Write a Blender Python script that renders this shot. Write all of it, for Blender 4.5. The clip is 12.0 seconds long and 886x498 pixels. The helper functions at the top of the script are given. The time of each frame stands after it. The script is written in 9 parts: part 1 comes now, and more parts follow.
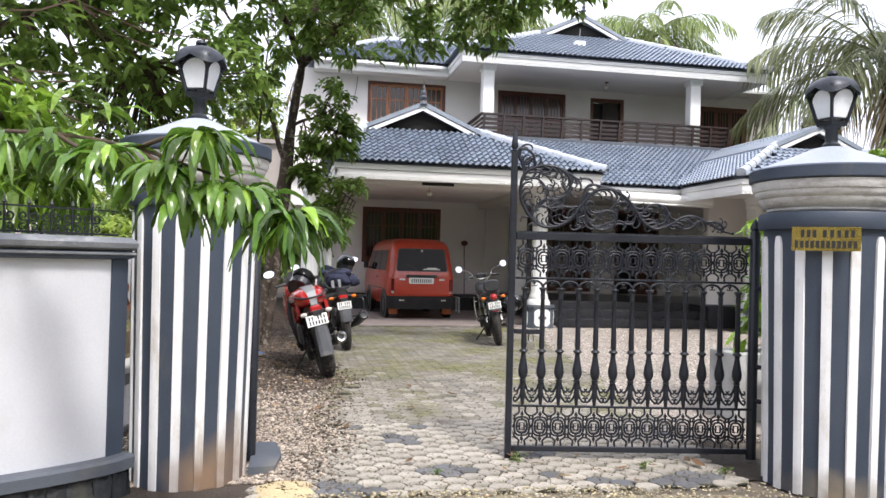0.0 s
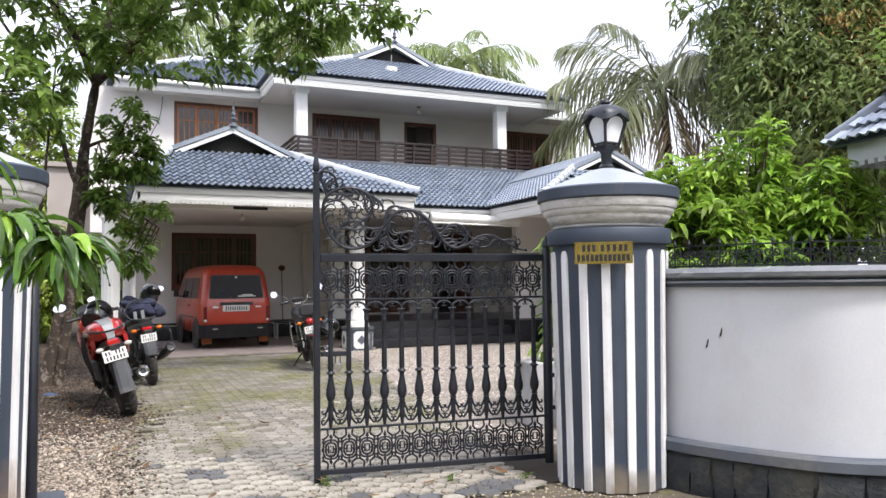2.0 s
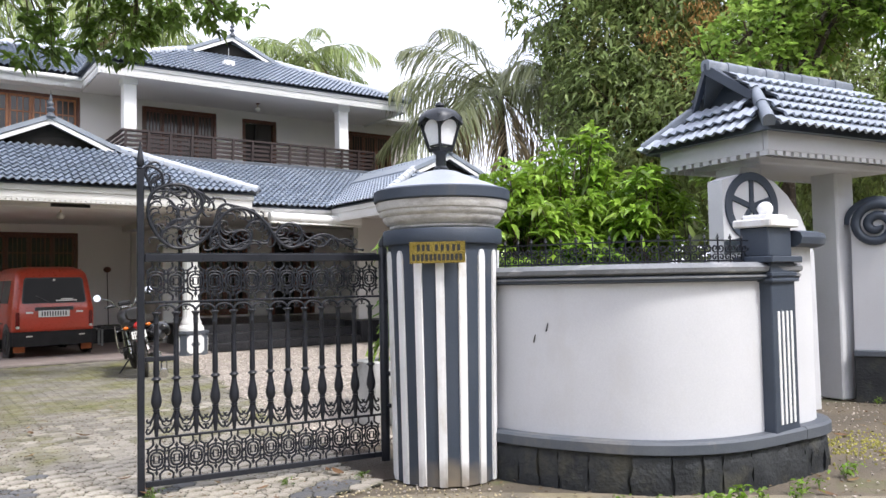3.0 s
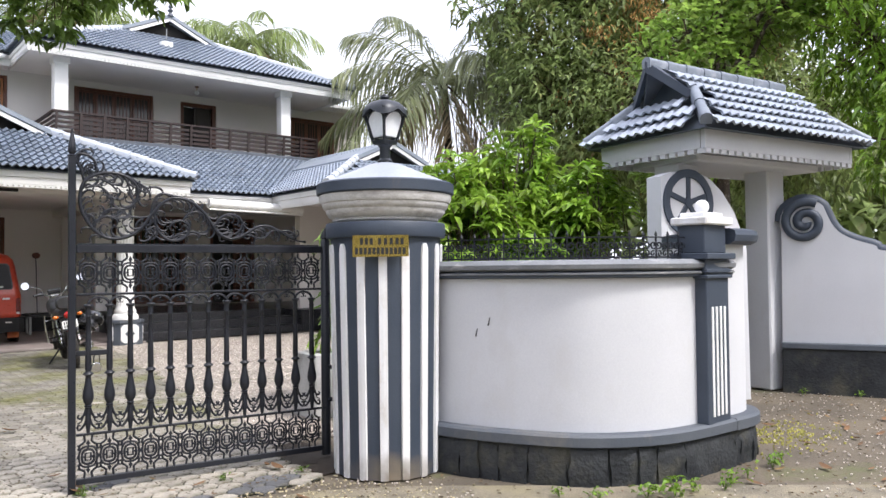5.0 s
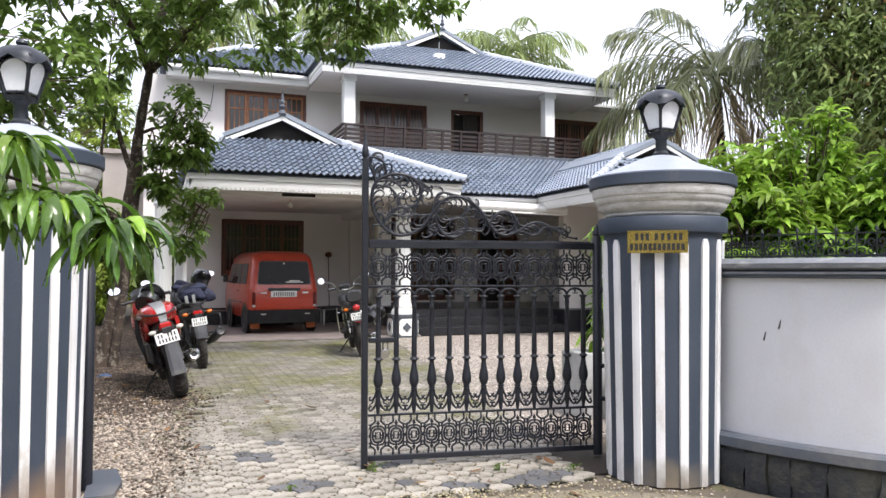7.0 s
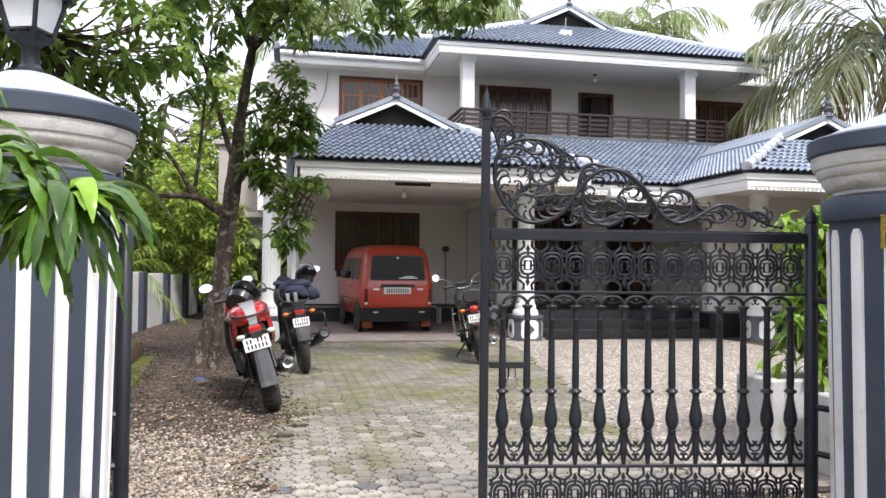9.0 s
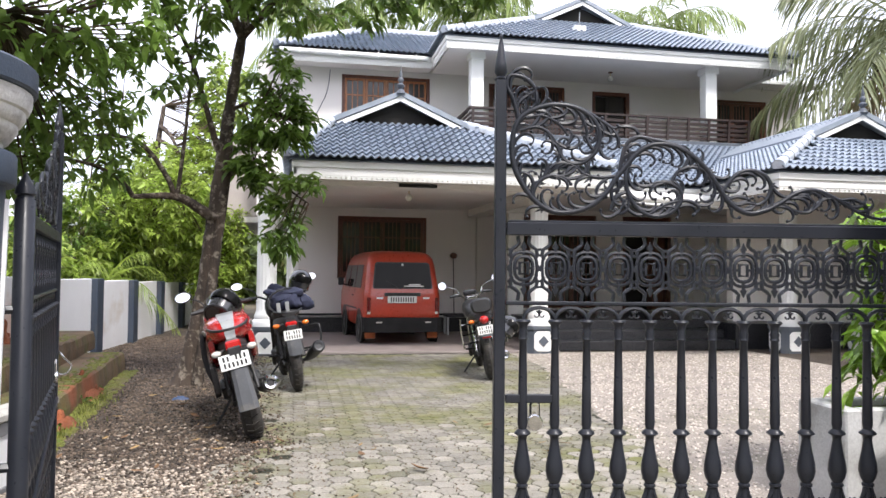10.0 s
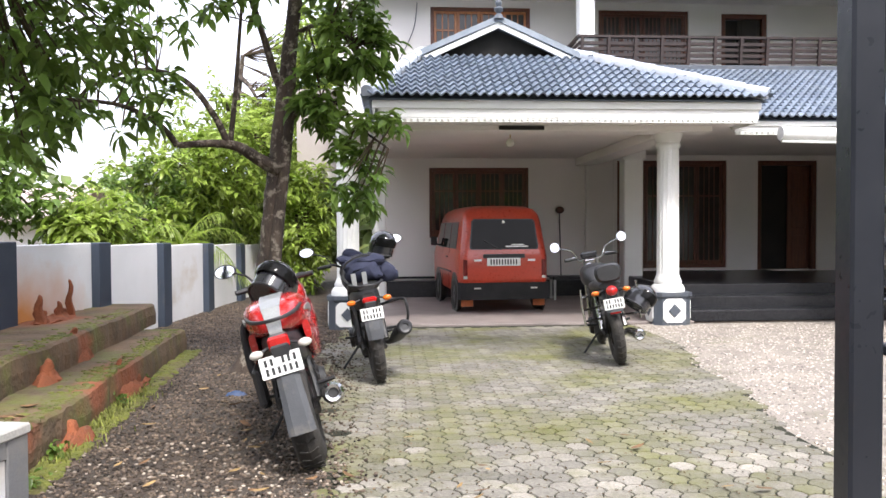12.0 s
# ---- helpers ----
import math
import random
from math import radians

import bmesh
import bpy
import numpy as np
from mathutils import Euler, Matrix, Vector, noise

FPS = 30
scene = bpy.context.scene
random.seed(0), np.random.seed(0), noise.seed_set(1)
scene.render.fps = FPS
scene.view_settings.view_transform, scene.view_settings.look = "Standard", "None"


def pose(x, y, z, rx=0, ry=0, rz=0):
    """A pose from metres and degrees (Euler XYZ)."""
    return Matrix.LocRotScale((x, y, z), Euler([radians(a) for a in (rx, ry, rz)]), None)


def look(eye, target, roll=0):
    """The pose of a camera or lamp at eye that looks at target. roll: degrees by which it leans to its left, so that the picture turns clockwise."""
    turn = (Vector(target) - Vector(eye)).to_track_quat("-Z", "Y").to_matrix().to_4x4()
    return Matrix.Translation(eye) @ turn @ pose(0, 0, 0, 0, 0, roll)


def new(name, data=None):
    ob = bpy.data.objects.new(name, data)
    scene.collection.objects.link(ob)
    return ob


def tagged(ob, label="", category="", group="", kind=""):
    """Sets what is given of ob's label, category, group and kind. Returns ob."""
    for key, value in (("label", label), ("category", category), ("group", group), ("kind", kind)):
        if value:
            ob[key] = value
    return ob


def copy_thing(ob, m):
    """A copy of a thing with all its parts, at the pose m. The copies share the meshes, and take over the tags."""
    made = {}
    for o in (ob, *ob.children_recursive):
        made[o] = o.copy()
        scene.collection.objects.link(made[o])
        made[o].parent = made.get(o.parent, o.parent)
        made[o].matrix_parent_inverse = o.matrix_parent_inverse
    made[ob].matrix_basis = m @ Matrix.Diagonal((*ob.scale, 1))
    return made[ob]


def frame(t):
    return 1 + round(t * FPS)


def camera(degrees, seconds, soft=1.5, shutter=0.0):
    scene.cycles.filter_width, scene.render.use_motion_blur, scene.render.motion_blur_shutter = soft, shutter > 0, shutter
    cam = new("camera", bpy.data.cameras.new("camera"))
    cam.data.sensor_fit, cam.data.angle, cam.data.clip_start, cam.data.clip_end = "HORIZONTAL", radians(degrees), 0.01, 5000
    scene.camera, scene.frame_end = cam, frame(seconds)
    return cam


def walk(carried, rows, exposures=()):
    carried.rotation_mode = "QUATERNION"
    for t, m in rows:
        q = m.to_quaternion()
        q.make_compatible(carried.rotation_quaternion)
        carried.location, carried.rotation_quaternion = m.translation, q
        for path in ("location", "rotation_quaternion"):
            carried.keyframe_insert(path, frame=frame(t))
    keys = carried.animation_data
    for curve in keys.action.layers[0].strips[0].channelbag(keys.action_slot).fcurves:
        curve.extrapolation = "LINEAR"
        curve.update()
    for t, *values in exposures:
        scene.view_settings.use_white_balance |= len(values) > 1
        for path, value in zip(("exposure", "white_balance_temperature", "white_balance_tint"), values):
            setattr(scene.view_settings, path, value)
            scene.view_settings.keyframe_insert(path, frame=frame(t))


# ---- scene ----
cam = camera(60.3, 12.0)
PATH = [
    (0, (0.171, 0.964, 1.269), (0.542, 2.929, 1.294), 1.5),
    (0.5, (0.242, 0.998, 1.259), (0.654, 2.955, 1.3), 1.2),
    (1, (0.258, 0.952, 1.265), (0.824, 2.869, 1.33), 0.3),
    (1.5, (0.279, 0.917, 1.277), (0.957, 2.797, 1.356), -0.4),
    (2, (0.285, 0.902, 1.263), (1.093, 2.729, 1.351), -0.6),
    (2.5, (0.321, 0.888, 1.269), (1.321, 2.618, 1.347), -1.1),
    (3, (0.325, 0.872, 1.255), (1.487, 2.498, 1.339), -1.1),
    (3.5, (0.341, 0.86, 1.255), (1.642, 2.377, 1.326), -1.1),
    (3.7, (0.332, 0.859, 1.25), (1.677, 2.337, 1.322), -0.9),
    (5.3, (0.324, 0.889, 1.301), (1.555, 2.465, 1.356), -0.6),
    (5.5, (0.318, 0.892, 1.306), (1.481, 2.516, 1.393), -0.4),
    (6, (0.285, 0.897, 1.324), (1.288, 2.622, 1.456), -0.2),
    (6.5, (0.259, 0.909, 1.305), (1.078, 2.728, 1.447), 0.3),
    (7, (0.279, 0.956, 1.255), (0.979, 2.829, 1.314), 0.1),
    (7.5, (0.301, 1.113, 1.181), (0.827, 3.043, 1.136), -0.2),
    (7.7, (0.306, 1.253, 1.172), (0.794, 3.192, 1.109), -0.2),
    (9.3, (0.655, 2.434, 1.311), (1.051, 4.394, 1.366), 0.6),
    (9.5, (0.679, 2.588, 1.323), (1.073, 4.548, 1.378), 0.5),
    (10, (0.793, 3.018, 1.262), (1.171, 4.98, 1.327), 0.6),
    (10.5, (0.825, 3.474, 1.16), (1.14, 5.449, 1.192), 0.4),
    (11, (0.903, 3.988, 1.141), (1.135, 5.974, 1.115), 0.2),
    (11.5, (0.968, 4.392, 1.213), (1.124, 6.385, 1.153), -0.1),
    (12, (0.943, 4.792, 1.31), (1.076, 6.786, 1.257), -0.3),
]
EXPOSURES = [(0, 0.86), (7.7, 0.86), (9.3, 0.98), (10.5, 1.12), (12, 1.3)]
walk(cam, [(t, look(eye, target, roll)) for t, eye, target, roll in PATH], EXPOSURES)

# ---- world and sun: bright overcast noon with thin cloud ----
SUN_EL, SUN_AZ = radians(54), radians(162)   # azimuth clockwise from +y
world = bpy.data.worlds.new("overcast_sky")
scene.world = world
world.use_nodes = True
wn, wl = world.node_tree.nodes, world.node_tree.links
wn.clear()
w_out = wn.new("ShaderNodeOutputWorld")
w_add = wn.new("ShaderNodeAddShader")
w_b1, w_b2 = wn.new("ShaderNodeBackground"), wn.new("ShaderNodeBackground")
w_sky = wn.new("ShaderNodeTexSky")
w_sky.sky_type, w_sky.sun_disc = "NISHITA", False
w_sky.sun_elevation, w_sky.sun_rotation = SUN_EL, SUN_AZ
w_sky.dust_density = 4.0
w_noise, w_ramp, w_co = wn.new("ShaderNodeTexNoise"), wn.new("ShaderNodeValToRGB"), wn.new("ShaderNodeTexCoord")
w_noise.inputs["Scale"].default_value, w_noise.inputs["Detail"].default_value = 2.2, 5
w_ramp.color_ramp.elements[0].position, w_ramp.color_ramp.elements[0].color = 0.3, (0.73, 0.77, 0.99, 1)
w_ramp.color_ramp.elements[1].position, w_ramp.color_ramp.elements[1].color = 0.65, (1.0, 0.975, 1.06, 1)
wl.new(w_co.outputs["Generated"], w_noise.inputs["Vector"])
wl.new(w_noise.outputs["Fac"], w_ramp.inputs["Fac"])
wl.new(w_sky.outputs["Color"], w_b1.inputs["Color"])
w_b1.inputs["Strength"].default_value = 0.05
wl.new(w_ramp.outputs["Color"], w_b2.inputs["Color"])
w_b2.inputs["Strength"].default_value = 0.90
wl.new(w_b1.outputs[0], w_add.inputs[0])
wl.new(w_b2.outputs[0], w_add.inputs[1])
wl.new(w_add.outputs[0], w_out.inputs["Surface"])

sun_data = bpy.data.lights.new("sun", "SUN")
sun_data.energy, sun_data.angle, sun_data.color = 2.0, radians(9), (1.0, 0.97, 0.945)
sun = new("sun", sun_data)
sun_way = Vector((math.sin(SUN_AZ) * math.cos(SUN_EL), math.cos(SUN_AZ) * math.cos(SUN_EL), math.sin(SUN_EL)))
sun.matrix_world = look(sun_way * 60, (0, 0, 0))

# ---- mesh tools ----
TAU = 2 * math.pi


class G:
    """Vertices and faces of one mesh."""

    def __init__(self):
        self.v, self.f = [], []

    def add(self, vs, fs, m=None):
        n = len(self.v)
        self.v.extend([tuple(m @ Vector(p)) for p in vs] if m is not None else [tuple(p) for p in vs])
        self.f.extend([tuple(i + n for i in f) for f in fs])
        return self

    def join(self, g, m=None):
        return self.add(g.v, g.f, m)

    def moved(self, m):
        h = G()
        return h.add(self.v, self.f, m)

    def box(self, x0, x1, y0, y1, z0, z1, c=0.0, m=None):
        """A box with its edges chamfered by c."""
        x0, x1, y0, y1, z0, z1 = min(x0, x1), max(x0, x1), min(y0, y1), max(y0, y1), min(z0, z1), max(z0, z1)
        if c <= 0:
            vs = [(x, y, z) for x in (x0, x1) for y in (y0, y1) for z in (z0, z1)]
            return self.add(vs, [(0, 1, 3, 2), (4, 6, 7, 5), (0, 4, 5, 1), (2, 3, 7, 6), (0, 2, 6, 4), (1, 5, 7, 3)], m)
        c = min(c, (x1 - x0) / 2.1, (y1 - y0) / 2.1, (z1 - z0) / 2.1)
        bm = bmesh.new()
        bmesh.ops.create_cube(bm, size=1.0)
        for v in bm.verts:
            v.co = ((x0 + x1) / 2 + v.co.x * (x1 - x0), (y0 + y1) / 2 + v.co.y * (y1 - y0), (z0 + z1) / 2 + v.co.z * (z1 - z0))
        bmesh.ops.bevel(bm, geom=bm.edges[:], offset=c, segments=1, affect="EDGES", profile=0.5)
        bm.verts.index_update()
        self.add([v.co[:] for v in bm.verts], [[v.index for v in f.verts] for f in bm.faces], m)
        bm.free()
        return self

    def lathe(self, profile, seg=24, m=None, a0=0.0, a1=TAU, caps=True):
        """Turns (radius, z) pairs round z."""
        full = abs(a1 - a0 - TAU) < 1e-6
        cols = seg if full else seg + 1
        n, vs, fs = len(profile), [], []
        for i in range(cols):
            a = a0 + (a1 - a0) * i / seg
            vs += [(r * math.cos(a), r * math.sin(a), z) for r, z in profile]
        for i in range(seg):
            j = (i + 1) % cols
            fs += [(i * n + k, j * n + k, j * n + k + 1, i * n + k + 1) for k in range(n - 1)]
        if full and caps:
            if profile[0][0] > 1e-5:
                fs.append(tuple(i * n for i in reversed(range(cols))))
            if profile[-1][0] > 1e-5:
                fs.append(tuple(i * n + n - 1 for i in range(cols)))
        return self.add(vs, fs, m)

    def tube(self, pts, r, sides=6, m=None, closed=False, flat=1.0, flat_axis=None):
        """A round bar along points; r is one radius or one for each point."""
        pts = [Vector(p) for p in pts]
        n = len(pts)
        rr = [r] * n if isinstance(r, (int, float)) else list(r)
        vs, fs, ref = [], [], None
        for i, p in enumerate(pts):
            a = pts[(i - 1) % n] if (closed or i > 0) else p
            b = pts[(i + 1) % n] if (closed or i < n - 1) else p
            d = (b - a)
            d = d.normalized() if d.length > 1e-9 else Vector((0, 0, 1))
            if flat_axis is not None:
                u = Vector(flat_axis)
            else:
                if ref is None:
                    ref = Vector((0, 0, 1)) if abs(d.z) < 0.9 else Vector((1, 0, 0))
                u = ref
            u = u - d * u.dot(d)
            u = u.normalized() if u.length > 1e-6 else d.orthogonal().normalized()
            if flat_axis is None:
                ref = u
            w = d.cross(u)
            for k in range(sides):
                t = TAU * (k + 0.5) / sides
                vs.append(p + u * (rr[i] * flat * math.cos(t)) + w * (rr[i] * math.sin(t)))
        for i in range(n if closed else n - 1):
            j = (i + 1) % n
            fs += [(i * sides + k, i * sides + (k + 1) % sides, j * sides + (k + 1) % sides, j * sides + k) for k in range(sides)]
        if not closed:
            fs += [tuple(reversed(range(sides))), tuple((n - 1) * sides + k for k in range(sides))]
        return self.add(vs, fs, m)

    def prism(self, poly, h, m=None, axis="z"):
        """A flat outline (x, y) raised by h."""
        n = len(poly)
        vs = [(x, y, 0) for x, y in poly] + [(x, y, h) for x, y in poly]
        fs = [tuple(reversed(range(n))), tuple(range(n, 2 * n))] + [(i, (i + 1) % n, n + (i + 1) % n, n + i) for i in range(n)]
        return self.add(vs, fs, m)

    def loft(self, rings, m=None, caps=True):
        """Skins closed rings that all have the same number of points."""
        n, vs, fs = len(rings[0]), [p for r in rings for p in r], []
        for i in range(len(rings) - 1):
            fs += [(i * n + k, i * n + (k + 1) % n, (i + 1) * n + (k + 1) % n, (i + 1) * n + k) for k in range(n)]
        if caps:
            fs += [tuple(reversed(range(n))), tuple((len(rings) - 1) * n + k for k in range(n))]
        return self.add(vs, fs, m)

    def sphere(self, r, seg=16, rings=10, m=None, squash=1.0):
        return self.lathe([(r * math.sin(math.pi * i / rings), -r * squash * math.cos(math.pi * i / rings)) for i in range(rings + 1)], seg, m, caps=False)

    def mesh(self, name, material=None, smooth=None):
        me = bpy.data.meshes.new(name)
        me.from_pydata(self.v, [], self.f)
        if smooth is not None:
            for p in me.polygons:
                p.use_smooth = True
            bm = bmesh.new()
            bm.from_mesh(me)
            for e in bm.edges:
                e.smooth = len(e.link_faces) != 2 or e.calc_face_angle(0) < smooth
            bm.to_mesh(me)
            bm.free()
        if material:
            me.materials.append(material)
        me.update()
        return me


PLACE = {}


def thing(name, place=None, label="", category="", group="", kind=""):
    ob = new(name)
    ob.empty_display_size = 0.1
    m = place if place is not None else Matrix()
    ob.matrix_basis = m
    PLACE[ob.name] = m
    return tagged(ob, label, category, group, kind)


def part(name, g, material, parent=None, label="", world=False, smooth=None, at=None, mesh=None):
    """Links a mesh as one object under a thing or part. world: its points are in world metres."""
    if mesh is None:
        if world and parent is not None:
            g = g.moved(PLACE[parent.name].inverted())
        mesh = g.mesh(name, material, radians(smooth) if smooth else None)
    ob = new(name, mesh)
    if parent is not None:
        ob.parent = parent
        PLACE[ob.name] = PLACE[parent.name]
    if at is not None:
        ob.matrix_basis = at
    if label:
        ob["label"] = label
    return ob


def structure(name, g, material, label="", category="", smooth=None, kind="structure"):
    ob = new(name, g.mesh(name, material, radians(smooth) if smooth else None))
    PLACE[ob.name] = Matrix()
    return tagged(ob, label, category, "", kind)


def spiral(cx, cz, r0, r1, a0, a1, n=18, y=0.0):
    """Points of a scroll in the x-z plane."""
    return [(cx + (r0 + (r1 - r0) * i / n) * math.cos(a0 + (a1 - a0) * i / n), y, cz + (r0 + (r1 - r0) * i / n) * math.sin(a0 + (a1 - a0) * i / n)) for i in range(n + 1)]


def smoothline(pts, n=6):
    """A smooth line through points."""
    pts = [Vector(p) for p in pts]
    out = []
    for i in range(len(pts) - 1):
        p0, p1, p2, p3 = pts[max(i - 1, 0)], pts[i], pts[i + 1], pts[min(i + 2, len(pts) - 1)]
        for k in range(n):
            t = k / n
            out.append(0.5 * ((2 * p1) + (p2 - p0) * t + (2 * p0 - 5 * p1 + 4 * p2 - p3) * t * t + (3 * p1 - p0 - 3 * p2 + p3) * t ** 3))
    out.append(pts[-1])
    return out


# ---- materials ----
def mat(name, c1, c2=None, scale=6.0, rough=0.6, metal=0.0, bump=0.1, fine=80.0, rand=0.0, island=0.0, stretch=(1, 1, 1), dirt=None, dirt_at=(0.55, 0.75), dirt_scale=1.5,
        spec=0.5, coat=0.0, rough_var=0.15, transl=0.0, fine_mix=0.25, dirt_stretch=(1, 1, 1), bump_dist=0.01):
    """Two-scale noise colour with fine relief; dirt is a colour that comes in patches of a shape of its own."""
    m = bpy.data.materials.new(name)
    m.use_nodes = True
    n, l = m.node_tree.nodes, m.node_tree.links
    b = n["Principled BSDF"]
    co, mp = n.new("ShaderNodeTexCoord"), n.new("ShaderNodeMapping")
    mp.inputs["Scale"].default_value = stretch
    l.new(co.outputs["Object"], mp.inputs["Vector"])
    big, small = n.new("ShaderNodeTexNoise"), n.new("ShaderNodeTexNoise")
    big.inputs["Scale"].default_value, big.inputs["Detail"].default_value = scale, 4
    small.inputs["Scale"].default_value, small.inputs["Detail"].default_value = fine, 3
    l.new(mp.outputs[0], big.inputs["Vector"])
    l.new(mp.outputs[0], small.inputs["Vector"])
    ramp = n.new("ShaderNodeValToRGB")
    c2 = c2 or tuple(x * 0.8 for x in c1)
    ramp.color_ramp.elements[0].position, ramp.color_ramp.elements[0].color = 0.35, (*c1, 1)
    ramp.color_ramp.elements[1].position, ramp.color_ramp.elements[1].color = 0.68, (*c2, 1)
    l.new(big.outputs["Fac"], ramp.inputs["Fac"])
    mix = n.new("ShaderNodeMix")
    mix.data_type, mix.blend_type = "RGBA", "OVERLAY"
    mix.inputs["Factor"].default_value = fine_mix
    l.new(ramp.outputs["Color"], mix.inputs["A"])
    l.new(small.outputs["Fac"], mix.inputs["B"])
    colour = mix.outputs["Result"]
    if dirt:
        dn, dr, dm, dmp = n.new("ShaderNodeTexNoise"), n.new("ShaderNodeValToRGB"), n.new("ShaderNodeMix"), n.new("ShaderNodeMapping")
        dmp.inputs["Scale"].default_value = dirt_stretch
        l.new(co.outputs["Object"], dmp.inputs["Vector"])
        dn.inputs["Scale"].default_value, dn.inputs["Detail"].default_value, dn.inputs["Roughness"].default_value = dirt_scale, 8, 0.65
        l.new(dmp.outputs[0], dn.inputs["Vector"])
        dr.color_ramp.elements[0].position, dr.color_ramp.elements[0].color = dirt_at[0], (0, 0, 0, 1)
        dr.color_ramp.elements[1].position, dr.color_ramp.elements[1].color = dirt_at[1], (1, 1, 1, 1)
        l.new(dn.outputs["Fac"], dr.inputs["Fac"])
        dm.data_type = "RGBA"
        l.new(dr.outputs["Color"], dm.inputs["Factor"])
        l.new(colour, dm.inputs["A"])
        dm.inputs["B"].default_value = (*dirt, 1)
        colour = dm.outputs["Result"]
    if rand or island:
        hsv, ri, mr = n.new("ShaderNodeHueSaturation"), None, n.new("ShaderNodeMapRange")
        amount = rand or island
        src = n.new("ShaderNodeObjectInfo").outputs["Random"] if rand else n.new("ShaderNodeNewGeometry").outputs["Random Per Island"]
        mr.inputs["To Min"].default_value, mr.inputs["To Max"].default_value = 1 - amount, 1 + amount
        l.new(src, mr.inputs["Value"])
        l.new(mr.outputs["Result"], hsv.inputs["Value"])
        l.new(colour, hsv.inputs["Color"])
        colour = hsv.outputs["Color"]
    l.new(colour, b.inputs["Base Color"])
    rr = n.new("ShaderNodeMapRange")
    rr.inputs["To Min"].default_value, rr.inputs["To Max"].default_value = max(rough - rough_var, 0.02), min(rough + rough_var, 1)
    l.new(small.outputs["Fac"], rr.inputs["Value"])
    l.new(rr.outputs["Result"], b.inputs["Roughness"])
    b.inputs["Metallic"].default_value = metal
    b.inputs["Specular IOR Level"].default_value = spec
    b.inputs["Coat Weight"].default_value = coat
    b.inputs["Coat Roughness"].default_value = 0.08
    if bump:
        bp = n.new("ShaderNodeBump")
        bp.inputs["Strength"].default_value, bp.inputs["Distance"].default_value = bump, bump_dist
        l.new(small.outputs["Fac"], bp.inputs["Height"])
        l.new(bp.outputs["Normal"], b.inputs["Normal"])
    if transl:
        tr, ms = n.new("ShaderNodeBsdfTranslucent"), n.new("ShaderNodeMixShader")
        ms.inputs[0].default_value = transl
        l.new(colour, tr.inputs["Color"])
        l.new(b.outputs[0], ms.inputs[1])
        l.new(tr.outputs[0], ms.inputs[2])
        l.new(ms.outputs[0], n["Material Output"].inputs["Surface"])
    return m


WHITE = mat("white_wall_paint", (0.80, 0.80, 0.78), (0.74, 0.74, 0.72), 1.2, 0.7, bump=0.12, fine=140, dirt=(0.55, 0.53, 0.48), dirt_at=(0.62, 0.82), dirt_scale=0.8, dirt_stretch=(1.5, 1.5, 0.5), fine_mix=0.12)
YARD_WHITE = mat("weathered_white_paint", (0.60, 0.61, 0.64), (0.545, 0.555, 0.585), 1.3, 0.75, bump=0.05, fine=90, dirt=(0.5, 0.49, 0.48), dirt_at=(0.56, 0.9), dirt_scale=1.4, dirt_stretch=(1.6, 1.6, 0.8), fine_mix=0.12)
CREAM = mat("cream_soffit_paint", (0.78, 0.75, 0.72), (0.73, 0.70, 0.67), 1.0, 0.75, bump=0.08, fine=120, fine_mix=0.1)
HOUSE = mat("house_wall_paint", (0.73, 0.695, 0.67), (0.68, 0.65, 0.625), 0.8, 0.75, bump=0.1, fine=150, dirt=(0.6, 0.57, 0.53), dirt_at=(0.62, 0.85), dirt_scale=0.6, dirt_stretch=(1.5, 1.5, 0.4), fine_mix=0.1)
SLATE = mat("slate_blue_paint", (0.034, 0.047, 0.071), (0.047, 0.061, 0.087), 2.5, 0.55, bump=0.15, fine=110, dirt=(0.10, 0.097, 0.095), dirt_at=(0.6, 0.85), dirt_scale=2.0, dirt_stretch=(2, 2, 0.7))
TRIM_GREY = mat("grey_trim_paint", (0.07, 0.083, 0.105), (0.10, 0.112, 0.13), 2.5, 0.6, bump=0.15, fine=110, dirt=(0.22, 0.2, 0.17), dirt_at=(0.55, 0.8))
PLINTH = mat("dark_plinth_stone", (0.014, 0.017, 0.021), (0.032, 0.036, 0.04), 7, 0.7, bump=0.9, fine=38, dirt=(0.09, 0.085, 0.06), dirt_at=(0.52, 0.75), dirt_scale=3.0)
GRANITE = mat("black_granite", (0.012, 0.013, 0.016), (0.03, 0.03, 0.034), 30, 0.3, bump=0.03, fine=260)
IRON = mat("black_iron_paint", (0.016, 0.018, 0.024), (0.024, 0.026, 0.033), 4, 0.33, bump=0.01, fine=60, dirt=(0.05, 0.036, 0.026), dirt_at=(0.62, 0.85), dirt_scale=5, fine_mix=0.1, spec=0.3)
WOOD = mat("red_brown_wood", (0.13, 0.038, 0.016), (0.075, 0.02, 0.01), 3, 0.42, bump=0.2, fine=40, stretch=(9, 9, 1.0), coat=0.15)
WOOD_LIGHT = mat("orange_teak_wood", (0.40, 0.15, 0.045), (0.26, 0.09, 0.028), 3, 0.42, bump=0.2, fine=40, stretch=(9, 9, 1.0), coat=0.15)
# near-black paint that holds the shade of rooms, openings and slots
SHADE_BLACK = mat("painted_interior_shade", (0.012, 0.011, 0.01), (0.02, 0.018, 0.016), 2, 0.8, bump=0.05)
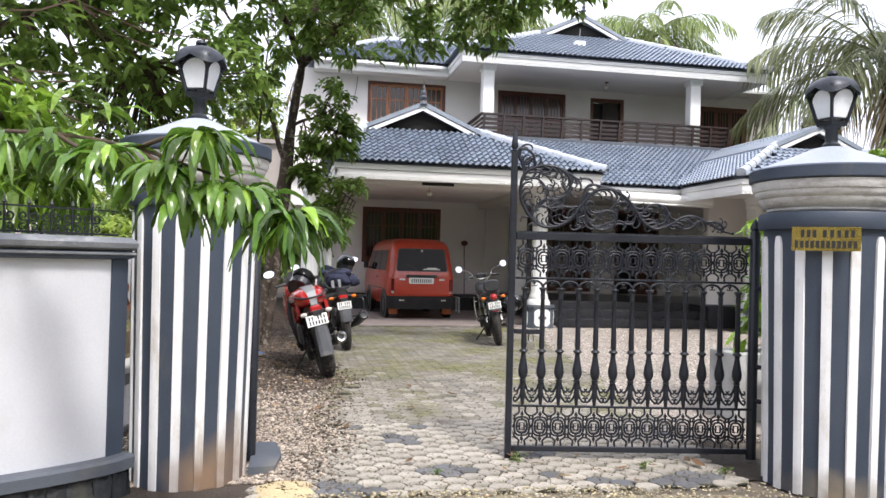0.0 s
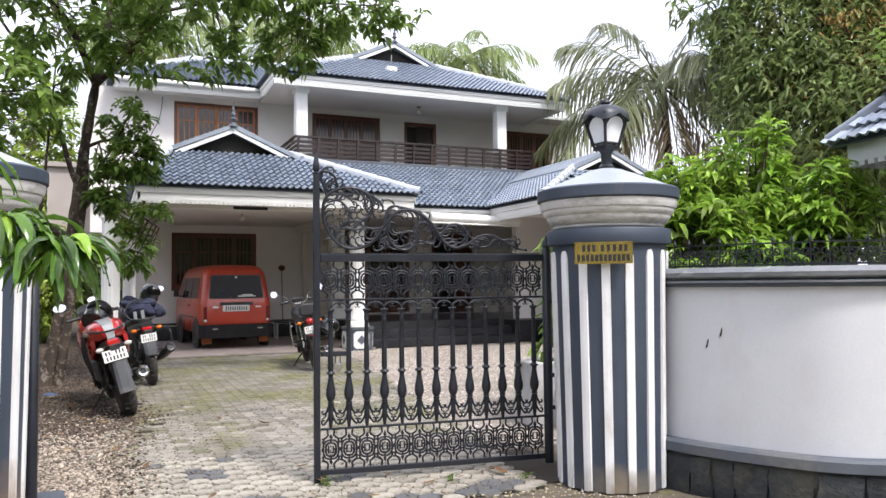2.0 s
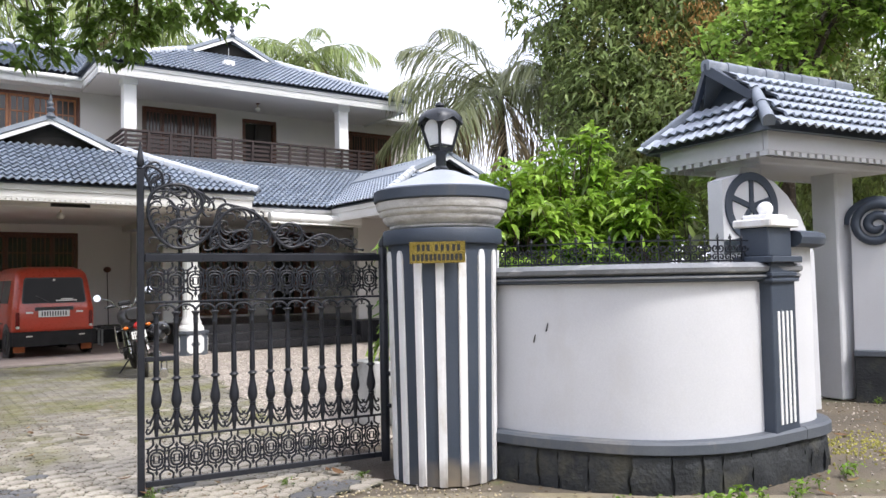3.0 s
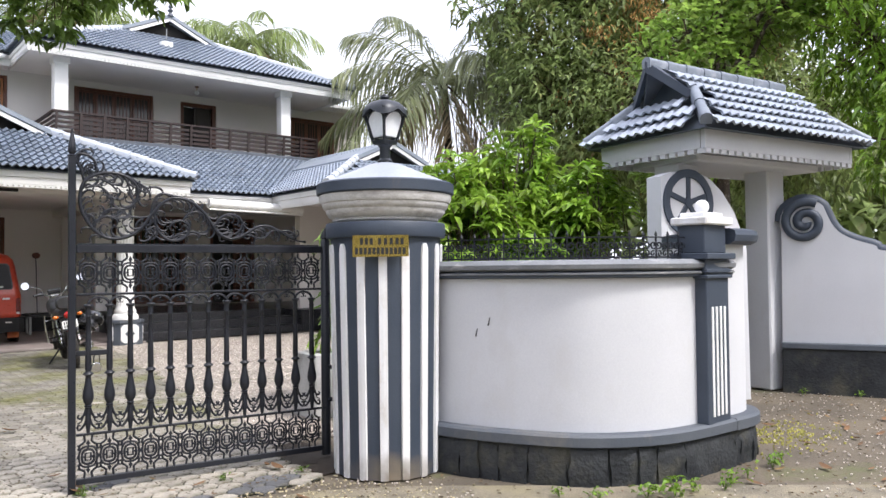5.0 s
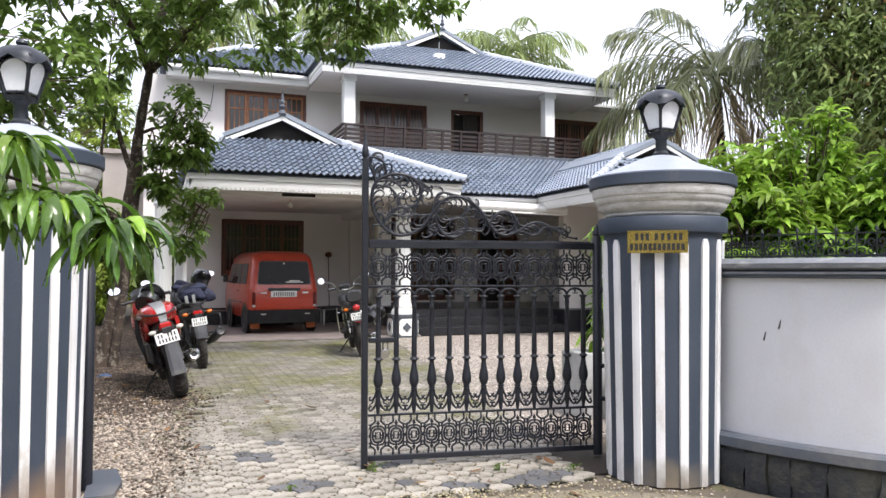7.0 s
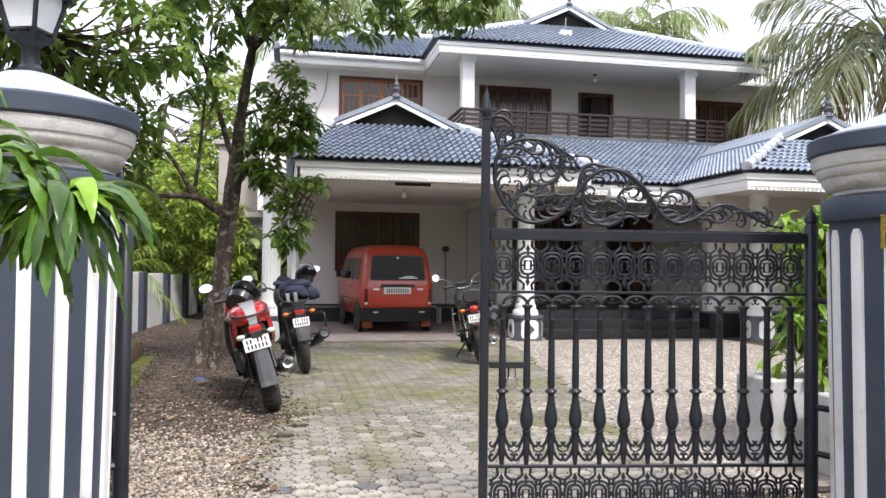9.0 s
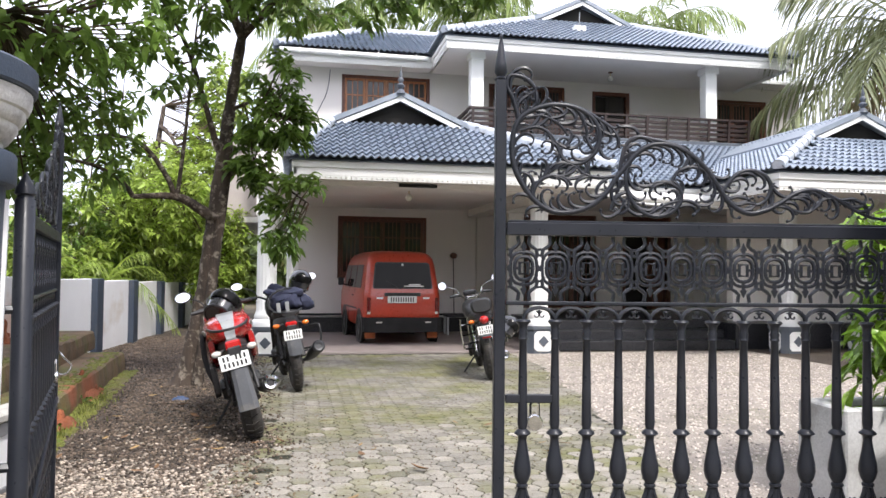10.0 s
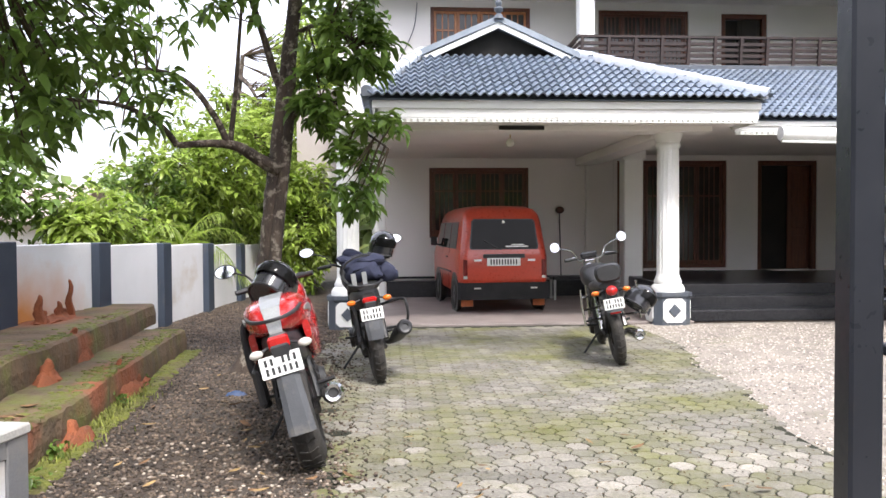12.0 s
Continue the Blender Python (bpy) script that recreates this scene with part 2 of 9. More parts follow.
TILE = mat("blue_grey_roof_tile", (0.20, 0.24, 0.30), (0.25, 0.29, 0.345), 3, 0.33, bump=0.12, fine=90, rand=0.16, dirt=(0.3, 0.33, 0.37), dirt_at=(0.55, 0.8), dirt_scale=2.2, coat=0.2)
TILE_J = mat("blue_grey_roof_tile_far", (0.20, 0.24, 0.30), (0.25, 0.29, 0.345), 3, 0.33, bump=0.12, fine=90, island=0.16, dirt=(0.3, 0.33, 0.37), dirt_at=(0.55, 0.8), dirt_scale=2.2, coat=0.2)
PALE_TILE = mat("grey_gazebo_tile", (0.30, 0.34, 0.41), (0.38, 0.42, 0.48), 4, 0.42, bump=0.15, fine=90, rand=0.12, dirt=(0.16, 0.18, 0.22), dirt_at=(0.5, 0.75), dirt_scale=5)
GAZEBO_CAP = mat("slate_grey_cap_tile", (0.15, 0.175, 0.215), (0.21, 0.24, 0.285), 4, 0.45, bump=0.15, fine=90, dirt=(0.34, 0.36, 0.4), dirt_at=(0.55, 0.75), dirt_scale=6)
RIDGE = mat("pale_ridge_tile", (0.42, 0.46, 0.53), (0.52, 0.55, 0.6), 3, 0.45, bump=0.15, fine=90, dirt=(0.2, 0.23, 0.27), dirt_at=(0.58, 0.8), dirt_scale=4)
BOARD = mat("roof_underlay", (0.10, 0.12, 0.15), (0.13, 0.15, 0.18), 3, 0.8, bump=0.1)
BRASS = mat("brass_plate", (0.62, 0.47, 0.13), (0.50, 0.37, 0.10), 7, 0.28, metal=1.0, bump=0.05, fine=200)
BLACK = mat("black_marking", (0.012, 0.012, 0.012), (0.02, 0.02, 0.02), 20, 0.6, bump=0.0)
# ---- ground ----
SOIL = mat("roadside_soil", (0.155, 0.128, 0.092), (0.095, 0.08, 0.06), 1.3, 0.9, bump=0.6, fine=55, dirt=(0.10, 0.125, 0.03), dirt_at=(0.56, 0.72), dirt_scale=0.9, bump_dist=0.02)
# gravel bed darkened to hold the tree's shade in its colour
GRAVEL = mat("shaded_gravel_bed", (0.074, 0.055, 0.041), (0.042, 0.032, 0.024), 2.2, 0.9, bump=0.9, fine=70, dirt=(0.09, 0.075, 0.06), dirt_at=(0.5, 0.8), dirt_scale=0.9, bump_dist=0.03, fine_mix=0.6)
PALE_GRAVEL = mat("pale_gravel_bed", (0.39, 0.345, 0.295), (0.29, 0.255, 0.22), 2.2, 0.9, bump=0.9, fine=70, bump_dist=0.03, fine_mix=0.6, dirt=(0.16, 0.165, 0.08), dirt_at=(0.54, 0.78), dirt_scale=0.8)
GROUT = mat("mossy_joint_sand", (0.024, 0.025, 0.012), (0.015, 0.017, 0.008), 3, 0.95, bump=0.5, fine=60)
# near pavers: the sunlit foreground is put into a brighter colour
PAVER = mat("sunlit_concrete_paver", (0.40, 0.368, 0.312), (0.285, 0.262, 0.222), 5.0, 0.85, bump=0.8, fine=120, rand=0.17, dirt=(0.115, 0.11, 0.055), dirt_at=(0.5, 0.75), dirt_scale=6.0, fine_mix=0.6)
PAVER_DARK = mat("slate_grey_paver", (0.135, 0.138, 0.145), (0.10, 0.102, 0.108), 5.0, 0.8, bump=0.9, fine=120, rand=0.2, dirt=(0.19, 0.175, 0.14), dirt_at=(0.5, 0.75), dirt_scale=6.0, fine_mix=0.6)
# darker copies for the paving beyond the painted sun
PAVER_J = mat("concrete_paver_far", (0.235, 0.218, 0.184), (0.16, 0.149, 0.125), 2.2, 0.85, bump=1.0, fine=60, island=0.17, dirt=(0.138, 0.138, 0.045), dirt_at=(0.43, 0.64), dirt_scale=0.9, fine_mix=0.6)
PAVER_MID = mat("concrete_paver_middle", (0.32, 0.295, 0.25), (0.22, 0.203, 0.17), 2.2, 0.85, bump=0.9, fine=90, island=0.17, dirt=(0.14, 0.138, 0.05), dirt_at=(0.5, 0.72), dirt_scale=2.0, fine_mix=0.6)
ROAD = mat("worn_road_asphalt", (0.27, 0.236, 0.17), (0.17, 0.15, 0.113), 4.5, 0.9, bump=0.9, fine=130, dirt=(0.30, 0.265, 0.14), dirt_at=(0.5, 0.8), dirt_scale=1.6, fine_mix=0.75)
FLOOR = mat("porch_floor_tile", (0.26, 0.22, 0.205), (0.205, 0.172, 0.16), 2.5, 0.6, bump=0.1, fine=60)

g = G()
g.add([(-900, -900, -0.012), (900, -900, -0.012), (900, 900, -0.012), (-900, 900, -0.012)], [(0, 1, 2, 3)])
structure("ground", g, SOIL, "bare brown soil with moss patches beyond the walls", "ground")

g = G()
g.add([(-40, 1.9, -0.006), (-40, -4.5, -0.006), (3.0, -4.2, -0.006), (40, 6.0, -0.006), (40, 12.5, -0.006), (6.3, 3.0, -0.006), (5.2, 2.7, -0.006), (3.1, 4.55, -0.006), (2.6, 4.85, -0.006), (0.2, 5.1, -0.006), (-0.4, 4.7, -0.006)],
      [tuple(range(11))])
structure("road", g, ROAD, "worn yellowish grey asphalt lane with fine grit", "road")


def left_edge(y):
    """Where the pavers end and the gravel begins, on the tree side."""
    return 0.02 + 0.48 * min(max((y - 5.1) / 3.5, 0), 1) - 0.25 * min(max((y - 9.6) / 3.6, 0), 1) + 0.08 * math.sin(y * 2.3) + 0.05 * math.sin(y * 5.1 + 1)


def right_edge(y):
    return 2.75 + 0.62 * min(max((y - 4.9) / 3.8, 0), 1) + 0.75 * min(max((y - 8.7) / 4.8, 0), 1) + 0.05 * math.sin(y * 3.1)


ys = [5.0 + 0.25 * i for i in range(41)]
g = G()
g.add([(left_edge(y) - 0.04, y, 0.0005) for y in ys] + [(right_edge(y) + 0.02, y, 0.0005) for y in ys], [(i, 41 + i, 42 + i, i + 1) for i in range(40)])
structure("joint_bed", g, GROUT, "mossy sand bed between the pavers", "paving")

g = G()
g.add([(-6, 4.9, -0.002), (-6, 24, -0.002), (14, 24, -0.002), (14, 6.4, -0.002), (3.2, 6.1, -0.002), (3.2, 5.1, -0.002)], [(0, 5, 4, 3, 2, 1)])
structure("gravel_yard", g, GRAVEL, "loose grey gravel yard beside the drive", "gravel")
g = G()
yy = [6.2 + 0.3 * i for i in range(30)]
g.add([(right_edge(y) + 0.02, y, 0.001) for y in yy] + [(8.4, y, 0.001) for y in yy], [(i, 30 + i, 31 + i, i + 1) for i in range(29)])
structure("pale_gravel", g, PALE_GRAVEL, "pale fine gravel in front of the house steps", "gravel")
# ---- house ----
house = thing("house", pose(5.5, 19.4, 0), "two-storey white house with blue-grey tiled roofs and a car porch", "house")
WY = 19.4


def wall_grid(x0, x1, z0, z1, y0, y1, holes):
    """A wall along x with rectangular openings (x0, x1, z0, z1) through it."""
    g = G()
    xs = sorted({x0, x1, *[h[0] for h in holes], *[h[1] for h in holes]})
    zs = sorted({z0, z1, *[h[2] for h in holes], *[h[3] for h in holes]})
    nx, nz = len(xs) - 1, len(zs) - 1

    def solid(i, k):
        if not (0 <= i < nx and 0 <= k < nz):
            return False
        cx, cz = (xs[i] + xs[i + 1]) / 2, (zs[k] + zs[k + 1]) / 2
        return not any(h[0] < cx < h[1] and h[2] < cz < h[3] for h in holes)

    ids = lambda i, k, back: (i * (nz + 1) + k) * 2 + back
    vs = [(x, y, z) for x in xs for z in zs for y in (y0, y1)]
    fs = []
    for i in range(nx):
        for k in range(nz):
            if not solid(i, k):
                continue
            fs.append((ids(i, k, 0), ids(i + 1, k, 0), ids(i + 1, k + 1, 0), ids(i, k + 1, 0)))
            fs.append((ids(i, k, 1), ids(i, k + 1, 1), ids(i + 1, k + 1, 1), ids(i + 1, k, 1)))
            for di, dk, a, b in ((-1, 0, (i, k), (i, k + 1)), (1, 0, (i + 1, k + 1), (i + 1, k)), (0, -1, (i + 1, k), (i, k)), (0, 1, (i, k + 1), (i + 1, k + 1))):
                if not solid(i + di, k + dk):
                    fs.append((ids(*a, 0), ids(*b, 0), ids(*b, 1), ids(*a, 1)))
    return g.add(vs, fs)


ground_holes = [(1.66, 3.58, 1.14, 2.48), (5.32, 7.51, 0.52, 2.62), (8.14, 9.35, 0.47, 2.62)]
upper_holes = [(1.70, 3.62, 4.25, 5.54), (4.95, 6.73, 3.5, 5.52), (7.39, 8.31, 3.5, 5.48), (10.06, 11.82, 3.5, 5.46)]
part("wall", wall_grid(0.75, 13.2, 0, 3.3, WY, WY + 0.25, ground_holes), HOUSE, house, world=True)
part("wall", wall_grid(-0.05, 12.7, 3.3, 5.75, WY, WY + 0.25, upper_holes), HOUSE, house, world=True)
# side bay painted greyer, with the shade on it in the colour
BAY_SHADE = mat("shaded_bay_paint", (0.42, 0.375, 0.345), (0.34, 0.30, 0.28), 1.2, 0.85, bump=0.2, fine=80)
for b6 in ((-0.95, -0.05, 20.3, 20.55, 2.47, 4.0), (-1.05, -0.05, 20.2, 26.1, 4.0, 4.1)):
    part("side_bay", G().box(*b6), BAY_SHADE, house, world=True)
for b6 in ((-0.05, 0.2, WY + 0.25, 26, 2.47, 5.75), (0.75, 1.0, WY + 0.25, 26, 0, 3.3), (-0.95, -0.7, 20.55, 26, 2.47, 4.0), (-0.95, 1.0, 20.3, 26, 2.35, 2.47), (12.95, 13.2, WY + 0.25, 26, 0, 3.3), (12.45, 12.7, WY + 0.25, 26, 3.3, 5.75), (1.0, 12.95, 26, 26.25, 0, 3.3), (0.2, 12.45, 26, 26.25, 3.3, 5.75)):
    part("wall", G().box(*b6), HOUSE, house, world=True)
g = G()
g.box(4.68, 5.22, WY - 0.12, WY, 0.4, 3.0, 0.01)       # pier between the two windows
part("wall_pier", g, HOUSE, house, world=True)
g = G().box(0.2, 13.0, WY + 0.3, 25.9, 3.3, 3.45)
part("floor_slab", g, CREAM, house, world=True)
g = G().box(4.1, 12.2, 17.55, WY, 3.3, 3.46).box(4.0, 10.2, 17.42, 17.56, 3.90, 4.05, 0.01)
part("balcony_floor", g, TRIM_GREY, house, world=True)
g = G().box(0.98, 12.9, WY + 0.3, WY + 2.6, 0.4, 0.47)
part("room_floor", g, CREAM, house, world=True)
# back wall painted near black to stand for unlit rooms
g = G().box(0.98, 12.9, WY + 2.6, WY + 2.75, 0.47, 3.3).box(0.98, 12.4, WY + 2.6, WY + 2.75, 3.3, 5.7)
part("room_wall", g, SHADE_BLACK, house, world=True)

# ceilings and eaves
part("porch_ceiling", G().box(0.85, 5.5, 14.25, WY, 2.66, 2.74), CREAM, house, world=True)
part("porch_ceiling", G().box(5.5, 13.0, 14.9, WY, 2.72, 2.80), CREAM, house, world=True)
part("balcony_ceiling", G().box(3.65, 10.9, 17.3, WY, 5.66, 5.73), CREAM, house, world=True)
part("side_canopy", G().box(11.02, 12.95, 18.9, 25.9, 5.76, 5.84, 0.01), WHITE, house, world=True)
part("eave_soffit", G().box(0.4, 3.6, 18.8, WY, 5.66, 5.72), CREAM, house, world=True)
g = G()
for b6 in ((0.3, 5.2, 14.7, 15.1, 2.585, 2.665), (4.5, 4.9, 15.1, WY, 2.52, 2.664), (0.3, 0.65, 15.1, WY, 2.52, 2.664)):
    part("porch_beam", G().box(*b6, 0.01), CREAM, house, world=True)


fascia_done = []


def fascia(name, a, b, z0, z1, thick=0.05, teeth=True, depth=0.045):
    """An eave board from a to b with a lip above and a row of small teeth below."""
    a, b = Vector((*a, 0)), Vector((*b, 0))
    d = b - a
    L = d.length
    m = Matrix.Translation(a) @ Matrix.Rotation(math.atan2(d.y, d.x), 4, "Z")
    g = G()
    k = 0.002 * (len(fascia_done) % 3)
    fascia_done.append(name)
    z0, z1, thick, L = z0 + k, z1 - k, thick - k, L - 0.004
    h = z1 - z0
    g.box(-k, L + k, -k, thick, z0 + 0.05, z1 - h * 0.38, 0.004, m)
    g.box(-0.022 - k, L + 0.022 + k, -0.025 - k, thick, z1 - h * 0.38, z1, 0.006, m)
    g.box(0, L, 0.006, thick - 0.006, z0 + 0.03, z0 + 0.05, 0, m)
    if teeth:
        n = int(L / 0.075)
        for i in range(n):
            x = L * (i + 0.5) / n
            g.add([(x - 0.026, 0.008, z0 + 0.03), (x + 0.026, 0.008, z0 + 0.03), (x + 0.022, 0.008, z0 + 0.012), (x - 0.022, 0.008, z0 + 0.012), (x - 0.026, 0.03, z0 + 0.03), (x + 0.026, 0.03, z0 + 0.03), (x + 0.022, 0.03, z0 + 0.012), (x - 0.022, 0.03, z0 + 0.012)],
                  [(3, 2, 1, 0), (4, 5, 6, 7), (0, 4, 7, 3), (2, 6, 5, 1), (3, 7, 6, 2)], m)
        g.box(0, L, 0.010, 0.028, z0 + 0.0, z0 + 0.012, 0, m)
    return part(name, g, WHITE, house, world=True)


fascia("eave_board", (0.74, 14.15), (5.56, 14.15), 2.62, 2.88)
fascia("eave_board", (5.56, 14.15), (5.56, 14.9), 2.62, 2.88)
fascia("eave_board", (0.74, 19.3), (0.74, 14.15), 2.62, 2.88)
fascia("eave_board", (5.56, 14.82), (7.5, 14.82), 2.56, 2.74)
fascia("eave_board", (7.53, 14.82), (7.53, 12.73), 2.50, 2.76)
fascia("eave_board", (7.53, 12.73), (12.2, 12.73), 2.50, 2.76)
fascia("eave_board", (12.2, 12.73), (12.2, 14.8), 2.50, 2.76)
part("wing_ceiling", G().box(7.58, 12.15, 12.78, 14.88, 2.62, 2.68), CREAM, house, world=True)
fascia("eave_board", (3.56, 17.22), (10.95, 17.22), 5.60, 5.83)
fascia("eave_board", (3.56, 18.78), (3.56, 17.22), 5.60, 5.83)
fascia("eave_board", (0.42, 18.78), (3.56, 18.78), 5.60, 5.83, teeth=True)
fascia("eave_board", (10.95, 17.22), (10.95, 24.0), 5.60, 5.83)

# ---- roof tiles ----
TW, TE = 0.236, 0.165


def tile_mesh(width=TW, expo=TE, waves=2, amp=0.021, lift=0.036, seg=6):
    n = waves * seg
    g = G()
    vs, fs = [], []
    for k in range(n + 1):
        u = width * k / n
        w = amp * math.cos(TAU * waves * k / n)
        vs += [(u - width / 2, 0, w + lift), (u - width / 2, expo * 1.12, w), (u - width / 2, 0.004, w + lift - 0.022)]
    for k in range(n):
        a, b = 3 * k, 3 * k + 3
        fs += [(a, b, b + 1, a + 1), (a + 2, b + 2, b, a)]
    return g.add(vs, fs)


def inside(poly, x, y):
    n, s = len(poly), 0
    for i in range(n):
        (x0, y0), (x1, y1) = poly[i], poly[(i + 1) % n]
        if (y0 > y) != (y1 > y) and x < (x1 - x0) * (y - y0) / (y1 - y0) + x0:
            s += 1
    return s % 2 == 1


def slope(corners, tile, width=TW, expo=TE, over=0.05):
    """Poses for tiles on a flat roof slope: corners start with the two eave ends, left to right as seen from outside."""
    P = [Vector(c) for c in corners]
    u = (P[1] - P[0]).normalized()
    nrm = u.cross((P[-1] - P[0])).normalized()
    v = nrm.cross(u)
    poly = [((p - P[0]).dot(u), (p - P[0]).dot(v)) for p in P]
    frame3 = Matrix((u, v, nrm)).transposed().to_4x4()
    out = []
    u0, u1, v1 = min(p[0] for p in poly), max(p[0] for p in poly), max(p[1] for p in poly)
    rows = int(v1 / expo) + 1
    cols = int((u1 - u0) / width) + 2
    for r in range(rows):
        for c in range(cols):
            x, y = u0 + (c + 0.5) * width, r * expo
            hits = sum(inside(poly, x + dx, y + expo * 0.5) for dx in (-width * 0.38, 0, width * 0.38))
            if hits >= 2:
                p = P[0] + u * x + v * (y - over) + nrm * 0.045
                jit = Matrix.Rotation(random.uniform(-0.006, 0.006), 4, "Z")
                out.append(Matrix.Translation(p) @ frame3 @ jit)
    return out


def board(corners, drop=0.012, thick=0.016):
    P = [Vector(c) for c in corners]
    nrm = (P[1] - P[0]).cross(P[-1] - P[0]).normalized()
    n = len(P)
    return [tuple(p - nrm * drop) for p in P] + [tuple(p - nrm * (drop + thick)) for p in P], [tuple(range(n)), tuple(reversed(range(n, 2 * n)))] + [(i, n + i, n + (i + 1) % n, (i + 1) % n) for i in range(n)]


def ridge_caps(a, b, step=0.27, r=0.075):
    """Overlapping half-round caps along a hip or ridge."""
    a, b = Vector(a), Vector(b)
    d = (b - a).normalized()
    side = d.cross(Vector((0, 0, 1))).normalized()
    up = side.cross(d)
    m3 = Matrix((d, side, up)).transposed().to_4x4()
    n = max(int((b - a).length / step), 1)
    out = []
    for i in range(n):
        g = G()
        out.append(g)
        p = a + (b - a) * (i / n)
        L = (b - a).length / n * 1.14
        rings = []
        for x, rr in ((0, r * 1.16), (0.05, r * 1.13), (L, r * 0.94)):
            rings.append([(x, rr * math.cos(math.pi * k / 8 - 0.0), rr * 0.85 * math.sin(math.pi * k / 8) + 0.03) for k in range(9)] + [(x, -rr * 0.9, -0.03), (x, rr * 0.9, -0.03)])
        g.loft(rings, Matrix.Translation(p) @ m3)
    return out


PORCH_E, PORCH_T = 2.90, 3.70
# each roof: corners from the left eave end anticlockwise
porch_front = [(0.66, 14.08, PORCH_E), (5.64, 14.08, PORCH_E), (3.52, 15.5, PORCH_T), (1.36, 15.5, PORCH_T)]
porch_right = [(5.64, 14.08, PORCH_E), (5.64, 17.5, PORCH_E), (2.44, 17.5, 4.16), (2.44, 15.55, 4.16), (3.52, 15.5, PORCH_T)]
porch_left = [(0.66, 19.35, PORCH_E), (0.66, 14.08, PORCH_E), (1.36, 15.5, PORCH_T), (2.44, 15.55, 4.16), (2.44, 19.35, 4.16)]
lean_to = [(5.5, 14.78, 2.76), (7.48, 14.78, 2.76), (9.81, 17.45, 3.92), (4.0, 17.45, 3.92)]
wing_left = [(7.48, 14.78, 2.78), (7.48, 12.68, 2.78), (9.0, 14.0, 3.515), (9.85, 14.05, 3.93), (9.85, 17.45, 3.93), (9.81, 17.45, 3.91)]
wing_front = [(7.48, 12.68, 2.78), (12.22, 12.68, 2.78), (10.70, 14.0, 3.515), (9.0, 14.0, 3.515)]
main_front = [(3.5, 17.16, 5.85), (11.02, 17.16, 5.85), (8.0, 19.0, 6.84), (5.9, 19.0, 6.84)]
main_left = [(3.5, 21.5, 5.85), (3.5, 17.16, 5.85), (5.9, 19.0, 6.84), (6.95, 19.1, 7.33), (6.95, 21.5, 7.33)]
main_right = [(11.02, 17.16, 5.85), (11.02, 24.0, 5.85), (6.95, 24.0, 7.33), (6.95, 19.1, 7.33), (8.0, 19.0, 6.84)]
left_front = [(0.34, 18.72, 5.85), (3.6, 18.72, 5.85), (5.2, 21.1, 6.98), (2.3, 21.1, 6.98)]
left_side = [(0.34, 24.0, 5.85), (0.34, 18.72, 5.85), (2.3, 21.1, 6.98), (2.3, 24.0, 6.98)]
roof = part("porch_roof", G().add(*board(porch_front)).add(*board(porch_right)).add(*board(porch_left)), BOARD, house, world=True)
g = G()
for c in (lean_to, wing_left, wing_front, main_front, main_left, main_right, left_front, left_side):
    g.add(*board(c))
part("roof_deck", g, BOARD, house, world=True)
base_tile = tile_mesh()
g = G()
for c in (porch_right, porch_left, lean_to, wing_left, wing_front, main_front, main_left, main_right, left_front, left_side):
    for m in slope(c, None):
        g.join(base_tile, m)
tagged(part("roof_tiles", g, TILE_J, house, world=True, smooth=40), kind="stuff")
g = G()
for a, b in (((0.66, 14.08, 2.95), (1.36, 15.5, 3.75)), ((5.64, 14.08, 2.95), (3.52, 15.5, 3.75)), ((7.48, 12.68, 2.83), (9.0, 14.0, 3.565)), ((12.22, 12.68, 2.83), (10.70, 14.0, 3.565)),
             ((3.5, 17.16, 5.9), (5.9, 19.0, 6.89)), ((11.02, 17.16, 5.9), (8.0, 19.0, 6.89)), ((0.34, 18.72, 5.9), (2.3, 21.1, 7.03)), ((2.3, 21.1, 7.03), (5.2, 21.1, 7.03))):
    for g in ridge_caps(a, b):
        part("ridge_cap", g, RIDGE, house, world=True, smooth=40)


GABLE_GREY = mat("blue_grey_gable_cement", (0.21, 0.245, 0.29), (0.28, 0.315, 0.36), 3, 0.6, bump=0.15, fine=90, dirt=(0.14, 0.16, 0.19), dirt_at=(0.55, 0.8), dirt_scale=3)


